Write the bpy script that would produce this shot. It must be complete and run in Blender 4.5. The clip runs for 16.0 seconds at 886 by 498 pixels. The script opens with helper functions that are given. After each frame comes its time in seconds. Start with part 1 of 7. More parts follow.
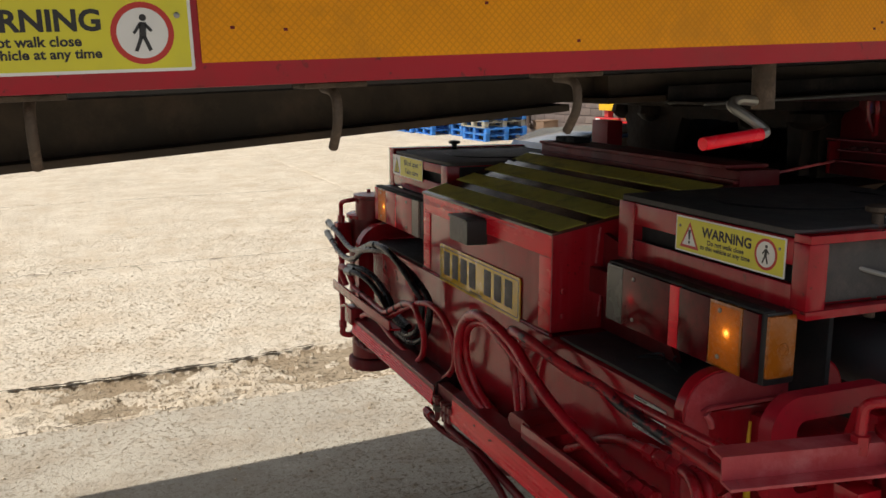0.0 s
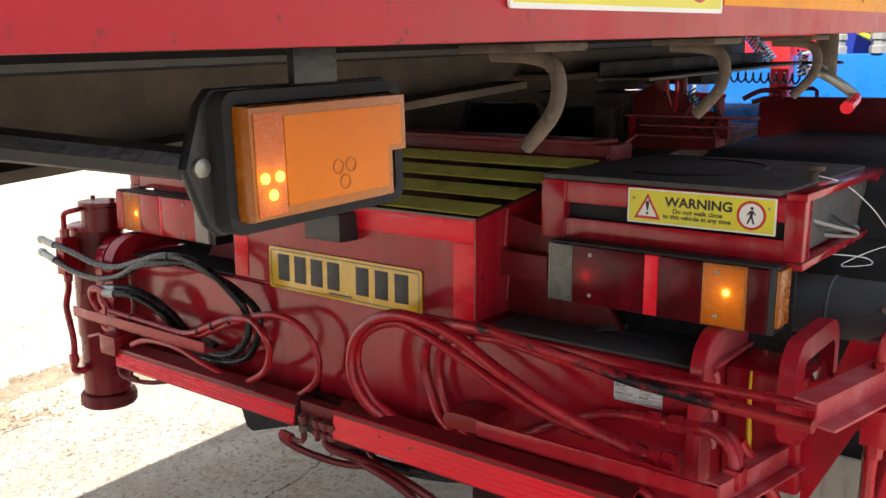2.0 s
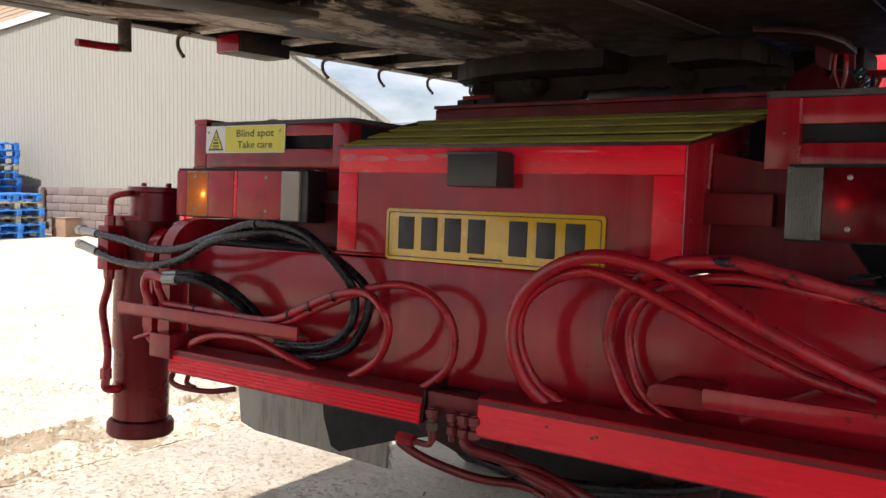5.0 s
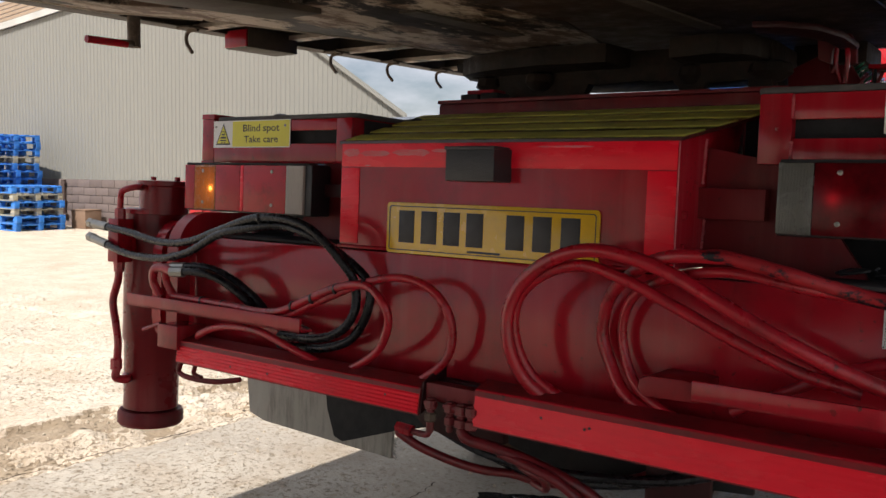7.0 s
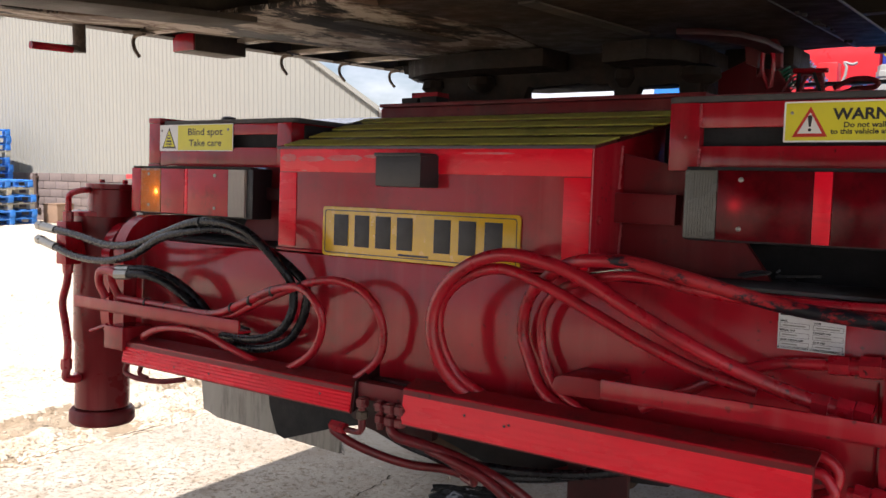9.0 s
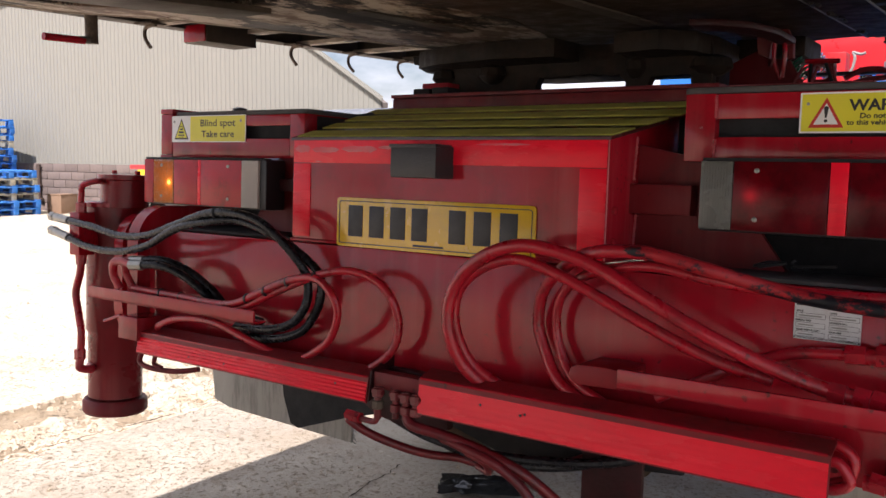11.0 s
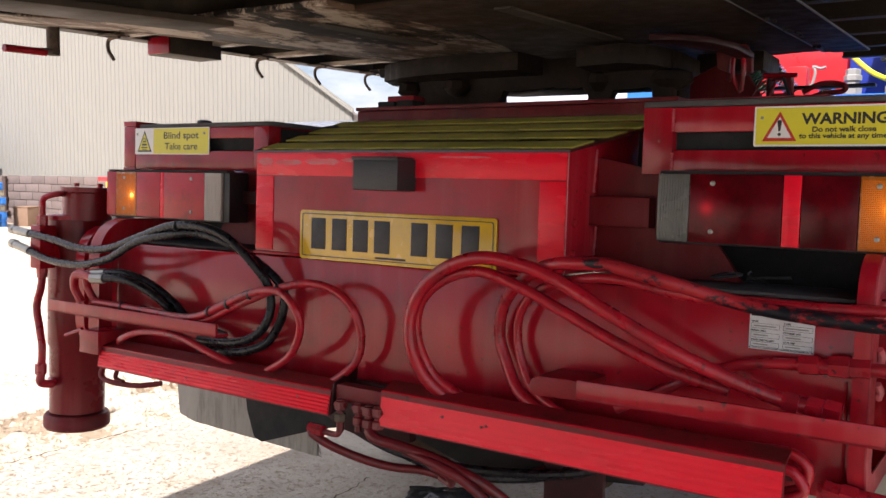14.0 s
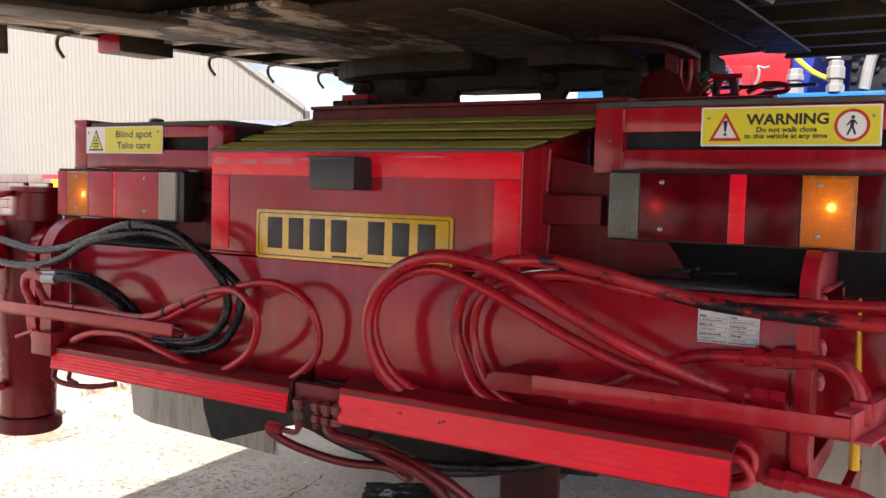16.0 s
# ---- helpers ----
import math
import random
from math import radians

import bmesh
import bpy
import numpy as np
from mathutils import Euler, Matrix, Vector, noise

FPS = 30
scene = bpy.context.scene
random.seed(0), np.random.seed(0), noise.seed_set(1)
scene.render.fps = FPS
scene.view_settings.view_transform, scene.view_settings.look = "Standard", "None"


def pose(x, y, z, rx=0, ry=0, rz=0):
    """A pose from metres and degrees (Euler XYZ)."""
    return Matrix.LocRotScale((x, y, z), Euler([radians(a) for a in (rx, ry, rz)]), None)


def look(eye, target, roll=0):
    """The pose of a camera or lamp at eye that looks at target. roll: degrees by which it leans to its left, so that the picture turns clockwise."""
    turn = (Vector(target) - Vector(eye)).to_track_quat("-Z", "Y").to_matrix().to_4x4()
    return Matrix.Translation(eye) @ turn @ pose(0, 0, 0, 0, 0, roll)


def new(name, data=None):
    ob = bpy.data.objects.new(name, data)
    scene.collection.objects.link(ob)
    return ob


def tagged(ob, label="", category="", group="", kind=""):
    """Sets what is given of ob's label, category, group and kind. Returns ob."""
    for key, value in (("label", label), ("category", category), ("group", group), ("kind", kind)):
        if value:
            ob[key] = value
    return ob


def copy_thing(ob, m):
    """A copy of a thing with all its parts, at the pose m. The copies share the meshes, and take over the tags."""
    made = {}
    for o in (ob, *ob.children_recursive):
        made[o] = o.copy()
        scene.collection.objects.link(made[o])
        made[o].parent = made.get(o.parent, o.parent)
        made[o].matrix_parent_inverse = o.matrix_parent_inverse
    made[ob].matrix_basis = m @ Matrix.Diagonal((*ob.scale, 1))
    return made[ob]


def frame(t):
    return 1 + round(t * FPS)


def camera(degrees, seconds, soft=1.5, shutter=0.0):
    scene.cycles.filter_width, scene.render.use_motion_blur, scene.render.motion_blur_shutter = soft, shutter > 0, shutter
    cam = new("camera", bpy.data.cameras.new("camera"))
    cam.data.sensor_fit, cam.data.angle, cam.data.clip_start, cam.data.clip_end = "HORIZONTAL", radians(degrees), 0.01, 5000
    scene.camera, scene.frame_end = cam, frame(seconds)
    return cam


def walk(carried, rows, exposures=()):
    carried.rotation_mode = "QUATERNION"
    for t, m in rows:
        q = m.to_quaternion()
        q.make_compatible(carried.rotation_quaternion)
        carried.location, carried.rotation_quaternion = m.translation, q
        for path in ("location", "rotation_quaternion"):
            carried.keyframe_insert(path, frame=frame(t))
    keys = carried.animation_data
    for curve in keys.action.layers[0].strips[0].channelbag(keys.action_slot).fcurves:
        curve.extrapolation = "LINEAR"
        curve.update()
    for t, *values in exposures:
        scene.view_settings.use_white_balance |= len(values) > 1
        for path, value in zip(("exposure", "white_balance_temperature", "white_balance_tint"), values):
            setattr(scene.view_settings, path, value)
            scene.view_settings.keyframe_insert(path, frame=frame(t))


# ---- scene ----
cam = camera(52.5, 16.0)
PATH = [
    (0, (2.171, -0.994, 1.644), (0.354, -0.248, 1.27), 0.1),
    (0.5, (1.902, -1.172, 1.619), (0.152, -0.274, 1.258), -1.8),
    (1, (1.753, -1.355, 1.613), (0.174, -0.2, 1.193), -3.0),
    (1.1, (1.712, -1.371, 1.611), (0.177, -0.164, 1.18), -3.2),
    (1.5, (1.577, -1.402, 1.6), (0.192, -0.009, 1.228), -2.1),
    (1.8, (1.558, -1.518, 1.626), (0.285, -0.021, 1.257), -1.1),
    (2, (1.531, -1.569, 1.606), (0.33, -0.016, 1.224), -0.1),
    (2.2, (1.515, -1.548, 1.587), (0.357, 0.027, 1.164), 0.5),
    (2.5, (1.443, -1.524, 1.5), (0.316, 0.074, 1.084), 1.4),
    (2.7, (1.381, -1.479, 1.470), (0.22, 0.094, 1.063), 1.1),
    (3, (1.311, -1.481, 1.374), (0.107, 0.08, 1.039), 1.7),
    (3.5, (1.238, -1.538, 1.249), (0.043, 0.06, 1.124), 3.0),
    (4, (1.105, -1.538, 1.206), (-0.04, 0.099, 1.116), 3.0),
    (4.5, (0.987, -1.529, 1.155), (-0.133, 0.125, 1.073), 2.3),
    (4.8, (0.978, -1.555, 1.148), (-0.153, 0.093, 1.07), 2.5),
    (5, (0.978, -1.532, 1.162), (-0.179, 0.097, 1.076), 2.2),
    (5.2, (0.98, -1.536, 1.163), (-0.196, 0.08, 1.078), 2.4),
    (7.3, (1.045, -1.529, 1.171), (-0.143, 0.076, 1.062), 2.2),
    (7.5, (1.06, -1.528, 1.175), (-0.111, 0.09, 1.061), 2.2),
    (8, (1.105, -1.531, 1.187), (-0.054, 0.096, 1.088), 2.6),
    (8.5, (1.131, -1.531, 1.187), (-0.017, 0.103, 1.088), 2.4),
    (9, (1.145, -1.518, 1.202), (-0.006, 0.112, 1.077), 1.9),
    (11.3, (1.128, -1.543, 1.203), (-0.027, 0.083, 1.055), 1.9),
    (11.5, (1.146, -1.526, 1.203), (-0.019, 0.093, 1.061), 1.8),
    (12, (1.146, -1.529, 1.203), (0.011, 0.112, 1.073), 1.6),
    (12.5, (1.147, -1.533, 1.204), (0.036, 0.125, 1.076), 1.3),
    (13, (1.148, -1.529, 1.204), (0.042, 0.133, 1.08), 1.5),
    (13.5, (1.148, -1.531, 1.204), (0.048, 0.135, 1.085), 1.7),
    (14, (1.15, -1.534, 1.205), (0.045, 0.128, 1.086), 1.8),
    (14.5, (1.15, -1.536, 1.205), (0.046, 0.127, 1.08), 2.0),
    (15, (1.15, -1.539, 1.206), (0.063, 0.135, 1.076), 1.8),
    (15.5, (1.152, -1.549, 1.207), (0.095, 0.145, 1.097), 1.7),
    (16, (1.156, -1.56, 1.21), (0.141, 0.159, 1.086), 1.6),
]
EXPOSURES = [(0.0, 0.0, 6500, 10), (0.5, 0.15, 6500, 10), (1.0, 0.15, 6500, 10), (1.5, 0.9, 6300, 13), (1.8, 1.05, 6300, 12), (2.2, 1.65, 6300, 12), (2.5, 1.95, 6300, 12), (2.7, 1.5, 6300, 12), (3.0, 1.25, 6250, 14), (3.5, 0.6, 6250, 14), (4.0, 1.0, 6250, 14), (5.0, 0.9, 6250, 14), (5.2, 0.9, 6250, 14), (7.5, 0.4, 6350, 14), (8.0, 0.85, 6300, 14), (9.0, 1.05, 6250, 17), (12.0, 0.92, 6300, 20), (12.5, 1.0, 6300, 20), (13.0, 1.14, 6300, 20), (14.0, 1.2, 6300, 20), (15.0, 1.26, 6300, 20), (16.0, 1.42, 6300, 20)]
# The tractor's rear suspension is raised: its frame leans nose-down against the level yard.
LEAN_X = -2.3
FRAME = pose(0, 0, 0, LEAN_X, 0, 0)
walk(cam, [(t, FRAME @ look(eye, target, roll)) for t, eye, target, roll in PATH], EXPOSURES)

# ---------------------------------------------------------------- world and sun
SUN_EL, SUN_AZ = 54.0, 14.0          # degrees above the yard; degrees from the -y side towards +x
world = bpy.data.worlds.new("sky")
scene.world = world
world.use_nodes = True
wn, wl = world.node_tree.nodes, world.node_tree.links
wn.clear()
sky = wn.new("ShaderNodeTexSky")
sky.sky_type, sky.sun_disc = "NISHITA", False
sky.sun_elevation = radians(SUN_EL)
sky.sun_rotation = radians(180 - SUN_AZ)
sky.air_density, sky.dust_density, sky.ozone_density = 1.0, 1.2, 1.0
coord = wn.new("ShaderNodeTexCoord")
stretch = wn.new("ShaderNodeMapping")
stretch.inputs["Scale"].default_value = (1.0, 1.0, 2.6)
cloud = wn.new("ShaderNodeTexNoise")
cloud.inputs["Scale"].default_value, cloud.inputs["Detail"].default_value, cloud.inputs["Roughness"].default_value = 2.3, 9.0, 0.56
ramp = wn.new("ShaderNodeValToRGB")
ramp.color_ramp.elements[0].position, ramp.color_ramp.elements[1].position = 0.37, 0.53
white = wn.new("ShaderNodeMix")
white.data_type = "RGBA"
white.inputs["B"].default_value = (11.5, 11.8, 12.3, 1)
back = wn.new("ShaderNodeBackground")
back.inputs["Strength"].default_value = 0.053
out = wn.new("ShaderNodeOutputWorld")
wl.new(coord.outputs["Generated"], stretch.inputs["Vector"])
wl.new(stretch.outputs["Vector"], cloud.inputs["Vector"])
wl.new(cloud.outputs["Fac"], ramp.inputs["Fac"])
wl.new(ramp.outputs["Color"], white.inputs["Factor"])
wl.new(sky.outputs["Color"], white.inputs["A"])
wl.new(white.outputs["Result"], back.inputs["Color"])
wl.new(back.outputs["Background"], out.inputs["Surface"])

sun = new("sun", bpy.data.lights.new("sun", "SUN"))
sun.data.energy, sun.data.angle, sun.data.color = 5.0, radians(0.53), (1.0, 0.955, 0.885)
toward = Vector((math.sin(radians(SUN_AZ)) * math.cos(radians(SUN_EL)), -math.cos(radians(SUN_AZ)) * math.cos(radians(SUN_EL)), math.sin(radians(SUN_EL))))
sun.matrix_world = look(toward * 60, (0, 0, 0))


# ---------------------------------------------------------------- materials
def mat(name, color, rough=0.5, metal=0.0, coat=0.0, second=None, amount=0.5, scale=6.0, dirt=None, dirt_amount=0.0, dirt_scale=2.5,
        bump=0.0, bump_scale=80.0, rough_var=0.1, emit=None, emit_strength=0.0, vary=0.0, spec=0.5, stretch=(1, 1, 1), sharp=False, chips=None, streaks=None):
    """A surface with a base colour that wanders at one scale, dirt or wear at another, and fine relief."""
    m = bpy.data.materials.new(name)
    m.use_nodes = True
    n, l = m.node_tree.nodes, m.node_tree.links
    bsdf = n["Principled BSDF"]
    tc = n.new("ShaderNodeTexCoord")
    mp = n.new("ShaderNodeMapping")
    mp.inputs["Scale"].default_value = stretch
    l.new(tc.outputs["Object"], mp.inputs["Vector"])
    second = second or tuple(c * 0.7 for c in color)

    def noise_fac(sc, lo, hi, detail=6.0, rough_n=0.6):
        t = n.new("ShaderNodeTexNoise")
        t.inputs["Scale"].default_value, t.inputs["Detail"].default_value, t.inputs["Roughness"].default_value = sc, detail, rough_n
        l.new(mp.outputs["Vector"], t.inputs["Vector"])
        r = n.new("ShaderNodeMapRange")
        r.inputs["From Min"].default_value, r.inputs["From Max"].default_value = lo, hi
        l.new(t.outputs["Fac"], r.inputs["Value"])
        return r.outputs["Result"]

    def mixed(a, b, fac, k):
        x = n.new("ShaderNodeMix")
        x.data_type = "RGBA"
        mu = n.new("ShaderNodeMath")
        mu.operation = "MULTIPLY"
        mu.inputs[1].default_value = k
        l.new(fac, mu.inputs[0])
        l.new(mu.outputs[0], x.inputs["Factor"])
        for sock, v in (("A", a), ("B", b)):
            if isinstance(v, tuple):
                x.inputs[sock].default_value = (*v, 1)
            else:
                l.new(v, x.inputs[sock])
        return x.outputs["Result"]

    fac = noise_fac(scale, *((0.46, 0.54, 9.0, 0.72) if sharp else (0.35, 0.68)))
    col = mixed(tuple(color), tuple(second), fac, amount)
    if dirt:
        dfac = noise_fac(dirt_scale, 0.50, 0.54 if sharp else 0.66, 10.0, 0.75 if sharp else 0.7)
        col = mixed(col, tuple(dirt), dfac, dirt_amount)
    if chips:
        # small knocks and spots of dirt, thicker in some places than others
        spots = noise_fac(70.0, 0.64, 0.68, 4.0, 0.6)
        patchy = noise_fac(3.0, 0.42, 0.62)
        both = n.new("ShaderNodeMath")
        both.operation = "MULTIPLY"
        l.new(spots, both.inputs[0])
        l.new(patchy, both.inputs[1])
        col = mixed(col, tuple(chips), both.outputs[0], 0.9)
    if streaks:
        # rain-washed dust runs, strong in some places and absent in others
        run = n.new("ShaderNodeMapping")
        run.inputs["Scale"].default_value = (26.0, 26.0, 1.3)
        l.new(tc.outputs["Object"], run.inputs["Vector"])
        rt = n.new("ShaderNodeTexNoise")
        rt.inputs["Scale"].default_value, rt.inputs["Detail"].default_value = 1.0, 5.0
        l.new(run.outputs["Vector"], rt.inputs["Vector"])
        rm = n.new("ShaderNodeMapRange")
        rm.inputs["From Min"].default_value, rm.inputs["From Max"].default_value = 0.50, 0.70
        l.new(rt.outputs["Fac"], rm.inputs["Value"])
        wash = n.new("ShaderNodeMath")
        wash.operation = "MULTIPLY"
        l.new(rm.outputs["Result"], wash.inputs[0])
        l.new(noise_fac(2.2, 0.40, 0.62), wash.inputs[1])
        col = mixed(col, tuple(streaks), wash.outputs[0], 0.55)
    if vary:
        oi = n.new("ShaderNodeObjectInfo")
        hsv = n.new("ShaderNodeHueSaturation")
        mr = n.new("ShaderNodeMapRange")
        mr.inputs["To Min"].default_value, mr.inputs["To Max"].default_value = 1 - vary, 1 + vary
        l.new(oi.outputs["Random"], mr.inputs["Value"])
        l.new(mr.outputs["Result"], hsv.inputs["Value"])
        l.new(col, hsv.inputs["Color"])
        col = hsv.outputs["Color"]
    l.new(col, bsdf.inputs["Base Color"])
    rr = n.new("ShaderNodeMapRange")
    rr.inputs["To Min"].default_value, rr.inputs["To Max"].default_value = max(0.02, rough - rough_var), min(1, rough + rough_var)
    l.new(noise_fac(scale * 2.3, 0.3, 0.7), rr.inputs["Value"])
    l.new(rr.outputs["Result"], bsdf.inputs["Roughness"])
    bsdf.inputs["Metallic"].default_value = metal
    bsdf.inputs["Specular IOR Level"].default_value = spec
    bsdf.inputs["Coat Weight"].default_value = coat
    bsdf.inputs["Coat Roughness"].default_value = 0.08
    if bump:
        t = n.new("ShaderNodeTexNoise")
        t.inputs["Scale"].default_value, t.inputs["Detail"].default_value = bump_scale, 5.0
        l.new(mp.outputs["Vector"], t.inputs["Vector"])
        b = n.new("ShaderNodeBump")
        b.inputs["Strength"].default_value, b.inputs["Distance"].default_value = bump, 0.004
        l.new(t.outputs["Fac"], b.inputs["Height"])
        l.new(b.outputs["Normal"], bsdf.inputs["Normal"])
    if emit:
        bsdf.inputs["Emission Color"].default_value = (*emit, 1)
        bsdf.inputs["Emission Strength"].default_value = emit_strength
    return m


RED = mat("red gloss paint", (0.36, 0.008, 0.018), 0.15, rough_var=0.07, coat=0.0, second=(0.27, 0.008, 0.015), scale=5, dirt=(0.13, 0.014, 0.017), dirt_amount=0.6, dirt_scale=5, bump=0.06, bump_scale=24, spec=0.34, chips=(0.06, 0.014, 0.013), streaks=(0.40, 0.06, 0.065))
RED_LEG = mat("dark red gloss paint", (0.19, 0.005, 0.010), 0.3, rough_var=0.08, second=(0.15, 0.005, 0.008), scale=5, dirt=(0.05, 0.012, 0.011), dirt_amount=0.6, dirt_scale=6, bump=0.05, bump_scale=30, spec=0.35, chips=(0.04, 0.01, 0.01), streaks=(0.30, 0.06, 0.055))
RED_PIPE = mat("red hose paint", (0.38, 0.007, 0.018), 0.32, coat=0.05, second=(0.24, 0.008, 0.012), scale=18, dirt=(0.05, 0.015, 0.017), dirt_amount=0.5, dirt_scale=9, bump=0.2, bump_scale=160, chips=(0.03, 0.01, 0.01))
# Darker copy of the hose paint with the shade under the beam in it.
RED_SHADED = mat("red hose paint with shade", (0.16, 0.008, 0.012), 0.4, second=(0.08, 0.007, 0.009), scale=18, dirt=(0.02, 0.011, 0.012), dirt_amount=0.6, dirt_scale=11, bump=0.25, bump_scale=150, chips=(0.02, 0.01, 0.01))
RED_TRAY = mat("dirty red tray paint", (0.22, 0.008, 0.012), 0.42, second=(0.15, 0.010, 0.012), scale=9, dirt=(0.07, 0.022, 0.018), dirt_amount=0.65, dirt_scale=7, bump=0.2, bump_scale=70, spec=0.3, chips=(0.03, 0.012, 0.01))
RED_WORN = mat("worn red hose paint", (0.32, 0.014, 0.02), 0.42, second=(0.24, 0.012, 0.016), scale=20, sharp=True, dirt=(0.005, 0.006, 0.010), dirt_amount=1.0, dirt_scale=7, spec=0.3, stretch=(0.6, 1, 1), bump=0.25, bump_scale=150)
RED_DARK = mat("dull red paint", (0.17, 0.007, 0.011), 0.5, second=(0.10, 0.007, 0.009), scale=5, dirt=(0.045, 0.020, 0.018), dirt_amount=0.6, dirt_scale=5, bump=0.15, bump_scale=50, spec=0.3, chips=(0.02, 0.008, 0.007), streaks=(0.22, 0.05, 0.045))
# Near-black red; on the left side tab it holds the shade.
RED_NEAR_BLACK = mat("near-black red paint", (0.045, 0.006, 0.008), 0.5, second=(0.02, 0.006, 0.006), amount=0.9, scale=16, dirt=(0.012, 0.008, 0.008), dirt_amount=0.7, dirt_scale=12, bump=0.3, bump_scale=90, spec=0.25)
RED_TAPE = mat("red reflective tape", (0.93, 0.009, 0.030), 0.26, second=(0.72, 0.008, 0.022), amount=0.7, scale=6, stretch=(0.3, 1, 1.2), dirt=(0.50, 0.012, 0.022), dirt_amount=0.45, dirt_scale=9, bump=0.1, bump_scale=300, spec=0.3)
RED_RAIL = mat("sun-worn red rail paint", (0.38, 0.010, 0.026), 0.42, spec=0.3, second=(0.30, 0.014, 0.022), scale=6, dirt=(0.20, 0.03, 0.03), dirt_amount=0.4, dirt_scale=9, bump=0.1, bump_scale=70, chips=(0.07, 0.02, 0.02))
PINK = mat("pale pinkish red paint", (0.55, 0.12, 0.135), 0.5, second=(0.40, 0.03, 0.035), amount=0.8, scale=11, dirt=(0.56, 0.27, 0.28), dirt_amount=0.6, dirt_scale=13, bump=0.3, bump_scale=90, chips=(0.10, 0.05, 0.05))
# Worn red, lightened for the skylight falling on the beam's open end.
RED_SKYLIT = mat("worn red paint with skylight", (0.40, 0.045, 0.058), 0.5, second=(0.33, 0.020, 0.028), amount=0.8, scale=9, dirt=(0.50, 0.16, 0.17), dirt_amount=0.45, dirt_scale=13, bump=0.3, bump_scale=90, chips=(0.10, 0.05, 0.05))


def lattice(m, period, tint, strength):
    """Crossed diagonal cells printed into reflective tape that lies in a plane along y and z."""
    n, l = m.node_tree.nodes, m.node_tree.links
    bsdf = n["Principled BSDF"]
    tc = n.new("ShaderNodeTexCoord")
    lines = None
    for turn in (45, -45):
        mp = n.new("ShaderNodeMapping")
        mp.inputs["Rotation"].default_value = (radians(turn), 0, 0)
        w = n.new("ShaderNodeTexWave")
        w.bands_direction = "Y"
        w.inputs["Scale"].default_value, w.inputs["Distortion"].default_value = 0.314 / period, 0.0
        r = n.new("ShaderNodeMapRange")
        r.inputs["From Min"].default_value, r.inputs["From Max"].default_value = 0.72, 0.95
        l.new(tc.outputs["Object"], mp.inputs["Vector"])
        l.new(mp.outputs["Vector"], w.inputs["Vector"])
        l.new(w.outputs["Fac"], r.inputs["Value"])
        if lines is None:
            lines = r.outputs["Result"]
        else:
            x = n.new("ShaderNodeMath")
            x.operation = "MAXIMUM"
            l.new(lines, x.inputs[0])
            l.new(r.outputs["Result"], x.inputs[1])
            lines = x.outputs[0]
    amount = n.new("ShaderNodeMath")
    amount.operation = "MULTIPLY"
    amount.inputs[1].default_value = strength
    l.new(lines, amount.inputs[0])
    mix = n.new("ShaderNodeMix")
    mix.data_type = "RGBA"
    mix.inputs["B"].default_value = (*tint, 1)
    l.new(amount.outputs[0], mix.inputs["Factor"])
    l.new(bsdf.inputs["Base Color"].links[0].from_socket, mix.inputs["A"])
    l.new(mix.outputs["Result"], bsdf.inputs["Base Color"])
    return m


AMBER_TAPE = lattice(mat("amber conspicuity tape", (0.88, 0.35, 0.004), 0.45, spec=0.2, second=(0.78, 0.30, 0.004), scale=20, dirt=(0.45, 0.20, 0.02), dirt_amount=0.35, dirt_scale=12, bump=0.25, bump_scale=420), 0.006, (0.62, 0.215, 0.003), 0.45)
SIGN_YELLOW = mat("sign yellow", (0.72, 0.66, 0.03), 0.35, second=(0.66, 0.60, 0.03), scale=10, dirt=(0.45, 0.42, 0.1), dirt_amount=0.15)
SIGN_WHITE = mat("sign white", (0.78, 0.78, 0.76), 0.35, second=(0.7, 0.7, 0.67), scale=10)
SIGN_RED = mat("sign red", (0.52, 0.03, 0.02), 0.4, second=(0.45, 0.03, 0.02))
INK = mat("black ink", (0.018, 0.018, 0.02), 0.5, second=(0.03, 0.03, 0.03), scale=30)
PLATE_YELLOW = mat("plate yellow", (0.66, 0.40, 0.012), 0.22, coat=0.4, second=(0.60, 0.36, 0.012), scale=10, dirt=(0.42, 0.28, 0.04), dirt_amount=0.25, dirt_scale=16)
GRIT = mat("yellow grit tape", (0.58, 0.54, 0.085), 0.9, second=(0.46, 0.43, 0.065), scale=30, dirt=(0.12, 0.11, 0.03), dirt_amount=0.5, dirt_scale=12, bump=0.6, bump_scale=500)
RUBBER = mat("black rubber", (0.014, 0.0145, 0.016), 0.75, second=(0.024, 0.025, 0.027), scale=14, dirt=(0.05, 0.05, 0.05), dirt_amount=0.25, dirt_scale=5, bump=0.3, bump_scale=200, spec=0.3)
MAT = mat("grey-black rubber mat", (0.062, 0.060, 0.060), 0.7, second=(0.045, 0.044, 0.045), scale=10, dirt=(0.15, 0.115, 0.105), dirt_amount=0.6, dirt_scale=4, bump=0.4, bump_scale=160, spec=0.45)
HOSE = mat("black hose rubber", (0.006, 0.0065, 0.009), 0.28, spec=0.3, second=(0.02, 0.02, 0.023), scale=30, bump=0.15, bump_scale=260)
LID = mat("dark glossy lid paint", (0.055, 0.010, 0.010), 0.16, second=(0.035, 0.008, 0.008), scale=6, dirt=(0.03, 0.015, 0.012), dirt_amount=0.5)
WET_PLASTIC = mat("wet black plastic sheet", (0.012, 0.013, 0.013), 0.12, coat=0.6, second=(0.03, 0.03, 0.03), scale=30, bump=0.8, bump_scale=55)
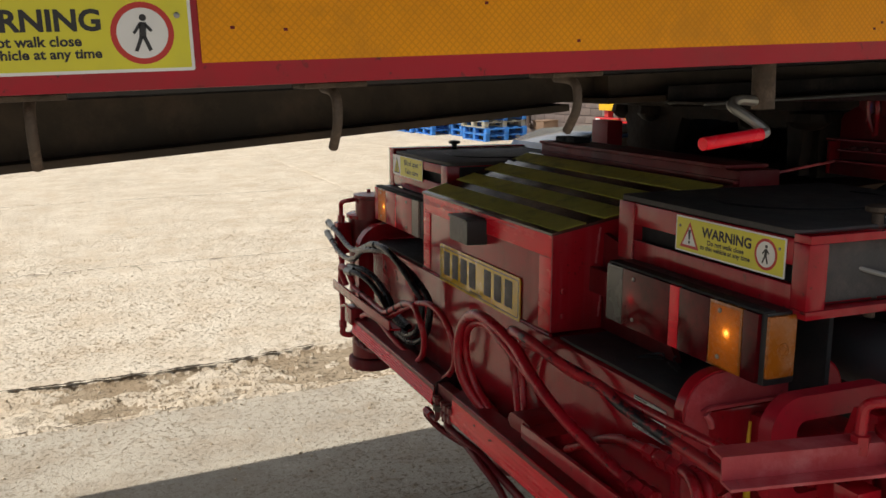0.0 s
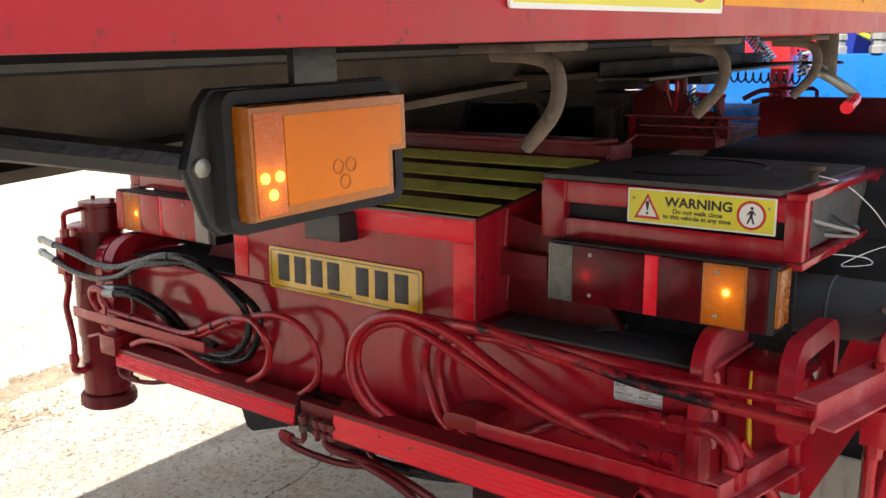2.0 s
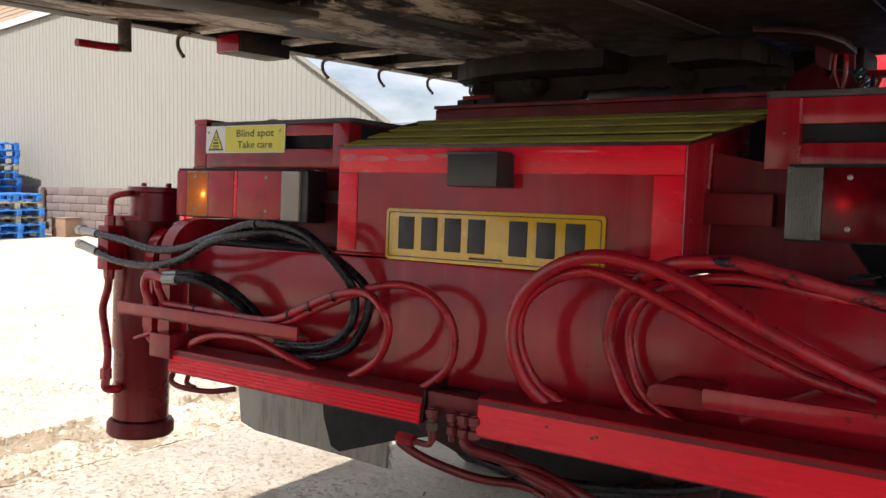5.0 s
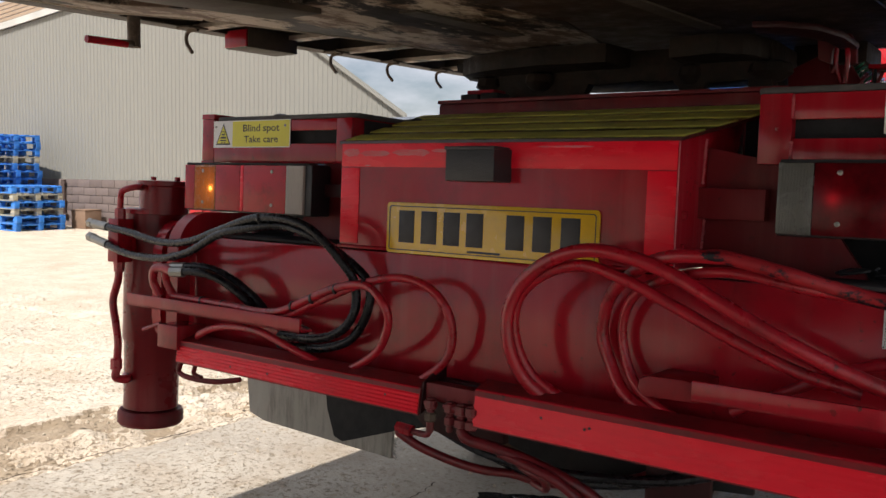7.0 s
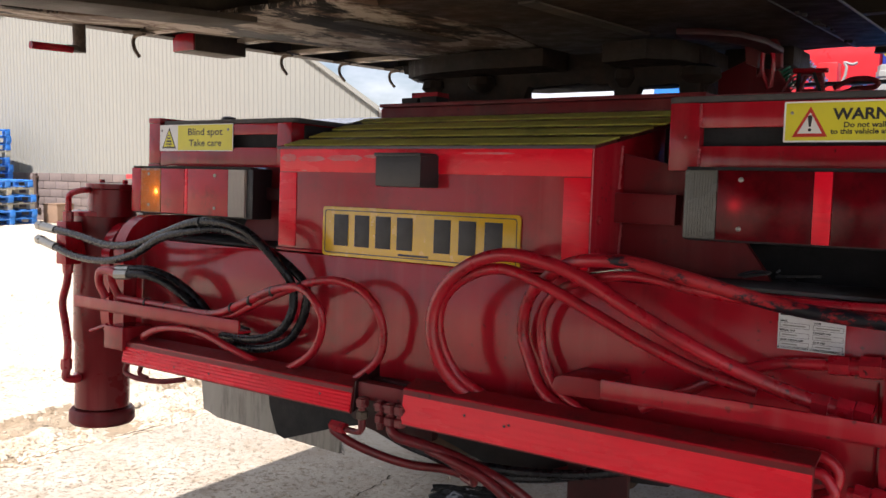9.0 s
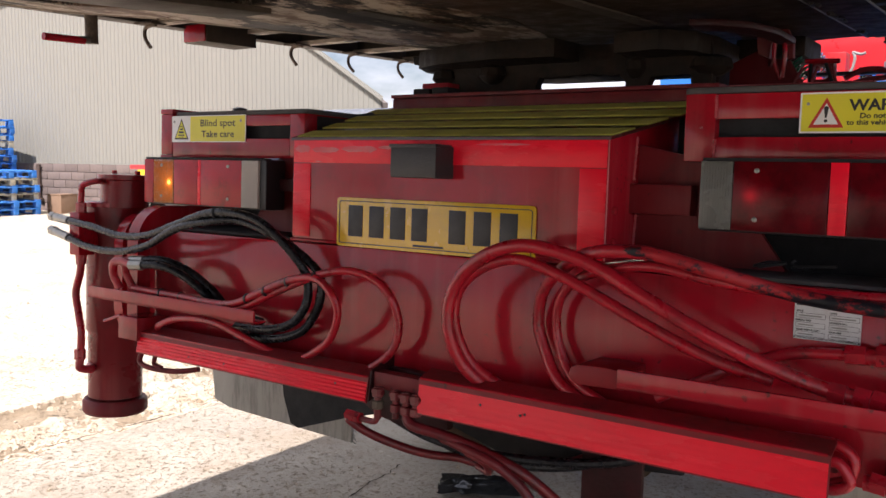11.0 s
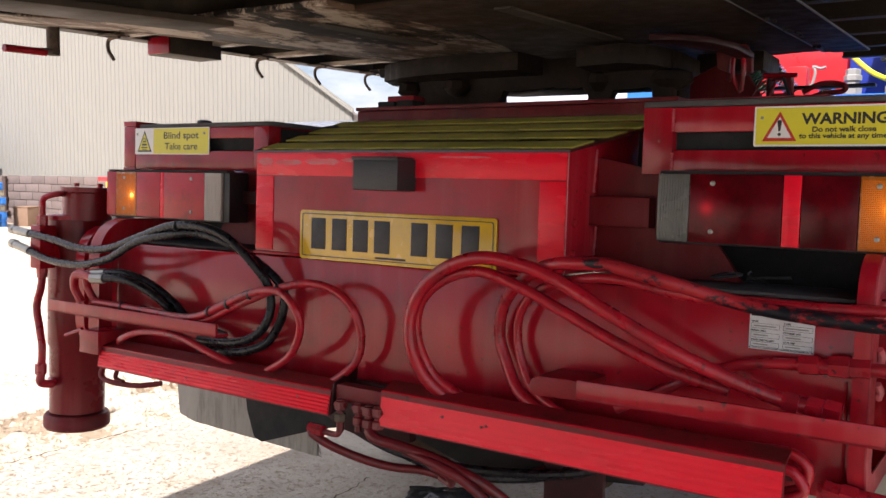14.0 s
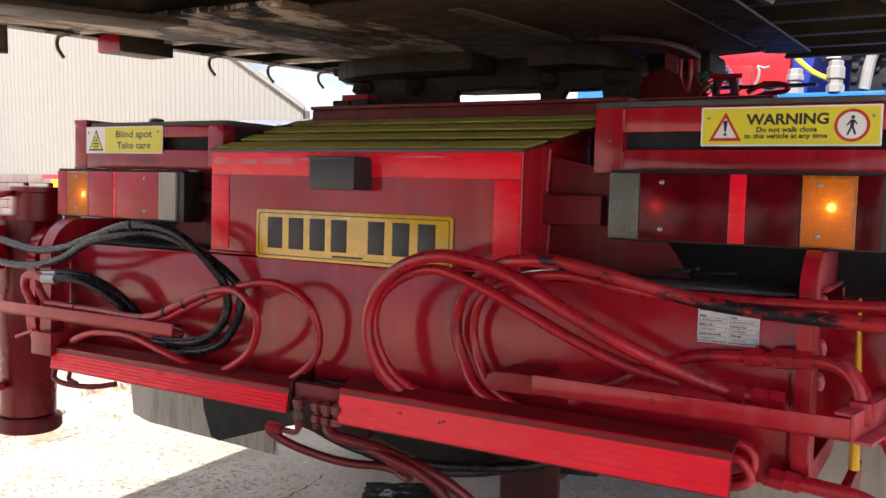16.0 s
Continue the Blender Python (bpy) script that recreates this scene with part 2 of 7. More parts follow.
PLASTIC = mat("black moulded plastic", (0.014, 0.014, 0.016), 0.42, second=(0.024, 0.024, 0.027), scale=24, bump=0.2, bump_scale=300)
# Blue base colour stands in for sky reflected in a black mudguard.
GLOSS_SKY = mat("glossy mudguard in reflected sky blue", (0.075, 0.15, 0.34), 0.16, coat=0.8, second=(0.10, 0.18, 0.38), scale=6, dirt=(0.14, 0.18, 0.26), dirt_amount=0.3)
STEEL = mat("zinc steel", (0.34, 0.335, 0.31), 0.4, metal=0.85, second=(0.24, 0.23, 0.20), scale=30)
CHROME = mat("bright steel", (0.75, 0.76, 0.78), 0.15, metal=1.0, second=(0.6, 0.6, 0.62), scale=30)
RUST = mat("rusty hook steel", (0.065, 0.047, 0.034), 0.75, second=(0.11, 0.078, 0.055), amount=0.8, scale=24, dirt=(0.24, 0.17, 0.12), dirt_amount=0.5, dirt_scale=30, bump=0.4, bump_scale=200)
SOOT = mat("thick black grease", (0.017, 0.014, 0.012), 0.55, second=(0.034, 0.025, 0.018), amount=0.8, scale=12, dirt=(0.045, 0.026, 0.018), dirt_amount=0.5, dirt_scale=18, bump=0.7, bump_scale=45, spec=0.12)
UNDER = mat("grimy underside steel", (0.043, 0.034, 0.025), 0.6, second=(0.066, 0.052, 0.039), amount=0.8, scale=3, dirt=(0.105, 0.075, 0.052), dirt_amount=0.7, dirt_scale=5, bump=0.5, bump_scale=40, spec=0.25)
CHIPPED = mat("flaking cream underside plate", (0.48, 0.40, 0.32), 0.6, second=(0.14, 0.085, 0.055), amount=1.0, scale=7, dirt=(0.012, 0.008, 0.005), sharp=True, dirt_amount=1.0, dirt_scale=4.2, bump=0.6, bump_scale=30, stretch=(1.4, 0.55, 1.0), spec=0.3)
DUSTY = mat("dusty cream lip", (0.50, 0.43, 0.35), 0.75, second=(0.30, 0.22, 0.16), scale=9, dirt=(0.06, 0.035, 0.024), dirt_amount=0.75, dirt_scale=6, bump=0.4, bump_scale=90, spec=0.2)
GREASE = mat("wet greasy black steel", (0.012, 0.010, 0.009), 0.52, second=(0.022, 0.017, 0.014), scale=9, dirt=(0.07, 0.05, 0.04), dirt_amount=0.6, dirt_scale=14, bump=0.35, bump_scale=35, spec=0.16, rough_var=0.15)
IRON = mat("greasy black iron", (0.029, 0.020, 0.014), 0.68, second=(0.046, 0.029, 0.019), amount=0.9, scale=8, dirt=(0.075, 0.036, 0.022), dirt_amount=0.7, dirt_scale=3.5, bump=0.6, bump_scale=50, spec=0.12, rough_var=0.2)
GREY_TANK = mat("grey painted steel", (0.075, 0.084, 0.092), 0.55, second=(0.05, 0.056, 0.062), scale=7, dirt=(0.05, 0.05, 0.05), dirt_amount=0.5, bump=0.1)
FLAP = mat("grey rubber mudflap", (0.33, 0.315, 0.27), 0.85, second=(0.42, 0.40, 0.35), scale=7, dirt=(0.09, 0.088, 0.078), dirt_amount=0.6, dirt_scale=8, bump=0.3, stretch=(2.5, 1, 0.4))
def moulded(m, period, depth):
    """Adds the fine square prisms of a moulded lamp lens to a material."""
    n, l = m.node_tree.nodes, m.node_tree.links
    tc = n.new("ShaderNodeTexCoord")
    total = None
    for way in ("X", "Z"):
        w = n.new("ShaderNodeTexWave")
        w.bands_direction, w.wave_profile = way, "TRI"
        w.inputs["Scale"].default_value, w.inputs["Distortion"].default_value = 0.314 / period, 0.0
        l.new(tc.outputs["Object"], w.inputs["Vector"])
        if total is None:
            total = w.outputs["Fac"]
        else:
            a = n.new("ShaderNodeMath")
            a.operation = "ADD"
            l.new(total, a.inputs[0])
            l.new(w.outputs["Fac"], a.inputs[1])
            total = a.outputs[0]
    b = n.new("ShaderNodeBump")
    b.inputs["Strength"].default_value, b.inputs["Distance"].default_value = depth, 0.001
    l.new(total, b.inputs["Height"])
    l.new(b.outputs["Normal"], n["Principled BSDF"].inputs["Normal"])
    return m


LENS_RED = moulded(mat("smoked red lens", (0.12, 0.003, 0.007), 0.12, second=(0.05, 0.002, 0.004), amount=1.0, scale=14, spec=0.16, dirt=(0.012, 0.004, 0.004), dirt_amount=0.5, dirt_scale=22), 0.003, 0.035)
LENS_RED_CLEAR = moulded(mat("red lamp lens", (0.48, 0.008, 0.018), 0.14, spec=0.3, second=(0.30, 0.006, 0.012), scale=11, dirt=(0.10, 0.006, 0.006), dirt_amount=0.6, dirt_scale=16), 0.003, 0.035)
LENS_AMBER = mat("amber lamp lens", (0.38, 0.080, 0.001), 0.22, spec=0.25, second=(0.29, 0.060, 0.001), scale=9)
LABEL_WHITE = mat("white label plate", (0.62, 0.63, 0.64), 0.4, second=(0.52, 0.53, 0.54), scale=40, dirt=(0.40, 0.36, 0.34), dirt_amount=0.4, dirt_scale=30)
SCUFF = mat("scuffed pale red tape", (0.62, 0.17, 0.19), 0.5, second=(0.72, 0.05, 0.07), amount=1.0, scale=26, stretch=(0.5, 1, 2), dirt=(0.60, 0.27, 0.28), dirt_amount=0.7, dirt_scale=40, bump=0.3, bump_scale=200)
LENS_SIDE = mat("unlit amber side lens", (0.34, 0.10, 0.006), 0.25, coat=0.1, second=(0.28, 0.08, 0.006), scale=30, bump=0.1, bump_scale=300)
LENS_PALE = mat("pale amber lens field", (0.60, 0.155, 0.006), 0.35, spec=0.25, second=(0.50, 0.125, 0.004), scale=40, bump=0.1, bump_scale=500)
LENS_DEEP = mat("deep orange lens field", (0.42, 0.085, 0.003), 0.25, coat=0.1, second=(0.34, 0.065, 0.003), scale=120, bump=0.4, bump_scale=600)
LENS_CLEAR = mat("clear reverse lens", (0.42, 0.37, 0.32), 0.2, second=(0.34, 0.30, 0.26), scale=9, bump=0.2, bump_scale=330)
LENS_GREY = mat("grey reverse lens", (0.115, 0.115, 0.10), 0.25, coat=0.2, second=(0.075, 0.075, 0.065), scale=9, bump=0.2, bump_scale=330)


def lit_round(m, bulbs, color, core, terms):
    """Light seen through a moulded lens: strongest before each bulb and falling off round it."""
    n, l = m.node_tree.nodes, m.node_tree.links
    bsdf = n["Principled BSDF"]
    tc = n.new("ShaderNodeTexCoord")

    def math_of(op, a, b=0.0):
        x = n.new("ShaderNodeMath")
        x.operation = op
        for k, v in enumerate((a, b)):
            if isinstance(v, (int, float)):
                x.inputs[k].default_value = v
            else:
                l.new(v, x.inputs[k])
        return x.outputs[0]
    near = None
    for place in bulbs:
        d = n.new("ShaderNodeVectorMath")
        d.operation = "DISTANCE"
        d.inputs[1].default_value = place
        l.new(tc.outputs["Object"], d.inputs[0])
        near = d.outputs["Value"] if near is None else math_of("MINIMUM", near, d.outputs["Value"])
    total, hot = 0.0, None
    for power, reach, curve in terms:
        hot = math_of("EXPONENT", math_of("MULTIPLY", math_of("POWER", math_of("DIVIDE", near, reach), curve), -1.0))
        total = math_of("ADD", total, math_of("MULTIPLY", hot, power))
    mix = n.new("ShaderNodeMix")
    mix.data_type = "RGBA"
    mix.inputs["A"].default_value, mix.inputs["B"].default_value = (*color, 1), (*core, 1)
    l.new(hot, mix.inputs["Factor"])
    l.new(mix.outputs["Result"], bsdf.inputs["Emission Color"])
    l.new(total, bsdf.inputs["Emission Strength"])
    return m


lit_round(LENS_AMBER, ((0.951, 0.045, 1.204), (-0.930, 0.045, 1.180)), (1.0, 0.25, 0.008), (1.0, 0.58, 0.10), ((0.11, 0.25, 1.0), (0.85, 0.015, 1.0), (3.2, 0.0065, 2.0)))
lit_round(LENS_DEEP, ((1.2096, -1.2256, 1.6086), (1.2096, -1.2164, 1.6086), (1.2096, -1.2210, 1.6003)), (1.0, 0.16, 0.004), (1.0, 0.42, 0.02), ((0.04, 0.03, 1.0), (0.45, 0.0055, 1.0)))
lit_round(LENS_RED, ((0.655, 0.045, 1.197),), (1.0, 0.006, 0.012), (1.0, 0.012, 0.02), ((0.02, 0.03, 1.0), (0.11, 0.011, 2.0)))
LED = mat("marker diode", (0.9, 0.34, 0.04), 0.3, emit=(1.0, 0.48, 0.04), emit_strength=2.2)

STRAP = mat("yellow strap", (0.70, 0.42, 0.01), 0.5, second=(0.55, 0.33, 0.01), scale=20)
BLUE_CAB = mat("azure cab paint", (0.012, 0.15, 0.52), 0.3, coat=0.4, second=(0.012, 0.13, 0.46), scale=4, dirt=(0.02, 0.10, 0.30), dirt_amount=0.3)
BLUE_DARK = mat("dark blue paint", (0.02, 0.04, 0.26), 0.35, coat=0.3, second=(0.015, 0.03, 0.2), scale=4)
RED_CAB = mat("bright red crane paint", (0.50, 0.018, 0.022), 0.35, coat=0.3, second=(0.42, 0.018, 0.02), scale=4, dirt=(0.25, 0.02, 0.02), dirt_amount=0.4)
PALE = mat("pale grey hose", (0.27, 0.27, 0.255), 0.45, second=(0.20, 0.20, 0.19), scale=20)
GREEN_COIL = mat("green air coil", (0.03, 0.22, 0.12), 0.3, second=(0.02, 0.16, 0.09), scale=20)
CREAM = mat("cream cladding", (0.215, 0.210, 0.181), 0.6, second=(0.20, 0.195, 0.168), scale=0.5, dirt=(0.20, 0.193, 0.165), dirt_amount=0.2, dirt_scale=0.35, stretch=(1, 1, 0.25))

TRIM_WHITE = mat("white barge board", (0.42, 0.41, 0.37), 0.5, second=(0.62, 0.61, 0.56), scale=2)
ROOF_BROWN = mat("weathered roof sheet", (0.34, 0.25, 0.17), 0.7, second=(0.26, 0.19, 0.13), scale=1.5)
BLOCK = mat("pinkish concrete block", (0.165, 0.128, 0.113), 0.9, second=(0.12, 0.094, 0.085), scale=7, dirt=(0.13, 0.105, 0.095), dirt_amount=0.4, dirt_scale=4, bump=0.5, bump_scale=60, vary=0.2)
MORTAR = mat("mortar", (0.20, 0.175, 0.155), 0.95, second=(0.16, 0.14, 0.125), scale=6)
PALLET = mat("blue pallet paint", (0.02, 0.16, 0.52), 0.75, second=(0.03, 0.21, 0.60), scale=6, dirt=(0.20, 0.22, 0.26), dirt_amount=0.4, dirt_scale=5, bump=0.3, bump_scale=50, vary=0.25)
PALLET_BARE = mat("weathered pallet wood", (0.36, 0.33, 0.24), 0.85, second=(0.26, 0.24, 0.18), scale=6, dirt=(0.10, 0.18, 0.30), dirt_amount=0.5, dirt_scale=4, bump=0.3, vary=0.15)
TANK_WHITE = mat("white tank paint", (0.44, 0.43, 0.385), 0.55, second=(0.36, 0.35, 0.30), scale=1.5, dirt=(0.5, 0.48, 0.36), dirt_amount=0.35, dirt_scale=1.2)
BROWN_BOX = mat("brown board", (0.22, 0.14, 0.09), 0.8, second=(0.17, 0.11, 0.07), scale=4)
DARK_PIPE = mat("dark rusty downpipe", (0.08, 0.055, 0.045), 0.7, second=(0.12, 0.07, 0.05), scale=6)
DECK = mat("dark deck timber", (0.05, 0.035, 0.025), 0.8, second=(0.03, 0.022, 0.016), scale=4, stretch=(6, 0.4, 1), bump=0.4, bump_scale=40)
TYRE = mat("tyre rubber", (0.02, 0.02, 0.02), 0.8, second=(0.035, 0.033, 0.03), scale=8, bump=0.3)


# ---------------------------------------------------------------- mesh helpers
def box(bm, lo, hi, bevel=0.0):
    x0, y0, z0 = lo
    x1, y1, z1 = hi
    v = [bm.verts.new(p) for p in ((x0, y0, z0), (x1, y0, z0), (x1, y1, z0), (x0, y1, z0), (x0, y0, z1), (x1, y0, z1), (x1, y1, z1), (x0, y1, z1))]
    f = [bm.faces.new([v[i] for i in q]) for q in ((3, 2, 1, 0), (4, 5, 6, 7), (0, 1, 5, 4), (1, 2, 6, 5), (2, 3, 7, 6), (3, 0, 4, 7))]
    if bevel:
        edges = list({e for face in f for e in face.edges})
        bmesh.ops.bevel(bm, geom=edges, offset=bevel, segments=2, affect="EDGES", profile=0.6)
    return bm


def prism(bm, poly, axis, a, b, bevel=0.0):
    """A flat outline (list of two coordinates) drawn out along an axis from a to b."""
    def at(p, s):
        q = list(p)
        q.insert(axis, s)
        return q
    va = [bm.verts.new(at(p, a)) for p in poly]
    vb = [bm.verts.new(at(p, b)) for p in poly]
    n = len(poly)
    f = [bm.faces.new(va), bm.faces.new(vb[::-1])]
    for i in range(n):
        f.append(bm.faces.new((va[i], vb[i], vb[(i + 1) % n], va[(i + 1) % n])))
    bmesh.ops.recalc_face_normals(bm, faces=f)
    if bevel:
        edges = list({e for face in f[:2] for e in face.edges})
        bmesh.ops.bevel(bm, geom=edges, offset=bevel, segments=2, affect="EDGES", profile=0.6)
    return bm


def ring_prism(bm, outer, inner, axis, a, b):
    """A frame between two outlines of the same count."""
    def at(p, s):
        q = list(p)
        q.insert(axis, s)
        return q
    n = len(outer)
    oa, ob_, ia, ib = ([bm.verts.new(at(p, s)) for p in poly] for poly, s in ((outer, a), (outer, b), (inner, a), (inner, b)))
    f = []
    for i in range(n):
        j = (i + 1) % n
        f += [bm.faces.new((oa[i], oa[j], ia[j], ia[i])), bm.faces.new((ob_[j], ob_[i], ib[i], ib[j])),
              bm.faces.new((oa[j], oa[i], ob_[i], ob_[j])), bm.faces.new((ia[i], ia[j], ib[j], ib[i]))]
    bmesh.ops.recalc_face_normals(bm, faces=f)
    return bm


def rounded(x0, z0, x1, z1, r, seg=5):
    pts = []
    for cx, cz, a0 in ((x1 - r, z1 - r, 0), (x0 + r, z1 - r, 90), (x0 + r, z0 + r, 180), (x1 - r, z0 + r, 270)):
        for i in range(seg + 1):
            a = radians(a0 + 90 * i / seg)
            pts.append((cx + r * math.cos(a), cz + r * math.sin(a)))
    return pts


def disc(cx, cz, r, seg=24, sx=1.0):
    return [(cx + sx * r * math.cos(2 * math.pi * i / seg), cz + r * math.sin(2 * math.pi * i / seg)) for i in range(seg)]


def smooth_path(pts, steps=6):
    """Points along a Catmull-Rom curve."""
    p = [Vector(q) for q in pts]
    p = [p[0] * 2 - p[1]] + p + [p[-1] * 2 - p[-2]]
    res = []
    for i in range(1, len(p) - 2):
        a, b, c, d = p[i - 1:i + 3]
        for k in range(steps):
            t = k / steps
            res.append(0.5 * ((2 * b) + (c - a) * t + (2 * a - 5 * b + 4 * c - d) * t * t + (3 * b - a - 3 * c + d) * t ** 3))
    res.append(p[-2].copy())
    return res


def tube(bm, pts, r, seg=10, steps=6, curved=True, taper=None):
    path = smooth_path(pts, steps) if curved and len(pts) > 2 else [Vector(q) for q in pts]
    up = None
    rings = []
    for i, p in enumerate(path):
        d = (path[min(i + 1, len(path) - 1)] - path[max(i - 1, 0)]).normalized()
        if up is None:
            up = d.orthogonal().normalized()
        up = (up - d * up.dot(d)).normalized()
        side = d.cross(up)
        rad = r if taper is None else taper(i / max(1, len(path) - 1))
        rings.append([bm.verts.new(p + rad * (math.cos(2 * math.pi * k / seg) * up + math.sin(2 * math.pi * k / seg) * side)) for k in range(seg)])
    f = []
    for a, b in zip(rings, rings[1:]):
        for k in range(seg):
            f.append(bm.faces.new((a[k], a[(k + 1) % seg], b[(k + 1) % seg], b[k])))
    f += [bm.faces.new(rings[0][::-1]), bm.faces.new(rings[-1])]
    bmesh.ops.recalc_face_normals(bm, faces=f)
    return bm


def lathe(bm, profile, origin, seg=32, axis=2):
    """Rings of (radius, height) round an axis through origin."""
    rings = []
    for r, h in profile:
        ring = []
        for k in range(seg):
            a = 2 * math.pi * k / seg
            c = [r * math.cos(a), r * math.sin(a)]
            c.insert(axis, h)
            ring.append(bm.verts.new(Vector(origin) + Vector(c)))
        rings.append(ring)
    f = []
    for a, b in zip(rings, rings[1:]):
        for k in range(seg):
            f.append(bm.faces.new((a[k], a[(k + 1) % seg], b[(k + 1) % seg], b[k])))
    f += [bm.faces.new(rings[0][::-1]), bm.faces.new(rings[-1])]
    bmesh.ops.recalc_face_normals(bm, faces=f)
    return bm


def finish(name, bm, material, angle=35):
    me = bpy.data.meshes.new(name)
    bm.normal_update()
    bm.to_mesh(me)
    bm.free()
    me.materials.append(material)
    for p in me.polygons:
        p.use_smooth = True
    me.set_sharp_from_angle(angle=radians(angle))
    return me


def part(name, bm, material, parent, label="", angle=35):
    ob = new(name, finish(name, bm, material, angle))
    ob.parent = parent
    return tagged(ob, label)


def thing(name, label, category, m=None, group="", kind=""):
    ob = new(name)
    ob.empty_display_size = 0.2
    if m is not None:
        ob.matrix_world = m
    return tagged(ob, label, category, group, kind)


def B(*boxes, bevel=0.0):
    bm = bmesh.new()
    for lo, hi in boxes:
        box(bm, lo, hi, bevel)
    return bm


def T(pts, r, **kw):
    return tube(bmesh.new(), pts, r, **kw)


def L(profile, origin, **kw):
    return lathe(bmesh.new(), profile, origin, **kw)


def P(poly, axis, a, b, bevel=0.0):
    return prism(bmesh.new(), poly, axis, a, b, bevel)


def lettering(text, material, parent, place, width, height, bold=0.024, depth=0.0006):
    """Words in the built-in font, stretched to a width and height, standing up in the plane that place gives (x along the words, y up)."""
    cu = bpy.data.curves.new("lettering", "FONT")
    cu.body, cu.extrude, cu.resolution_u = text, 0.0, 3
    cu.align_x, cu.offset = "LEFT", bold
    ob = new("lettering", cu)
    me = bpy.data.meshes.new_from_object(ob.evaluated_get(bpy.context.evaluated_depsgraph_get()))
    bpy.data.objects.remove(ob)
    co = np.empty(len(me.vertices) * 3)
    me.vertices.foreach_get("co", co)
    co = co.reshape(-1, 3)
    lo, hi = co.min(0), co.max(0)
    co[:, 0] = (co[:, 0] - (lo[0] + hi[0]) / 2) * width / (hi[0] - lo[0])
    co[:, 1] = (co[:, 1] - (lo[1] + hi[1]) / 2) * height / (hi[1] - lo[1])
    co[:, 2] = depth
    me.vertices.foreach_set("co", co.ravel())
    me.materials.clear()
    me.materials.append(material)
    ob = new("lettering", me)
    ob.parent = parent
    ob.matrix_local = place
    return ob


# ---------------------------------------------------------------- the yard
def concrete(name, base, second, stone, rough_bump, chipped=0.5):
    """Weathered concrete: wide stains, chips a hand's width across, sharp-edged pits, and exposed aggregate."""
    m = mat(name, base, 0.92, second=second, amount=0.9, scale=1.3, dirt=stone, dirt_amount=0.6, dirt_scale=3.0, rough_var=0.05, spec=0.2)
    n, l = m.node_tree.nodes, m.node_tree.links
    bsdf = n["Principled BSDF"]
    tc = n.new("ShaderNodeTexCoord")

    def noise_at(scale, detail, rough=0.6, distortion=0.0):
        t = n.new("ShaderNodeTexNoise")
        t.inputs["Scale"].default_value, t.inputs["Detail"].default_value, t.inputs["Roughness"].default_value, t.inputs["Distortion"].default_value = scale, detail, rough, distortion
        l.new(tc.outputs["Object"], t.inputs["Vector"])
        return t.outputs["Fac"]

    def ranged(v, lo, hi, to_lo=0.0, to_hi=1.0):
        r = n.new("ShaderNodeMapRange")
        for key, val in (("From Min", lo), ("From Max", hi), ("To Min", to_lo), ("To Max", to_hi)):
            r.inputs[key].default_value = val
        l.new(v, r.inputs["Value"])
        return r.outputs["Result"]

    def math_of(op, a, b):
        x = n.new("ShaderNodeMath")
        x.operation = op
        for k, v in enumerate((a, b)):
            if isinstance(v, float):
                x.inputs[k].default_value = v
            else:
                l.new(v, x.inputs[k])
        return x.outputs[0]

    def toned(fac, color):
        x = n.new("ShaderNodeMix")
        x.data_type = "RGBA"
        x.inputs["B"].default_value = (*color, 1)
        l.new(fac, x.inputs["Factor"])
        l.new(bsdf.inputs["Base Color"].links[0].from_socket, x.inputs["A"])
        l.new(x.outputs["Result"], bsdf.inputs["Base Color"])
    patch = ranged(noise_at(0.9, 4.0), 0.40, 0.62, 0.35, 1.0)
    chips = math_of("MULTIPLY", ranged(noise_at(13.0, 9.0, 0.66, 0.5), 0.56, 0.62), patch)
    pits = math_of("MULTIPLY", ranged(noise_at(48.0, 6.0, 0.62, 0.8), 0.56, 0.61), patch)
    fine = noise_at(120.0, 5.0)
    height = math_of("SUBTRACT", math_of("MULTIPLY", noise_at(7.0, 8.0), 0.5), math_of("ADD", math_of("MULTIPLY", chips, 0.10), math_of("MULTIPLY", pits, 0.30)))
    height = math_of("ADD", height, math_of("MULTIPLY", fine, 0.22))
    b = n.new("ShaderNodeBump")
    b.inputs["Strength"].default_value, b.inputs["Distance"].default_value = min(1.0, rough_bump), 0.045
    l.new(height, b.inputs["Height"])
    l.new(b.outputs["Normal"], bsdf.inputs["Normal"])
    toned(math_of("MULTIPLY", ranged(noise_at(2.6, 6.0, 0.62), 0.47, 0.62), 0.45), (base[0] * 0.84, base[1] * 0.76, base[2] * 0.68))
    toned(math_of("MULTIPLY", chips, 0.70 * chipped), (base[0] * 0.66, base[1] * 0.58, base[2] * 0.48))
    toned(math_of("MULTIPLY", pits, 0.95 * chipped), (base[0] * 0.42, base[1] * 0.35, base[2] * 0.27))
    toned(math_of("MULTIPLY", ranged(noise_at(24.0, 7.0, 0.7), 0.52, 0.66), 0.42 * chipped), (base[0] * 0.60, base[1] * 0.54, base[2] * 0.46))
    toned(math_of("MULTIPLY", ranged(noise_at(150.0, 3.0), 0.60, 0.68), 0.7), (base[0] * 0.50, base[1] * 0.46, base[2] * 0.40))
    toned(math_of("MULTIPLY", ranged(noise_at(33.0, 5.0), 0.60, 0.70), 0.5), tuple(min(0.85, c * 1.32) for c in base))
    return m


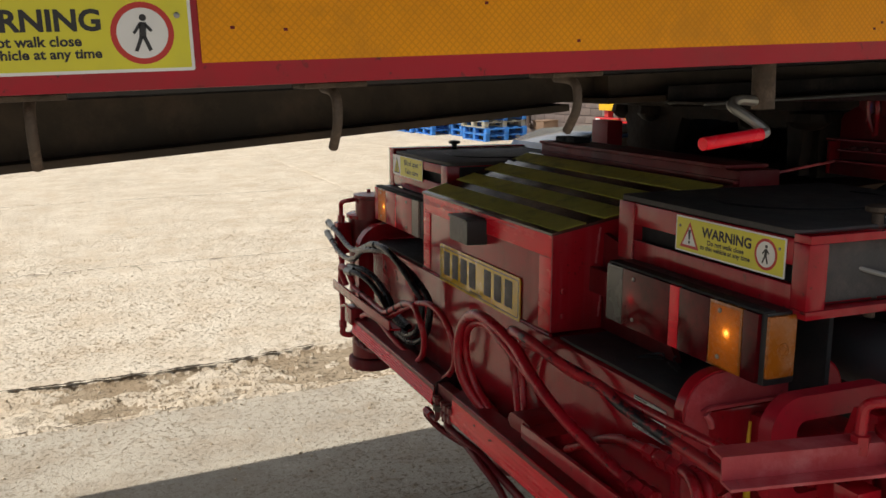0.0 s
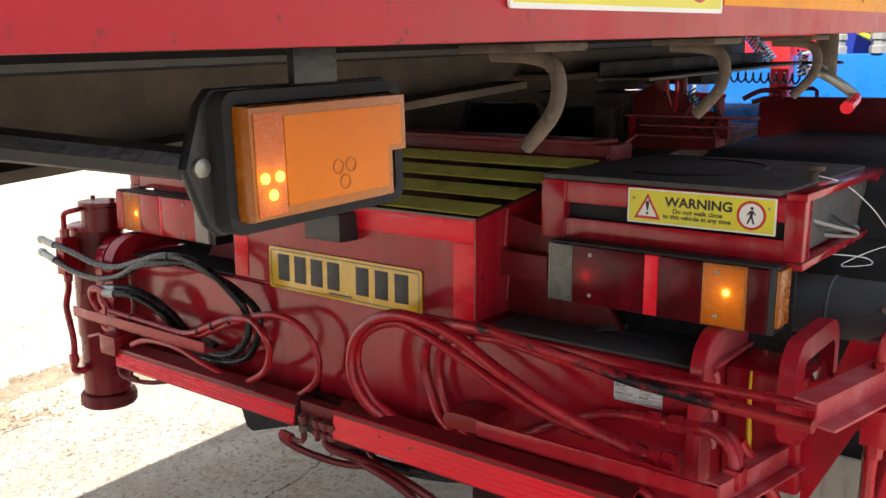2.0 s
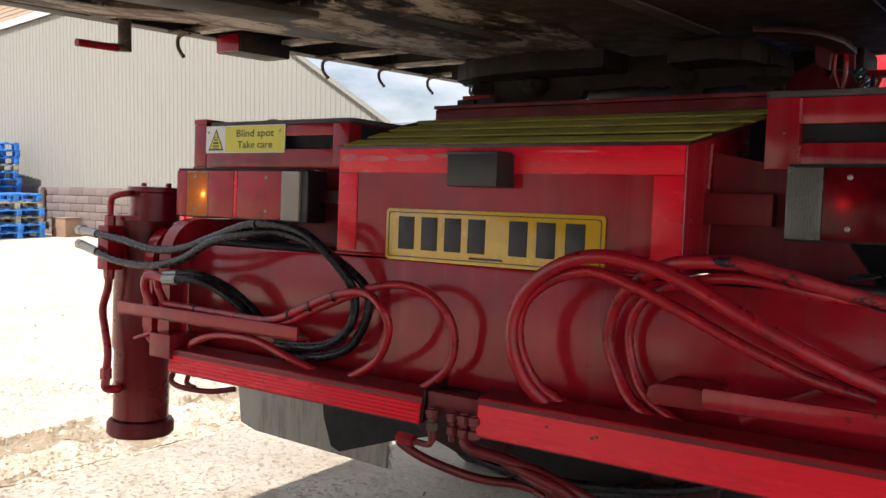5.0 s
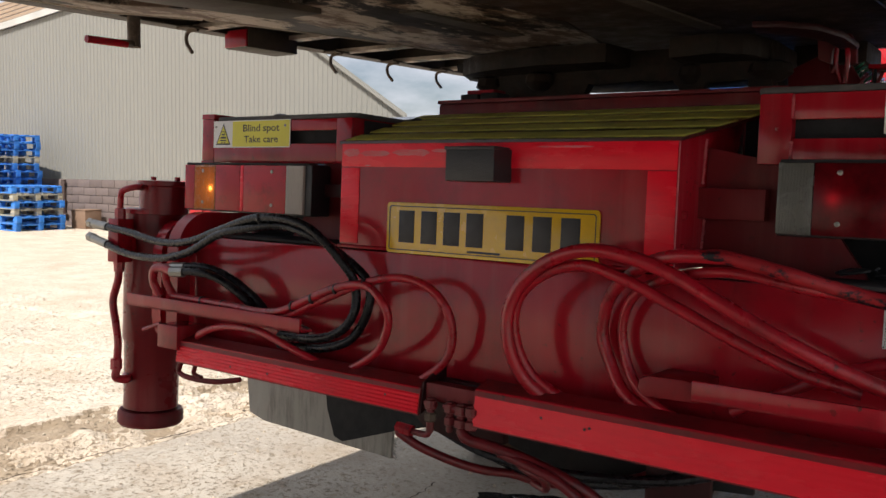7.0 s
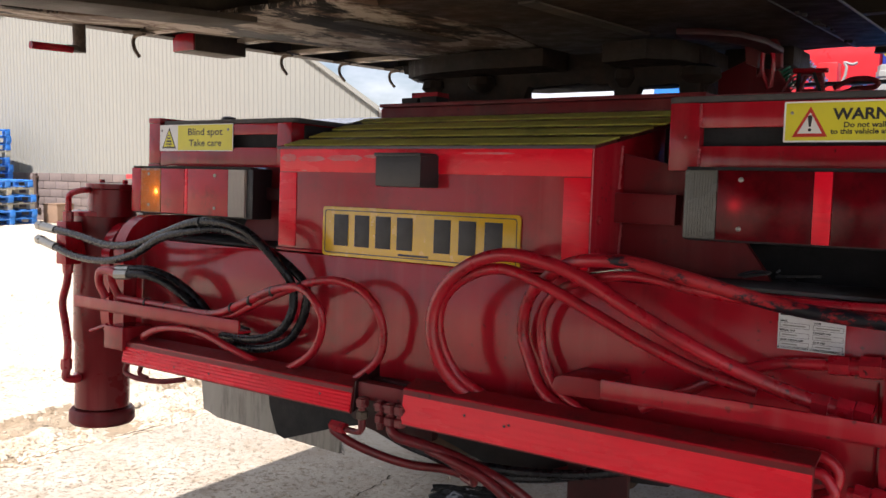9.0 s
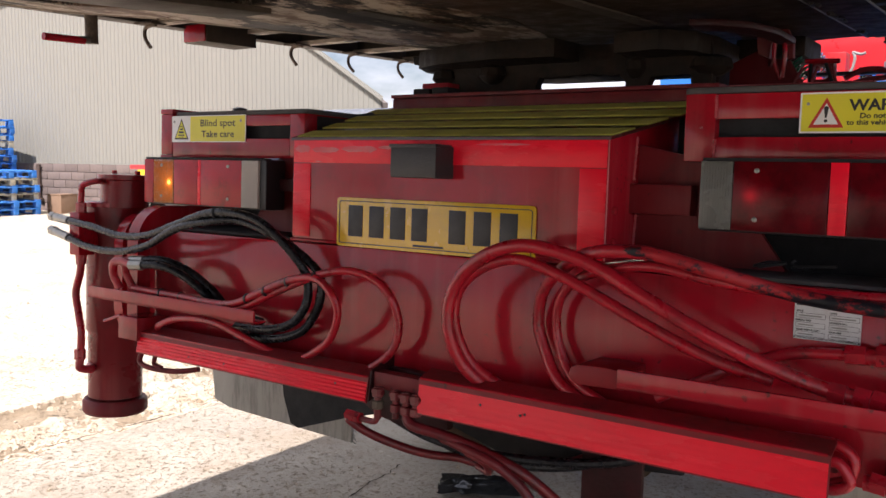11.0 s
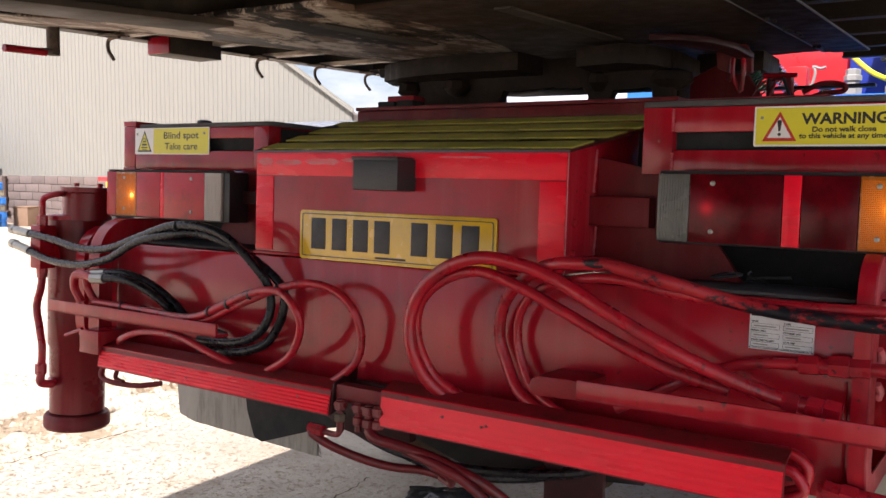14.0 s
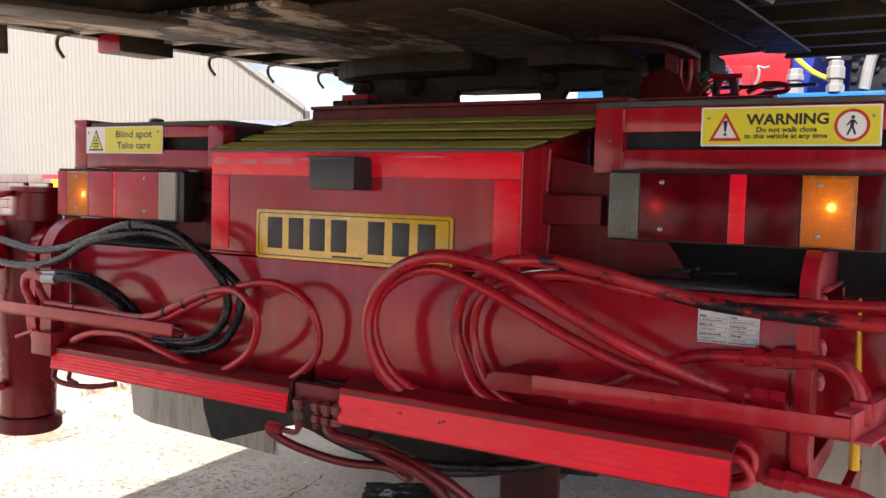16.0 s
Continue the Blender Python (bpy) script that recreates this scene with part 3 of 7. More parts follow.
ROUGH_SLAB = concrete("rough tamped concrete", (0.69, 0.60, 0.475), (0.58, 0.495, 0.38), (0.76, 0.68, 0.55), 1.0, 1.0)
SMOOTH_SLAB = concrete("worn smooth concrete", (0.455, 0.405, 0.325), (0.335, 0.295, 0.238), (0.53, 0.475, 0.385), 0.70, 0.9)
BROKEN = concrete("broken concrete rubble", (0.66, 0.565, 0.435), (0.48, 0.39, 0.285), (0.72, 0.63, 0.51), 1.0, 1.0)
SOIL = concrete("brown soil in the joint", (0.38, 0.30, 0.205), (0.27, 0.21, 0.14), (0.45, 0.36, 0.25), 0.9, 0.6)
CRACK = concrete("dark open crack", (0.075, 0.056, 0.037), (0.05, 0.037, 0.025), (0.11, 0.085, 0.06), 0.7, 0.5)


def steps(near_lo, near_hi, cell, far):
    mid = list(np.arange(near_lo, near_hi + 1e-6, cell))
    outward = [far * k for k in (0.012, 0.03, 0.07, 0.16, 0.4, 1.0)]
    return [near_lo - d for d in outward[::-1]] + mid + [near_hi + d for d in outward]


HAIR = ((-0.90, 0.30), (-1.06, 1.3))


def joint_edges(y):
    """The two ragged edges of the broken strip at a place along it."""
    nz = noise.noise
    ragged = 0.05 * nz((1.7, y * 7.0, 3)) + 0.03 * nz((5.1, y * 19.0, 8))
    return (-2.36 + 0.05 * nz((0.3, y * 1.1, 0)) + 0.6 * ragged, -3.05 + 0.06 * nz((9.3, y * 0.9, 0)) + 0.035 * nz((3, y * 3, 0)) + 0.5 * ragged)


def yard():
    xs, ys = steps(-8.0, 1.0, 0.035, 900.0), steps(-2.6, 3.2, 0.024, 900.0)
    xs = sorted(xs + list(np.arange(-3.221, -2.20, 0.0117)))
    verts, faces, slots = [], [], []
    nz = noise.noise
    edge = {y: joint_edges(y) for y in ys}
    soil = set()
    for j, y in enumerate(ys):
        edge_a, edge_b = edge[y]
        for i, x in enumerate(xs):
            z = 0.006 * nz((x * 0.5, y * 0.5, 0))
            if x < edge_a and -8.1 < x and -2.7 < y < 3.3:
                z += 0.007 * nz((x * 4, y * 4, 2)) + 0.006 * nz((x * 11, y * 11, 4)) + 0.004 * nz((x * 23, y * 23, 8))
            if edge_b < x < edge_a and -2.7 < y < 3.3:
                deep = min(1.0, (x - edge_b) / 0.02) * min(1.0, (edge_a - x) / 0.02)
                lump = nz((x * 3.2, y * 1.6, 5)) + 0.5 * nz((x * 9, y * 8, 1)) + 0.25 * nz((x * 22, y * 22, 6))
                hollow = 0.016 - 0.060 * lump
                if hollow > 0.026:
                    hollow = 0.034 + 0.1 * (hollow - 0.026)
                    soil.add((i, j))
                z -= deep * hollow
            if abs(y - 2.55) < 0.03 and x < -3.0:
                z -= 0.012
            verts.append((x, y, z))
    nx = len(xs)
    for j in range(len(ys) - 1):
        edge_a, edge_b = edge[ys[j]]
        for i in range(nx - 1):
            faces.append((j * nx + i, j * nx + i + 1, (j + 1) * nx + i + 1, (j + 1) * nx + i))
            x = (xs[i] + xs[i + 1]) / 2
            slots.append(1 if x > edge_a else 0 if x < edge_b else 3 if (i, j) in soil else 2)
    me = bpy.data.meshes.new("ground")
    me.from_pydata(verts, [], faces)
    for m in (ROUGH_SLAB, SMOOTH_SLAB, BROKEN, SOIL):
        me.materials.append(m)
    me.polygons.foreach_set("material_index", slots)
    me.polygons.foreach_set("use_smooth", [True] * len(faces))
    ground = tagged(new("ground", me), "sunlit pale concrete yard with a broken expansion joint", "ground", kind="structure")
    # the open crack along the slab edge, a thinner one along the other edge, and a hairline crack across the smooth slab
    for along, width, n_steps in ((lambda f: (joint_edges(2.9 * f - 2.6)[1], 2.9 * f - 2.6),
                                   lambda f: max(0.0028 if 0.1 < f < 0.86 else 0.0008, (0.011 if 0.1 < f < 0.86 else 0.003) + 0.016 * nz((f * 17, 4, 2)) + 0.016 * nz((f * 61, 1, 7)) + 0.008 * nz((f * 160, 3, 7))), 260),
                                  (lambda f: (joint_edges(4.4 * f - 2.5)[0] - 0.02, 4.4 * f - 2.5),
                                   lambda f: max(0.0006, 0.003 + 0.010 * nz((f * 23, 6, 2)) + 0.004 * nz((f * 90, 2, 7))), 260),
                                  (lambda f: (HAIR[0][0] + f * (HAIR[1][0] - HAIR[0][0]) + 0.03 * nz((f * 6, 2, 3)) + 0.008 * nz((f * 33, 5, 3)), HAIR[0][1] + f * (HAIR[1][1] - HAIR[0][1])),
                                   lambda f: max(0.0012, 0.0025 + 0.004 * nz((f * 24, 8, 1))), 120),
                                  (lambda f: (-6.32 + 0.40 * f + 0.05 * nz((f * 7, 3, 3)) + 0.015 * nz((f * 40, 3, 6)), 3.6 * f - 2.0),
                                   lambda f: max(0.0008, 0.005 + 0.012 * nz((f * 26, 5, 1)) + 0.005 * nz((f * 90, 5, 1))), 240),
                                  (lambda f: (-11.2 + 0.8 * f + 0.06 * nz((f * 8, 7, 3)), 4.2 * f - 2.2),
                                   lambda f: max(0.001, 0.007 + 0.014 * nz((f * 22, 9, 1))), 160)):
        strip = bmesh.new()
        rows = []
        for k in range(n_steps + 1):
            f = k / n_steps
            x, y = along(f)
            w, j = width(f), 0.8 * width(f) * nz((f * 210, 3, 9)) + 0.006 * (n_steps > 200) * nz((f * 95, 6, 4))
            rows.append([strip.verts.new((x + s * w + j, y, 0.006 * nz((x * 0.5, y * 0.5, 0)) + 0.008 * (n_steps > 200) + 0.003)) for s in (-1, 1)])
        for a, b in zip(rows, rows[1:]):
            strip.faces.new((a[0], a[1], b[1], b[0]))
        part("crack", strip, CRACK, ground)
    # loose grit along the joint and flakes over the rough slab
    rng = random.Random(4)
    grit = bmesh.new()
    for k in range(1500):
        y = rng.uniform(-2.5, 3.1)
        x = rng.gauss(-2.7, 0.22) if k < 420 else rng.uniform(-7.5, -2.9) if k < 1350 else rng.uniform(-2.3, -0.6)
        r = rng.uniform(0.003, 0.010) * (2.2 if k % 29 == 0 else 1)
        ring = [Vector((x + r * rng.uniform(0.7, 1.3) * math.cos(a), y + r * rng.uniform(0.7, 1.3) * math.sin(a), 0.0)) for a in (0.3, 1.5, 2.8, 4.1, 5.3)]
        low = [grit.verts.new(p - Vector((0, 0, 0.004))) for p in ring]
        up = [grit.verts.new((p.x * 0.6 + x * 0.4, p.y * 0.6 + y * 0.4, r * rng.uniform(0.6, 1.0))) for p in ring]
        grit.faces.new(up)
        for i in range(5):
            grit.faces.new((low[i], low[(i + 1) % 5], up[(i + 1) % 5], up[i]))
    tagged(new("grit", finish("grit", grit, BROKEN)), "loose stones and grit on the concrete", "grit", kind="stuff")
    scrap = thing("plastic_scrap", "crumpled shiny black plastic scrap on the shaded concrete", "scrap", pose(-0.655, 1.275, 0.004, 0, 0, 30))
    sheet = bmesh.new()
    grid = [[sheet.verts.new((0.16 * (2 * i / 24 - 1) + 0.02 * nz((i * 0.3, j * 0.3, 4)), 0.10 * (2 * j / 14 - 1) + 0.02 * nz((i * 0.3, j * 0.3, 9)), 0.012 + 0.016 * (1 + nz((i * 0.35, j * 0.9, 2))) * math.sin(math.pi * (i + 0.5) / 25) * math.sin(math.pi * (j + 0.5) / 15))) for i in range(25)] for j in range(15)]
    for j in range(14):
        for i in range(24):
            sheet.faces.new((grid[j][i], grid[j][i + 1], grid[j + 1][i + 1], grid[j + 1][i]))
    part("sheet", sheet, WET_PLASTIC, scrap, angle=60)
    twig = thing("twig", "thin dry brown twig lying on the concrete", "twig", pose(-6.05, -0.55, 0.012, 0, 0, 20))
    part("stem", T([(-0.13, 0, 0), (0, 0.012, 0.006), (0.14, -0.01, 0)], 0.004, seg=6), PALLET_BARE, twig)


yard()


# ---------------------------------------------------------------- the warehouse behind the yard
def warehouse():
    base, along = Vector((-15.80, 9.10, 0)), radians(8)
    m = Matrix.Translation(base) @ Matrix.Rotation(along, 4, "Z")
    # local x runs along the gable, local y away from the yard
    house = thing("warehouse", "cream profiled-steel warehouse gable on a block plinth", "building", m, kind="structure")
    s0, s1, apex, ridge, plinth = -9.0, 7.45, 3.06, 4.98, 0.99
    rise, fall = 0.14, 0.647

    def top(s):
        return ridge - (rise * (apex - s) if s < apex else fall * (s - apex))

    def skew(bm):
        """The shed runs back at a slant from its gable."""
        for v in bm.verts:
            if v.co.y > 0.25:
                v.co.x -= 1.2 * v.co.y
        return bm
    bm = bmesh.new()
    s, k, pts = s0, 0, []
    prof = [(0.0, 0.0), (0.068, 0.0), (0.078, -0.011), (0.092, -0.011), (0.102, 0.0)]
    while s < s1:
        for dx, dy in prof[:-1]:
            pts.append((min(s + dx, s1), dy))
        s += 0.102
    low = [bm.verts.new((x, y - 0.02, plinth)) for x, y in pts]
    high = [bm.verts.new((x, y - 0.02, top(x))) for x, y in pts]
    for i in range(len(pts) - 1):
        bm.faces.new((low[i], low[i + 1], high[i + 1], high[i]))
    part("cladding", bm, CREAM, house, "cream vertically ribbed steel cladding", angle=20)
    part("wall", P([(s0, 0), (s1, 0), (s1, top(s1) - 0.05), (apex, ridge - 0.05), (s0, top(s0) - 0.05)], 1, 0.03, 0.2), MORTAR, house, "mortar and sheeting rails behind the facing")
    part("wall", skew(B(((s0, 0.2, 0), (s0 + 0.2, 24, top(s0) - 0.1)))), CREAM, house)
    part("wall", skew(B(((s1 - 0.2, 0.2, 0), (s1, 24, top(s1) - 0.1)))), CREAM, house)
    part("wall", skew(B(((s0 + 0.2, 23.8, 0), (s1 - 0.2, 24, top(s1) - 0.1)))), CREAM, house)
    for a, b in ((s0 - 0.3, apex), (apex, s1 + 0.06)):
        za, zb, left = top(a), top(b), b == apex
        deep = 0.14 if left else 0.05
        part("barge_board", P([(a, za), (b, zb), (b, zb + deep), (a, za + deep)], 1, -0.10, -0.06), TRIM_WHITE if left else CREAM, house, "white barge board" if left else "cream barge flashing")
        part("roof", skew(P([(a, za + deep + 0.001), (b, zb + deep + 0.001), (b, zb + deep + 0.03), (a, za + deep + 0.03)], 1, -0.06, 24)), ROOF_BROWN if left else CREAM, house, "weathered sheet roof")
    for k in range(5):
        a, b, up = s0 - 0.3, apex, 0.15 + 0.10 * k
        part("fascia_board", P([(a, top(a) + up), (b, top(b) + up), (b, top(b) + up + 0.07), (a, top(a) + up + 0.07)], 1, -0.09 + 0.03 * k, -0.06 + 0.03 * k), ROOF_BROWN, house, "weathered brown board")
    part("flashing", B(((s0, -0.036, plinth - 0.012), (s1, 0.0, plinth + 0.006))), CREAM, house, "cream drip flashing")
    for x in (-0.78, 2.30):
        part("downpipe", T([(x, -0.14, 0.965), (x, -0.14, 0.25), (x + 0.10, -0.14, 0.22)], 0.042, curved=False), DARK_PIPE, house, "dark rusty downpipe")
        for z in (0.88, 0.5):
            part("pipe_clip", B(((x - 0.06, -0.16, z), (x + 0.06, -0.09, z + 0.03)), bevel=0.004), DARK_PIPE, house)
    return house


house = warehouse()



def pallet_mesh_parts():
    """One pallet 1.2 by 1.0 m: deck boards, stringer boards, nine blocks and base boards."""
    board = finish("deck_board", B(((-0.6, -0.05, 0), (0.6, 0.05, 0.02)), bevel=0.002), PALLET)
    block = finish("block", B(((-0.065, -0.05, 0), (0.065, 0.05, 0.082)), bevel=0.003), PALLET)
    cross = finish("cross_board", B(((-0.05, -0.5, 0), (0.05, 0.5, 0.02)), bevel=0.002), PALLET)
    return board, block, cross


BOARD, PBLOCK, CROSS = pallet_mesh_parts()
BARE = [m.copy() for m in (BOARD, PBLOCK, CROSS)]
for m in BARE:
    m.materials[0] = PALLET_BARE


def pallet(meshes, label):
    p = thing("pallet", label, "pallet", group="stacked pallets")
    bd, bl, cr = meshes

    def put(name, me, x, y, z):
        o = new(name, me)
        o.parent = p
        o.location = (x, y, z)
    for i in range(5):
        put("deck_board", bd, 0, -0.45 + 0.225 * i, 0.124)
    for x in (-0.55, 0, 0.55):
        put("cross_board", cr, x, 0, 0.103)
        for y in (-0.45, 0, 0.45):
            put("block", bl, x * 0.98, y, 0.021)
    for y in (-0.45, 0, 0.45):
        put("base_board", bd, 0, y, 0.0005)
    return p


def pallets():
    blue = pallet((BOARD, PBLOCK, CROSS), "blue-painted wooden pallet in a stack on the yard")
    bare = pallet(tuple(BARE), "weathered bare wooden pallet in a blue stack")
    rng = random.Random(5)
    stacks = [(-16.08, 7.72, 6, 0), (-17.23, 7.91, 13, 0), (-18.6, 7.5, 5, 0), (-19.85, 7.4, 5, 0), (-21.1, 7.3, 4, 0), (-22.35, 7.2, 3, 0)]
    first = {}
    for x, y, count, turn in stacks:
        for k in range(count):
            src = bare if (count == 6 and k in (2, 4)) or (count == 13 and k == 9) else blue
            m = pose(x + rng.uniform(-0.03, 0.03), y + rng.uniform(-0.03, 0.03), 0.001 + 0.143 * k, 0, 0, turn + rng.uniform(-1.5, 1.5))
            if src not in first:
                first[src] = True
                src.matrix_world = m
            else:
                copy_thing(src, m)


pallets()


def white_tank():
    a, b = Vector((-10.62, 8.43, 1.27)), Vector((-6.6, 8.95, 1.21))
    d = b - a
    length = d.length
    m = Matrix.Translation(a) @ d.to_track_quat("X", "Z").to_matrix().to_4x4()
    t = thing("tank_trailer", "white ribbed vacuum tank trailer standing in the yard", "tanker", m)
    r, n = 0.42, 13
    part("tank_end", L([(0.05, -0.32), (0.20, -0.30), (0.33, -0.22), (0.40, -0.09), (r, 0.02), (r, 0.20)], (0, 0, 0), axis=0, seg=40), TANK_WHITE, t, "domed white tank end")
    for k in range(n):
        x0, x1 = 0.20 + k * (length - 0.2) / n, 0.20 + (k + 1) * (length - 0.2) / n
        part("tank_barrel", L([(r - 0.012, x0 + 0.001), (r - 0.004, x0 + 0.012), (r + 0.004, (x0 + x1) / 2), (r - 0.004, x1 - 0.03), (r - 0.012, x1 - 0.024)], (0, 0, 0), axis=0, seg=40), TANK_WHITE, t)
        part("rib", L([(r - 0.01, -0.024), (r + 0.022, -0.018), (r + 0.022, 0.004), (r - 0.01, 0.008)], (x1, 0, 0), axis=0, seg=40), TANK_WHITE, t)
    part("tank_end", L([(r, length), (0.30, length + 0.16), (0.05, length + 0.24)], (0, 0, 0), axis=0, seg=40), TANK_WHITE, t)
    part("manway", L([(0.20, -0.46), (0.25, -0.44), (0.26, -0.40), (0.26, -0.22)], (0, -0.02, -0.14), axis=0, seg=32), TANK_WHITE, t, "domed white end manway")
    part("manway_ring", L([(0.255, -0.40), (0.285, -0.39), (0.285, -0.36), (0.255, -0.35)], (0, -0.02, -0.14), axis=0, seg=32), GREY_TANK, t, "grey clamp ring")
    for k in range(10):
        w = 2 * math.pi * k / 10
        part("clamp", B(((-0.43, -0.02 + 0.27 * math.cos(w) - 0.02, -0.14 + 0.27 * math.sin(w) - 0.02), (-0.36, -0.02 + 0.27 * math.cos(w) + 0.02, -0.14 + 0.27 * math.sin(w) + 0.02)), bevel=0.004), STEEL, t)
    part("valve", L([(0.07, -0.66), (0.08, -0.64), (0.08, -0.3)], (0, -0.26, -0.30), axis=0), STEEL, t, "steel outlet valve")
    part("hose_pipe", T([(-0.34, 0.2, 0.05), (-0.38, 0.16, -0.2), (-0.42, 0.05, -0.42), (-0.3, -0.1, -0.56)], 0.035), GREY_TANK, t, "grey suction pipe")
    part("side_beam", B(((0.1, -0.44, -0.62), (length, -0.34, -0.50)), bevel=0.01), TANK_WHITE, t, "white side beam")
    part("chassis", B(((-0.2, -0.30, -0.86), (length, 0.30, -0.62)), bevel=0.02), GREY_TANK, t)
    for x in (0.9, 2.0, length - 0.6):
        for y in (-0.5, 0.5):
            part("wheel", L([(0.2, -0.12), (0.40, -0.12), (0.43, -0.06), (0.43, 0.06), (0.40, 0.12), (0.2, 0.12)], (x, y, -0.79), axis=1), TYRE, t, "black tyre")
    part("beacon", L([(0.035, 0), (0.038, 0.08), (0.02, 0.11)], (0.26, 0.1, r - 0.004)), LENS_SIDE, t, "amber beacon")


white_tank()


def red_machine():
    t = thing("loading_machine", "low red machine with yellow panels parked in the yard", "machine", pose(-10.95, 7.65, 0, 0, 0, 8))
    part("top_bar", B(((-0.62, -0.06, 0.96), (0.62, 0.06, 1.03)), bevel=0.008), RED_CAB, t)
    part("frame", B(((-0.50, 0.0, 0.50), (0.50, 1.6, 0.62)), bevel=0.01), RED_CAB, t)
    for x in (-0.28, 0.34, 0.52):
        part("upright", B(((x - 0.05, -0.04, 0.45), (x + 0.05, 0.08, 0.959)), bevel=0.008), RED_CAB, t)
    part("panel", B(((-0.42, -0.085, 0.80), (0.20, -0.061, 0.955)), bevel=0.004), STRAP, t, "yellow front panel")
    part("panel", B(((0.24, -0.085, 0.66), (0.42, -0.061, 0.78)), bevel=0.004), STRAP, t, "yellow side panel")
    part("light_bar", B(((-0.50, -0.10, 0.56), (0.10, -0.04, 0.68)), bevel=0.006), RED_CAB, t)
    for x in (-0.42, 0.02):
        part("lamp", B(((x - 0.05, -0.115, 0.58), (x + 0.05, -0.101, 0.66)), bevel=0.004), SIGN_WHITE if x < 0 else LENS_SIDE, t, "small lamp")
    for x in (-0.40, 0.40):
        for y in (0.2, 1.3):
            part("wheel", L([(0.10, -0.08), (0.22, -0.09), (0.25, -0.06), (0.25, 0.06), (0.22, 0.09), (0.10, 0.08)], (x, y, 0.251), axis=0, seg=24), TYRE, t)
            part("axle_stub", B(((x - 0.04, y - 0.04, 0.251), (x + 0.04, y + 0.04, 0.51))), RED_CAB, t)


red_machine()


def brown_box():
    t = thing("crate", "plain brown board crate beside the block wall", "crate", pose(-15.5, 8.72, 0, 0, 0, 8))
    part("body", B(((-0.2, -0.2, 0.002), (0.2, 0.2, 0.37)), bevel=0.008), BROWN_BOX, t)
    part("lid", B(((-0.21, -0.21, 0.37), (0.21, 0.21, 0.385)), bevel=0.003), BROWN_BOX, t)


brown_box()


# ---------------------------------------------------------------- signs
def warning_triangle(parent, cx, cz, h, at):
    """A white triangle with a red rim and an exclamation mark; at(poly, depth0, depth1) draws an outline on the sign's face."""
    w = h * 1.12
    tri = lambda k: [(cx - w / 2 * k, cz - h * 0.5 * k - (1 - k) * h * 0.13), (cx + w / 2 * k, cz - h * 0.5 * k - (1 - k) * h * 0.13), (cx, cz + h * 0.5 * k - (1 - k) * h * 0.13)]
    at("triangle_rim", tri(1.0), 0.0004, SIGN_RED)
    at("triangle_face", tri(0.70), 0.0008, SIGN_WHITE)
    at("mark", [(cx - h * 0.075, cz + h * 0.16), (cx - h * 0.03, cz - h * 0.17), (cx + h * 0.03, cz - h * 0.17), (cx + h * 0.075, cz + h * 0.16), (cx + h * 0.04, cz + h * 0.21), (cx - h * 0.04, cz + h * 0.21)], 0.0012, INK)
    at("mark", disc(cx, cz - h * 0.27, h * 0.055, 14), 0.0012, INK)


def warning_sign(parent, m, w=0.30, h=0.07):
    """Face in local x (along the words) and y (up), looking along local z."""
    sign = part("warning_sign", P(rounded(-w / 2, -h / 2, w / 2, h / 2, 0.002, 2), 2, -0.0015, 0.0), SIGN_WHITE, parent, "yellow warning sign with a triangle and a round symbol")
    sign.matrix_local = m

    def at(name, poly, depth, material):
        return part(name, P(poly, 2, depth - 0.0004, depth), material, sign)
    at("face", rounded(-w / 2 + 0.003, -h / 2 + 0.003, w / 2 - 0.003, h / 2 - 0.003, 0.001, 2), 0.0002, SIGN_YELLOW)
    warning_triangle(sign, -w * 0.355, 0.0, h * 0.74, at)
    cx, k = w * 0.345, h / 0.07
    at("symbol_rim", disc(cx, 0, h * 0.40, 36), 0.0004, SIGN_RED)
    at("symbol_face", disc(cx, 0, h * 0.325, 36), 0.0008, SIGN_WHITE)
    bars = (((-0.0032, -0.0035), (0.0030, -0.0035), (0.0036, 0.0095), (-0.0020, 0.0100)),
            ((-0.0030, -0.0030), (0.0008, -0.0030), (-0.0052, -0.0165), (-0.0085, -0.0160)),
            ((-0.0008, -0.0030), (0.0030, -0.0030), (0.0075, -0.0150), (0.0045, -0.0168)),
            ((-0.0025, 0.0095), (-0.0005, 0.0070), (-0.0068, -0.0010), (-0.0088, 0.0004)),
            ((0.0035, 0.0092), (0.0022, 0.0060), (0.0072, 0.0008), (0.0090, 0.0026)))
    for bar in bars:
        at("symbol_mark", [(cx + x * k, y * k) for x, y in bar], 0.0012, INK)
    at("symbol_mark", disc(cx + 0.0012 * k, 0.0138 * k, 0.0032 * k, 12), 0.0012, INK)
    lettering("WARNING", INK, sign, pose(-0.002, h * 0.175, 0, 0, 0, 0), w * 0.458, h * 0.285, 0.034)
    lettering("Do not walk close", INK, sign, pose(-0.002, -h * 0.085, 0, 0, 0, 0), w * 0.335, h * 0.135, 0.03)
    lettering("to this vehicle at any time", INK, sign, pose(-0.004, -h * 0.262, 0, 0, 0, 0), w * 0.462, h * 0.165, 0.03)
    for sx in (-1, 1):
        part("screw", L([(0.0028, 0), (0.0028, 0.0012), (0.0012, 0.002)], (sx * w * 0.455, h * 0.22, 0.0004), seg=12), STEEL, sign)
    return sign


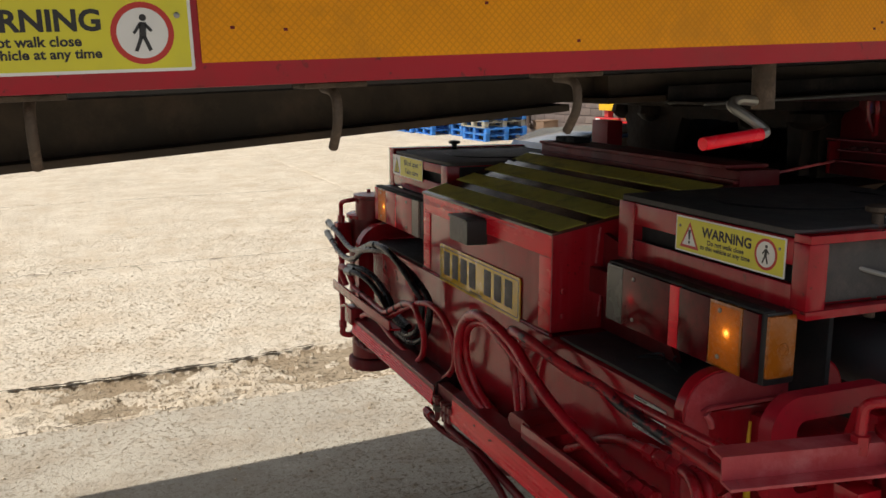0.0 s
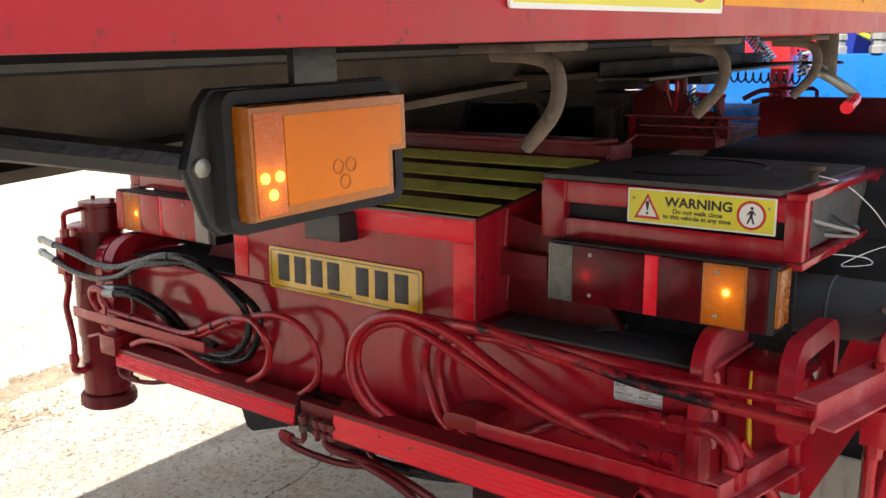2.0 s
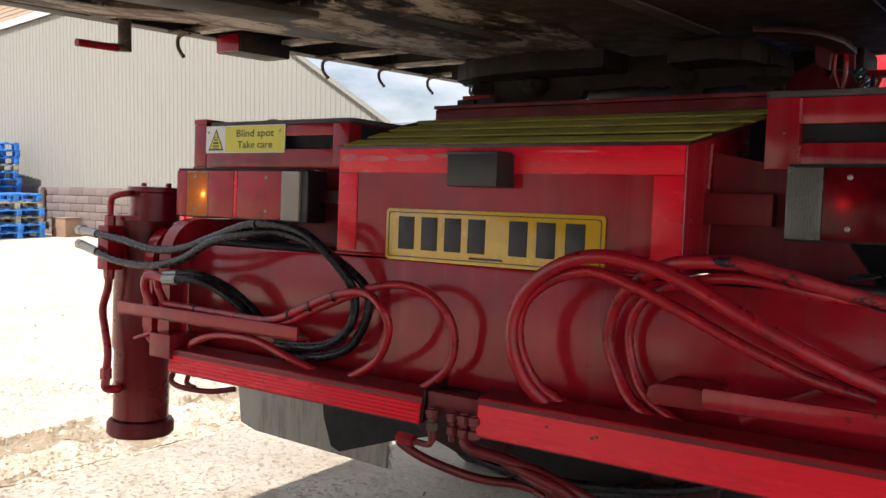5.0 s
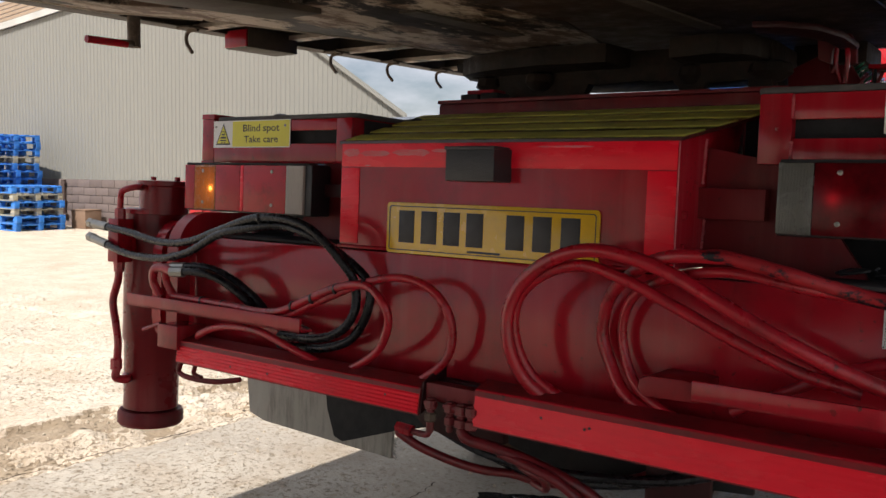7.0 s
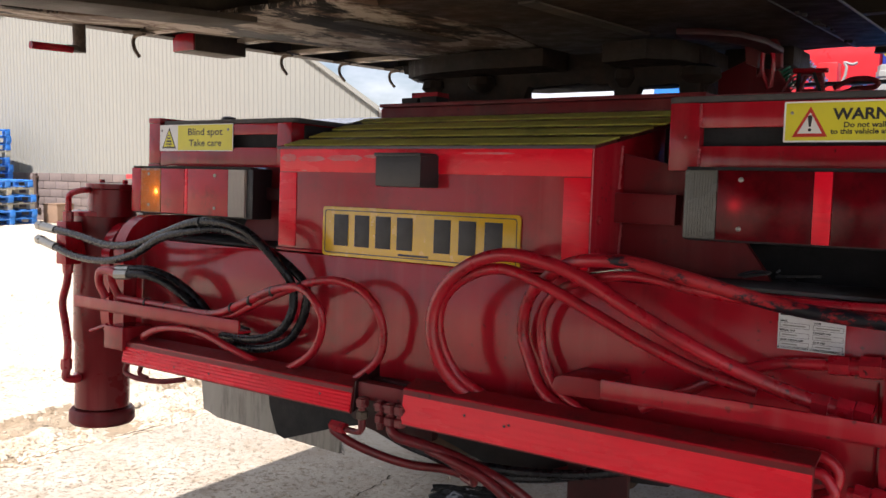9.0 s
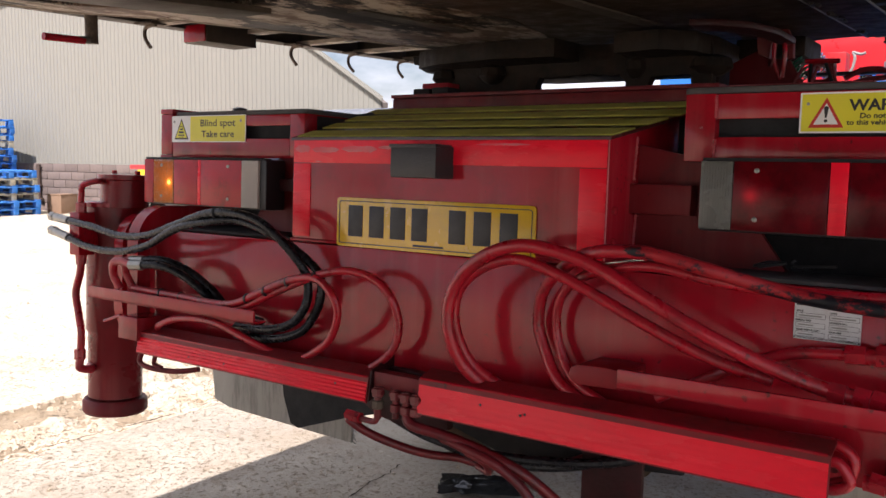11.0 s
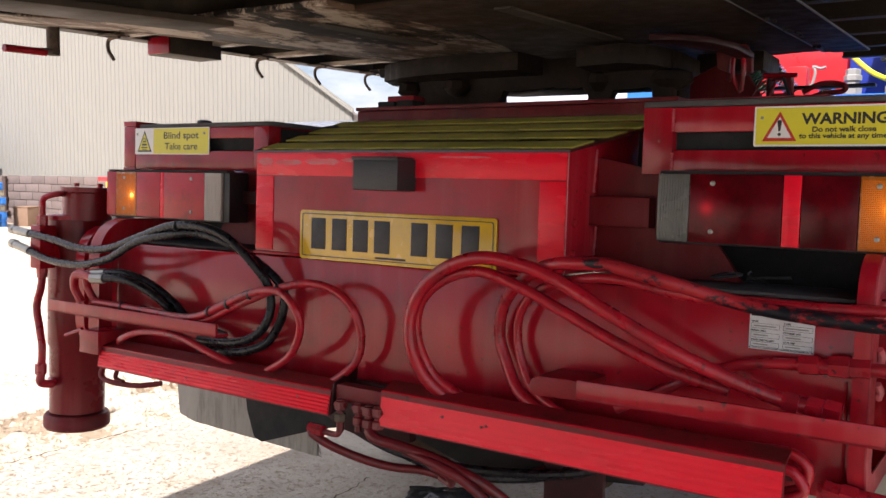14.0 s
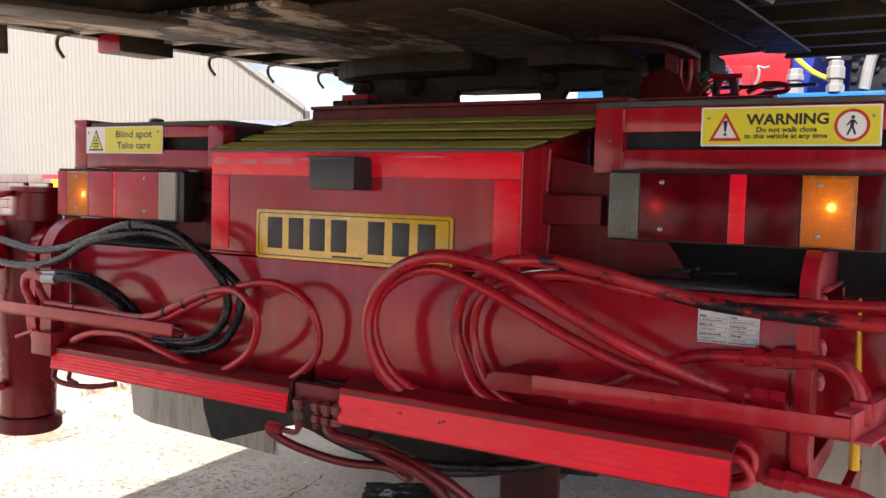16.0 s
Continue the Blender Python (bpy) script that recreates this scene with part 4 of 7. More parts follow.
def blind_spot_sign(parent, m, w=0.304, h=0.073):
    sign = part("blind_spot_sign", P(rounded(-w / 2, -h / 2, w / 2, h / 2, 0.002, 2), 2, -0.0015, 0.0), SIGN_WHITE, parent, "yellow and white blind spot sign")
    sign.matrix_local = m

    def at(name, poly, depth, material):
        return part(name, P(poly, 2, depth - 0.0004, depth), material, sign)
    at("face", rounded(-w * 0.24, -h / 2 + 0.002, w / 2 - 0.002, h / 2 - 0.002, 0.001, 2), 0.0002, SIGN_YELLOW)
    cx, k = -w * 0.365, h * 0.80
    tri = lambda s: [(cx - k * 0.52 * s, -k * 0.5 * s - (1 - s) * k * 0.13), (cx + k * 0.52 * s, -k * 0.5 * s - (1 - s) * k * 0.13), (cx, k * 0.5 * s - (1 - s) * k * 0.13)]
    at("triangle_rim", tri(1.0), 0.0004, INK)
    at("triangle_face", tri(0.80), 0.0008, SIGN_YELLOW)
    for x0, y0, x1, y1 in ((-0.0065, -0.003, 0.0065, 0.008), (-0.011, -0.012, 0.011, -0.0065), (-0.013, -0.019, 0.013, -0.0155), (-0.009, -0.024, -0.002, -0.0215), (0.002, -0.024, 0.009, -0.0215)):
        at("mark", [(cx + x0, y0), (cx + x1, y0), (cx + x1 * 0.92, y1), (cx + x0 * 0.92, y1)], 0.0012, INK)
    at("mark", [(cx - 0.0045, 0.001), (cx + 0.0045, 0.001), (cx + 0.0045, 0.006), (cx - 0.0045, 0.006)], 0.0016, SIGN_YELLOW)
    lettering("Blind spot", INK, sign, pose(w * 0.135, h * 0.175, 0, 0, 0, 0), w * 0.465, h * 0.34, 0.012)
    lettering("Take care", INK, sign, pose(w * 0.135, -h * 0.195, 0, 0, 0, 0), w * 0.435, h * 0.25, 0.012)
    for x, y in ((-0.465, 0.28), (0.44, 0.28)):
        part("screw", L([(0.0035, 0), (0.0035, 0.0014), (0.0015, 0.002)], (x * w, y * h, 0.0004), seg=12), STEEL, sign)
    return sign


# ---------------------------------------------------------------- the tractor unit (all numbers in its own leaning frame)
lorry = thing("tractor_unit", "red lorry tractor unit with folded rear stabilisers under a trailer", "lorry", FRAME)
FACE = lambda x, y, z: pose(x, y, z, 90, 0, 0)


def cross_beam():
    beam = part("stabiliser_beam", B(((-0.93, 0.0, 0.735), (0.93, 0.26, 1.052)), bevel=0.008), RED, lorry, "glossy red stabiliser cross beam")
    part("beam_top_mat", B(((0.43, 0.012, 1.053), (0.91, 0.25, 1.060)), bevel=0.002), MAT, beam, "black mat on the beam")
    part("beam_top_mat", B(((-0.91, 0.012, 1.053), (-0.43, 0.25, 1.060)), bevel=0.002), RUBBER, beam, "black mat on the beam")
    part("weld_bead", T([(-0.41, -0.001, 1.058), (0.41, -0.001, 1.058)], 0.004, curved=False, seg=8), RED, beam)
    for side in (-1, 1):
        if side < 0:
            ring = ring_prism(bmesh.new(), rounded(-0.055, 0.715, 0.31, 1.115, 0.10, 8), rounded(-0.015, 0.745, 0.275, 1.065, 0.07, 8), 0, -0.975, -0.93)
            part("end_collar", ring, RED, beam, "rounded red beam end collar", angle=30)
        else:
            ring = ring_prism(bmesh.new(), rounded(-0.034, 0.735, 0.335, 1.134, 0.075, 8), rounded(0.021, 0.775, 0.305, 1.066, 0.02, 8), 0, 0.920, 0.944)
            collar = part("end_collar", ring, RED, lorry, "rounded red beam end collar", angle=30)
            face = ring_prism(bmesh.new(), rounded(-0.030, 0.74, 0.331, 1.130, 0.072, 8), rounded(0.024, 0.778, 0.302, 1.069, 0.02, 8), 0, 0.9442, 0.9466)
            part("collar_face", face, RED_SKYLIT, collar, "outer face of the collar, paled for skylight")
            part("collar_lip", P([(0.0, 1.066), (0.33, 1.066), (0.33, 1.073), (0.02, 1.073)], 0, 0.947, 0.958, 0.002), RED_SKYLIT, collar, "collar lip paled for skylight")
            for z in (1.058, 0.985, 0.93):
                part("weld_bead", T([(0.950, 0.012, z), (0.953, 0.02, z - 0.012), (0.950, 0.026, z - 0.026)], 0.006, seg=8), PINK, collar)
        part("sliding_beam", B(((min(side * 0.93, side * 1.19), 0.07 if side < 0 else 0.125, 0.80), (-0.93 if side < 0 else 1.085, 0.28, 1.04)), bevel=0.012), RED, beam, "red sliding inner beam")
        if side < 0:
            ring = ring_prism(bmesh.new(), rounded(0.0, 0.73, 0.32, 1.09, 0.09), rounded(0.069, 0.798, 0.281, 1.042, 0.02), 0, -1.115, -1.075)
        else:
            ring = ring_prism(bmesh.new(), rounded(0.03, 0.925, 0.32, 1.128, 0.06, 8), rounded(0.085, 0.955, 0.29, 1.085, 0.02, 8), 0, 1.062, 1.092)
        part("stop_plate", ring, RED if side < 0 else RED_RAIL, beam, "worn red stop plate", angle=30)
    lab = part("label_plate", B(((0.753, -0.004, 0.966), (0.856, -0.0005, 1.031)), bevel=0.0006), LABEL_WHITE, lorry, "white data plate with black captions and boxes")

    def spot(u, v):
        return 0.753 + 0.103 * u, 1.031 - 0.065 * v
    for u0, u1, v in ((0.03, 0.42, 0.055), (0.03, 0.46, 0.13)):
        (x0, z), (x1, _) = spot(u0, v), spot(u1, v)
        part("print_bar", B(((x0, -0.0046, z - 0.0011), (x1, -0.0041, z + 0.0011))), INK, lab)
    for words, u, v in (("MAKE", 0.09, 0.285), ("TYPE", 0.59, 0.285), ("SERIAL NO", 0.145, 0.515), ("CHASSIS NO", 0.665, 0.515), ("YEAR INSTALLED", 0.215, 0.755), ("OUR REF", 0.63, 0.755)):
        x, z = spot(u, v)
        lettering(words, INK, lab, FACE(x, -0.0045, z), 0.0031 * len(words) * 0.88, 0.0032, 0.05)
    x, z = spot(0.5, 0.955)
    lettering("FOR ALL YOUR LORRY LOADER REQUIREMENTS", INK, lab, FACE(x, -0.0045, z), 0.089, 0.0026, 0.03)
    for k, (u, v) in enumerate(((0.03, 0.395), (0.53, 0.395), (0.03, 0.63), (0.53, 0.63), (0.03, 0.865), (0.53, 0.865))):
        (x0, z), (x1, _) = spot(u, v), spot(u + 0.445, v)
        part("print_box", ring_prism(bmesh.new(), rounded(x0, z - 0.0042, x1, z + 0.0042, 0.0008, 1), rounded(x0 + 0.0005, z - 0.0037, x1 - 0.0005, z + 0.0037, 0.0006, 1), 1, -0.0046, -0.0041), INK, lab)
        part("print_bar", B(((x0 + 0.004, -0.0045, z - 0.0012), (x1 - (0.006 if k < 2 else 0.018), -0.0041, z + 0.0010))), PALE, lab)
    for u in (0.02, 0.98):
        x, z = spot(u, 0.955)
        part("rivet", L([(0.0014, 0.0), (0.0014, -0.0012), (0.0006, -0.0016)], (x, -0.004, z), axis=1, seg=10), INK, lab)
    part("drain_hole", L([(0.011, 0.0015), (0.011, -0.0008)], (0.912, 0.0, 0.838), axis=1, seg=18), INK, beam, "dark drain hole")
    for x, z0, z1 in ((0.907, 0.74, 0.93), (0.60, 0.742, 0.752)):
        part("weld_bead", T([(x, -0.001, z0), (x + 0.002, -0.0015, (z0 + z1) / 2), (x, -0.001, z1)], 0.003, seg=6), RED, beam)
    return beam


cross_beam()


def weld(parent, a, b, seed):
    """A lumpy run of weld with paint broken from its crests."""
    rng = random.Random(seed)
    a, b = Vector(a), Vector(b)
    n = max(10, int((b - a).length / 0.0022))
    d = (b - a).normalized()
    u = d.orthogonal().normalized()
    w = d.cross(u)
    bm, rings = bmesh.new(), []
    for k in range(n + 1):
        c = a.lerp(b, k / n) + Vector((rng.uniform(-0.0008, 0.0008), rng.uniform(-0.0012, 0.0012), 0))
        r = rng.uniform(0.0026, 0.0038) if k % 2 else rng.uniform(0.0008, 0.0020)
        rings.append([bm.verts.new(c + r * (math.cos(q) * u + math.sin(q) * w)) for q in np.linspace(0, 2 * math.pi, 7, endpoint=False)])
    for p, q in zip(rings, rings[1:]):
        for m in range(7):
            bm.faces.new((p[m], p[(m + 1) % 7], q[(m + 1) % 7], q[m]))
    bm.faces.new(rings[0][::-1]), bm.faces.new(rings[-1])
    bmesh.ops.recalc_face_normals(bm, faces=bm.faces[:])
    return part("weld_bead", bm, PINK, parent, "weld run with chipped paint")


def rear_box():
    b = part("equipment_box", P([(0.0, 1.062), (0.0, 1.297), (0.42, 1.398), (0.42, 1.062)], 0, -0.408, 0.406, 0.003), RED, lorry, "glossy red equipment box with a sloping lid")
    # lid widens towards the chassis
    lid = bmesh.new()
    v = [lid.verts.new(p) for p in ((-0.413, -0.004, 1.298), (0.411, -0.004, 1.298), (0.50, 0.42, 1.402), (-0.50, 0.42, 1.402), (-0.413, -0.004, 1.292), (0.411, -0.004, 1.292), (0.50, 0.42, 1.394), (-0.50, 0.42, 1.394))]
    for q in ((0, 1, 2, 3), (7, 6, 5, 4), (4, 5, 1, 0), (5, 6, 2, 1), (6, 7, 3, 2), (7, 4, 0, 3)):
        lid.faces.new([v[i] for i in q])
    part("lid", lid, LID, b, "dark red sloping lid")
    for k in range(4):
        a, c = 0.012 + 0.108 * k, 0.012 + 0.108 * k + 0.066
        s = bmesh.new()
        q = []
        for t in (a, c):
            f = t / 0.42
            z = 1.298 + 0.104 * f + 0.0025
            w = 0.405 + 0.088 * f
            q += [(-w, t, z), (w, t, z)]
        vs = [s.verts.new(p) for p in (q[0], q[1], q[3], q[2])]
        ws = [s.verts.new((p[0], p[1], p[2] - 0.002)) for p in (q[0], q[1], q[3], q[2])]
        s.faces.new(vs), s.faces.new(ws[::-1])
        for i in range(4):
            s.faces.new((vs[i], ws[i], ws[(i + 1) % 4], vs[(i + 1) % 4]))
        bmesh.ops.recalc_face_normals(s, faces=s.faces[:])
        part("grit_strip", s, GRIT, b, "yellow-green anti-slip strip")
    for lo, hi in (((-0.406, -0.0016, 1.240), (0.404, 0.0, 1.294)), ((-0.406, -0.0016, 1.066), (-0.351, 0.0, 1.238)), ((0.348, -0.0016, 1.066), (0.404, 0.0, 1.238))):
        part("reflective_tape", B((lo, hi), bevel=0.0004), RED_TAPE, b, "bright red reflective tape")
    for k, (x0, x1, z, tall) in enumerate(((-0.402, -0.352, 1.272, 0.016), (-0.350, -0.262, 1.270, 0.012), (-0.256, -0.150, 1.272, 0.013), (-0.148, -0.085, 1.276, 0.007), (0.11, 0.24, 1.283, 0.004), (-0.335, -0.318, 1.243, 0.002))):
        up = [(x0 + (x1 - x0) * f, z + tall * (0.5 * math.sin(math.pi * min(1, f * 4) / 2) * math.sin(math.pi * min(1, (1 - f) * 5) / 2) + 0.18 * noise.noise((f * 9, k, 1)))) for f in np.linspace(0, 1, 22)]
        low = [(x, 2 * z - w + tall * 0.22 * noise.noise((x * 80, k, 5))) for x, w in up[1:-1][::-1]]
        part("scuff", P(up + low, 1, -0.0021, -0.0017), SCUFF, b, "pale scuff worn into the tape")
    cambox = part("camera_housing", P([(-0.068, -0.055), (0.049, -0.055), (0.056, 0.0), (-0.068, 0.0)], 2, 1.211, 1.278, 0.004), PLASTIC, lorry, "black reversing camera housing")
    part("camera_hood", B(((-0.070, -0.060, 1.274), (0.052, -0.002, 1.281)), bevel=0.002), PLASTIC, cambox)
    pl = part("number_plate", P(rounded(-0.26, 1.052, 0.26, 1.163, 0.008, 4), 1, -0.006, -0.002, 0.0008), PLATE_YELLOW, lorry, "yellow registration plate with plain black bars")
    part("plate_rim", ring_prism(bmesh.new(), rounded(-0.253, 1.059, 0.253, 1.156, 0.006, 4), rounded(-0.251, 1.061, 0.251, 1.154, 0.005, 4), 1, -0.0066, -0.0061), INK, pl)
    for x in (-0.204, -0.143, -0.083, -0.024, 0.074, 0.136, 0.199):
        part("plate_bar", B(((x - 0.021, -0.0068, 1.076), (x + 0.021, -0.0061, 1.146)), bevel=0.0003), INK, pl)
    part("maker_bar", B(((-0.04, -0.0068, 1.0635), (0.04, -0.0061, 1.068))), INK, pl)
    # Side tabs and gussets are darkened, and black sheets added, for shade here.
    part("side_tab", B(((0.406, 0.10, 1.155), (0.53, 0.13, 1.213)), bevel=0.003), RED_DARK, b)
    part("side_tab", B(((-0.56, 0.10, 1.168), (-0.408, 0.13, 1.200)), bevel=0.003), RED_NEAR_BLACK, b)
    for sx in (-1, 1):
        part("gusset", P([(sx * 0.408, 1.062), (sx * 0.70, 1.062), (sx * 0.655, 1.125), (sx * 0.60, 1.25), (sx * 0.408, 1.29)], 1, 0.135, 0.15), RED_DARK, b)
        part("side_closer", P([(sx * 0.412, 1.062), (sx * 0.507, 1.062), (sx * 0.507, 1.38), (sx * 0.45, 1.385), (sx * 0.412, 1.37)], 1, 0.33, 0.34), RUBBER, b, "black sheet for the shade beside the box")
    weld(b, (0.4075, 0.125, 1.09), (0.4075, 0.135, 1.175), 3)
    weld(b, (0.4075, 0.115, 1.22), (0.4075, 0.125, 1.305), 5)
    # Pale tube paints the edge highlight together with the scuffing.
    part("worn_edge", T([(0.4065, -0.0005, 1.066), (0.4065, -0.0005, 1.18), (0.4068, -0.0008, 1.292)], 0.0013, curved=False, seg=6), PINK, b, "scuffed pale edge with its highlight painted in")
    for z in (1.10, 1.16):
        part("bolt", L([(0.008, 0), (0.008, 0.006), (0.004, 0.008)], (0.406, 0.03, z), axis=0, seg=12), RED, b)
    return b


rear_box()


def step_box(side):
    """The shallow locker above each lamp: a pressed red tray with a slot in its front and a black mat on top."""
    s = side
    X = lambda a, b: (min(s * a, s * b), max(s * a, s * b))

    def bx(a, b, y0, y1, z0, z1):
        lo, hi = X(a, b)
        return (lo, y0, z0), (hi, y1, z1)
    z0, z1 = (1.257, 1.383) if s > 0 else (1.252, 1.366)
    # inner cheek, outer post and its height
    i0, i1, o0, o1, top = (0.508, 0.566, 1.03, 1.066, 1.391) if s > 0 else (0.478, 0.530, 0.998, 1.048, 1.387)
    body = part("step_locker", B(bx(i0, i1, 0.107, 0.70, z0, z1), bevel=0.003), RED, lorry, "red step locker with a black top mat")
    part("front_strip", B(bx(i1 + 0.0005, o0 - 0.0005, 0.108, 0.124, 1.336, z1 - 0.001), bevel=0.002), RED, body)
    part("front_strip", B(bx(i1 + 0.0005, o0 - 0.0005, 0.108, 0.124, z0, 1.303), bevel=0.002), RED, body)
    part("front_post", B(bx(o0, o1, 0.107, 0.150, z0 + 0.0065, top - 0.0145), bevel=0.003), RED, body)
    part("back_post", B(bx(o0, o1, 0.66, 0.70, z0 + 0.0065, top - 0.0145), bevel=0.003), RED, body)
    part("floor_plate", B(bx(i1 + 0.0005, o0 - 0.0005, 0.1245, 0.689, z0 + 0.001, z0 + 0.008)), RED, body)
    part("back_panel", B(bx(i1 + 0.0005, o0 - 0.0005, 0.69, 0.699, z0, z1 - 0.001)), RED, body)
    # Black sheets stand for the shade behind the lamp and in the slot.
    part("closing_plate", B(bx(i0, o0, 0.20, 0.21, 1.06, z0 - 0.003)), RUBBER, body, "black sheet for the shade behind the lamp")
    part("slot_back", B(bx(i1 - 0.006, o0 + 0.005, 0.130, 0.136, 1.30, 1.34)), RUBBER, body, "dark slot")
    part("top_mat", P(rounded(*X(i0 - 0.008, o0)[:1], 0.112, X(i0 - 0.008, o0)[1], 0.705, 0.02, 4), 2, z1, z1 + 0.012, 0.003), MAT, body, "black ribbed top mat")
    part("mat_rim", T([(s * 0.72 + 0.16 * math.cos(a), 0.42 + 0.2 * math.sin(a), z1 + 0.012) for a in np.linspace(-1.9, 1.9, 9)], 0.004, seg=6), PLASTIC, body)
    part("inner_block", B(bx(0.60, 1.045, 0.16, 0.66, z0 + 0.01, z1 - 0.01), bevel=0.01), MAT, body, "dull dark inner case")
    part("end_flange", B(bx(o0, o1 + 0.002, 0.107, 0.70, top - 0.014, top), bevel=0.001), RED, body)
    part("end_flange", B(bx(o0, o1 + 0.002, 0.107, 0.70, z0 - 0.008, z0 + 0.006), bevel=0.001), RED, body)
    pin_y = 0.30 if s > 0 else 0.35
    part("locking_pin", T([(s * (o0 - 0.008), pin_y, z0 - 0.03), (s * (o0 - 0.008), pin_y, z1 + 0.03)], 0.010, curved=False, seg=12), RUST if s > 0 else PLASTIC, body, "locking pin")
    part("pin_head", L([(0.012, 0), (0.022, 0.004), (0.022, 0.012), (0.01, 0.016)], (s * (o0 - 0.008), pin_y, z1 + 0.03), seg=16), RUST if s > 0 else PLASTIC, body)
    if s > 0:
        for dz, dy in ((0.0, 0.0), (0.012, 0.13)):
            part("cable", T([(1.0, 0.19 + dy, 1.345), (1.04, 0.24 + dy, 1.325), (1.07, 0.31 + dy * 0.5, 1.305), (1.09, 0.38, 1.288 + dz), (1.085, 0.40, 1.276 + dz), (1.05, 0.34, 1.282 + dz), (1.0, 0.27, 1.295)], 0.0042, seg=8), GREY_TANK if dz else PALE, body, "grey flexible cable")
        part("tie_wire", T([(1.02, 0.32, 1.405), (1.06, 0.38, 1.385), (1.10, 0.46, 1.33), (1.13, 0.54, 1.26)], 0.0012, seg=6), SIGN_WHITE, body, "thin pale wire")
        part("tie_wire", T([(1.04, 0.36, 1.24), (1.10, 0.44, 1.225), (1.10, 0.50, 1.20), (1.05, 0.46, 1.20), (1.12, 0.56, 1.235), (1.2, 0.6, 1.24)], 0.0012, seg=6), SIGN_WHITE, body)
        warning_sign(lorry, FACE(0.865, 0.1055, 1.344))
        part("sign_rivet", L([(0.003, 0), (0.003, 0.002)], (0.54, 0.107, 1.32), axis=1, seg=8), STEEL, body)
        weld(body, (0.567, 0.1065, z0 + 0.004), (0.567, 0.1065, 1.298), 7)
        weld(body, (0.567, 0.1065, 1.338), (0.567, 0.1065, z1 - 0.003), 9)
    else:
        blind_spot_sign(lorry, FACE(-0.8445, 0.1055, 1.330))
        # Pale patches stand in for the bright yard seen through gaps.
        part("panel_label", B(((-0.648, 0.196, 1.206), (-0.600, 0.1995, 1.222)), bevel=0.0006), TANK_WHITE, body, "pale patch for bright yard seen through a gap")
        part("panel_label", B(((-0.655, 0.196, 1.126), (-0.600, 0.1995, 1.160)), bevel=0.0006), TANK_WHITE, body, "pale patch for bright yard seen through a gap")
        # White strip paints the sunlight inside the end flange.
        part("pale_strip", B(((-0.9975, 0.16, 1.367), (-0.985, 0.66, 1.3805))), SIGN_WHITE, body)
        part("end_sheet", B(((-0.4775, 0.15, 1.258), (-0.473, 0.70, 1.362)), bevel=0.001), RUBBER, body, "thin black sheet on the locker end")
    return body


step_box(1)
step_box(-1)


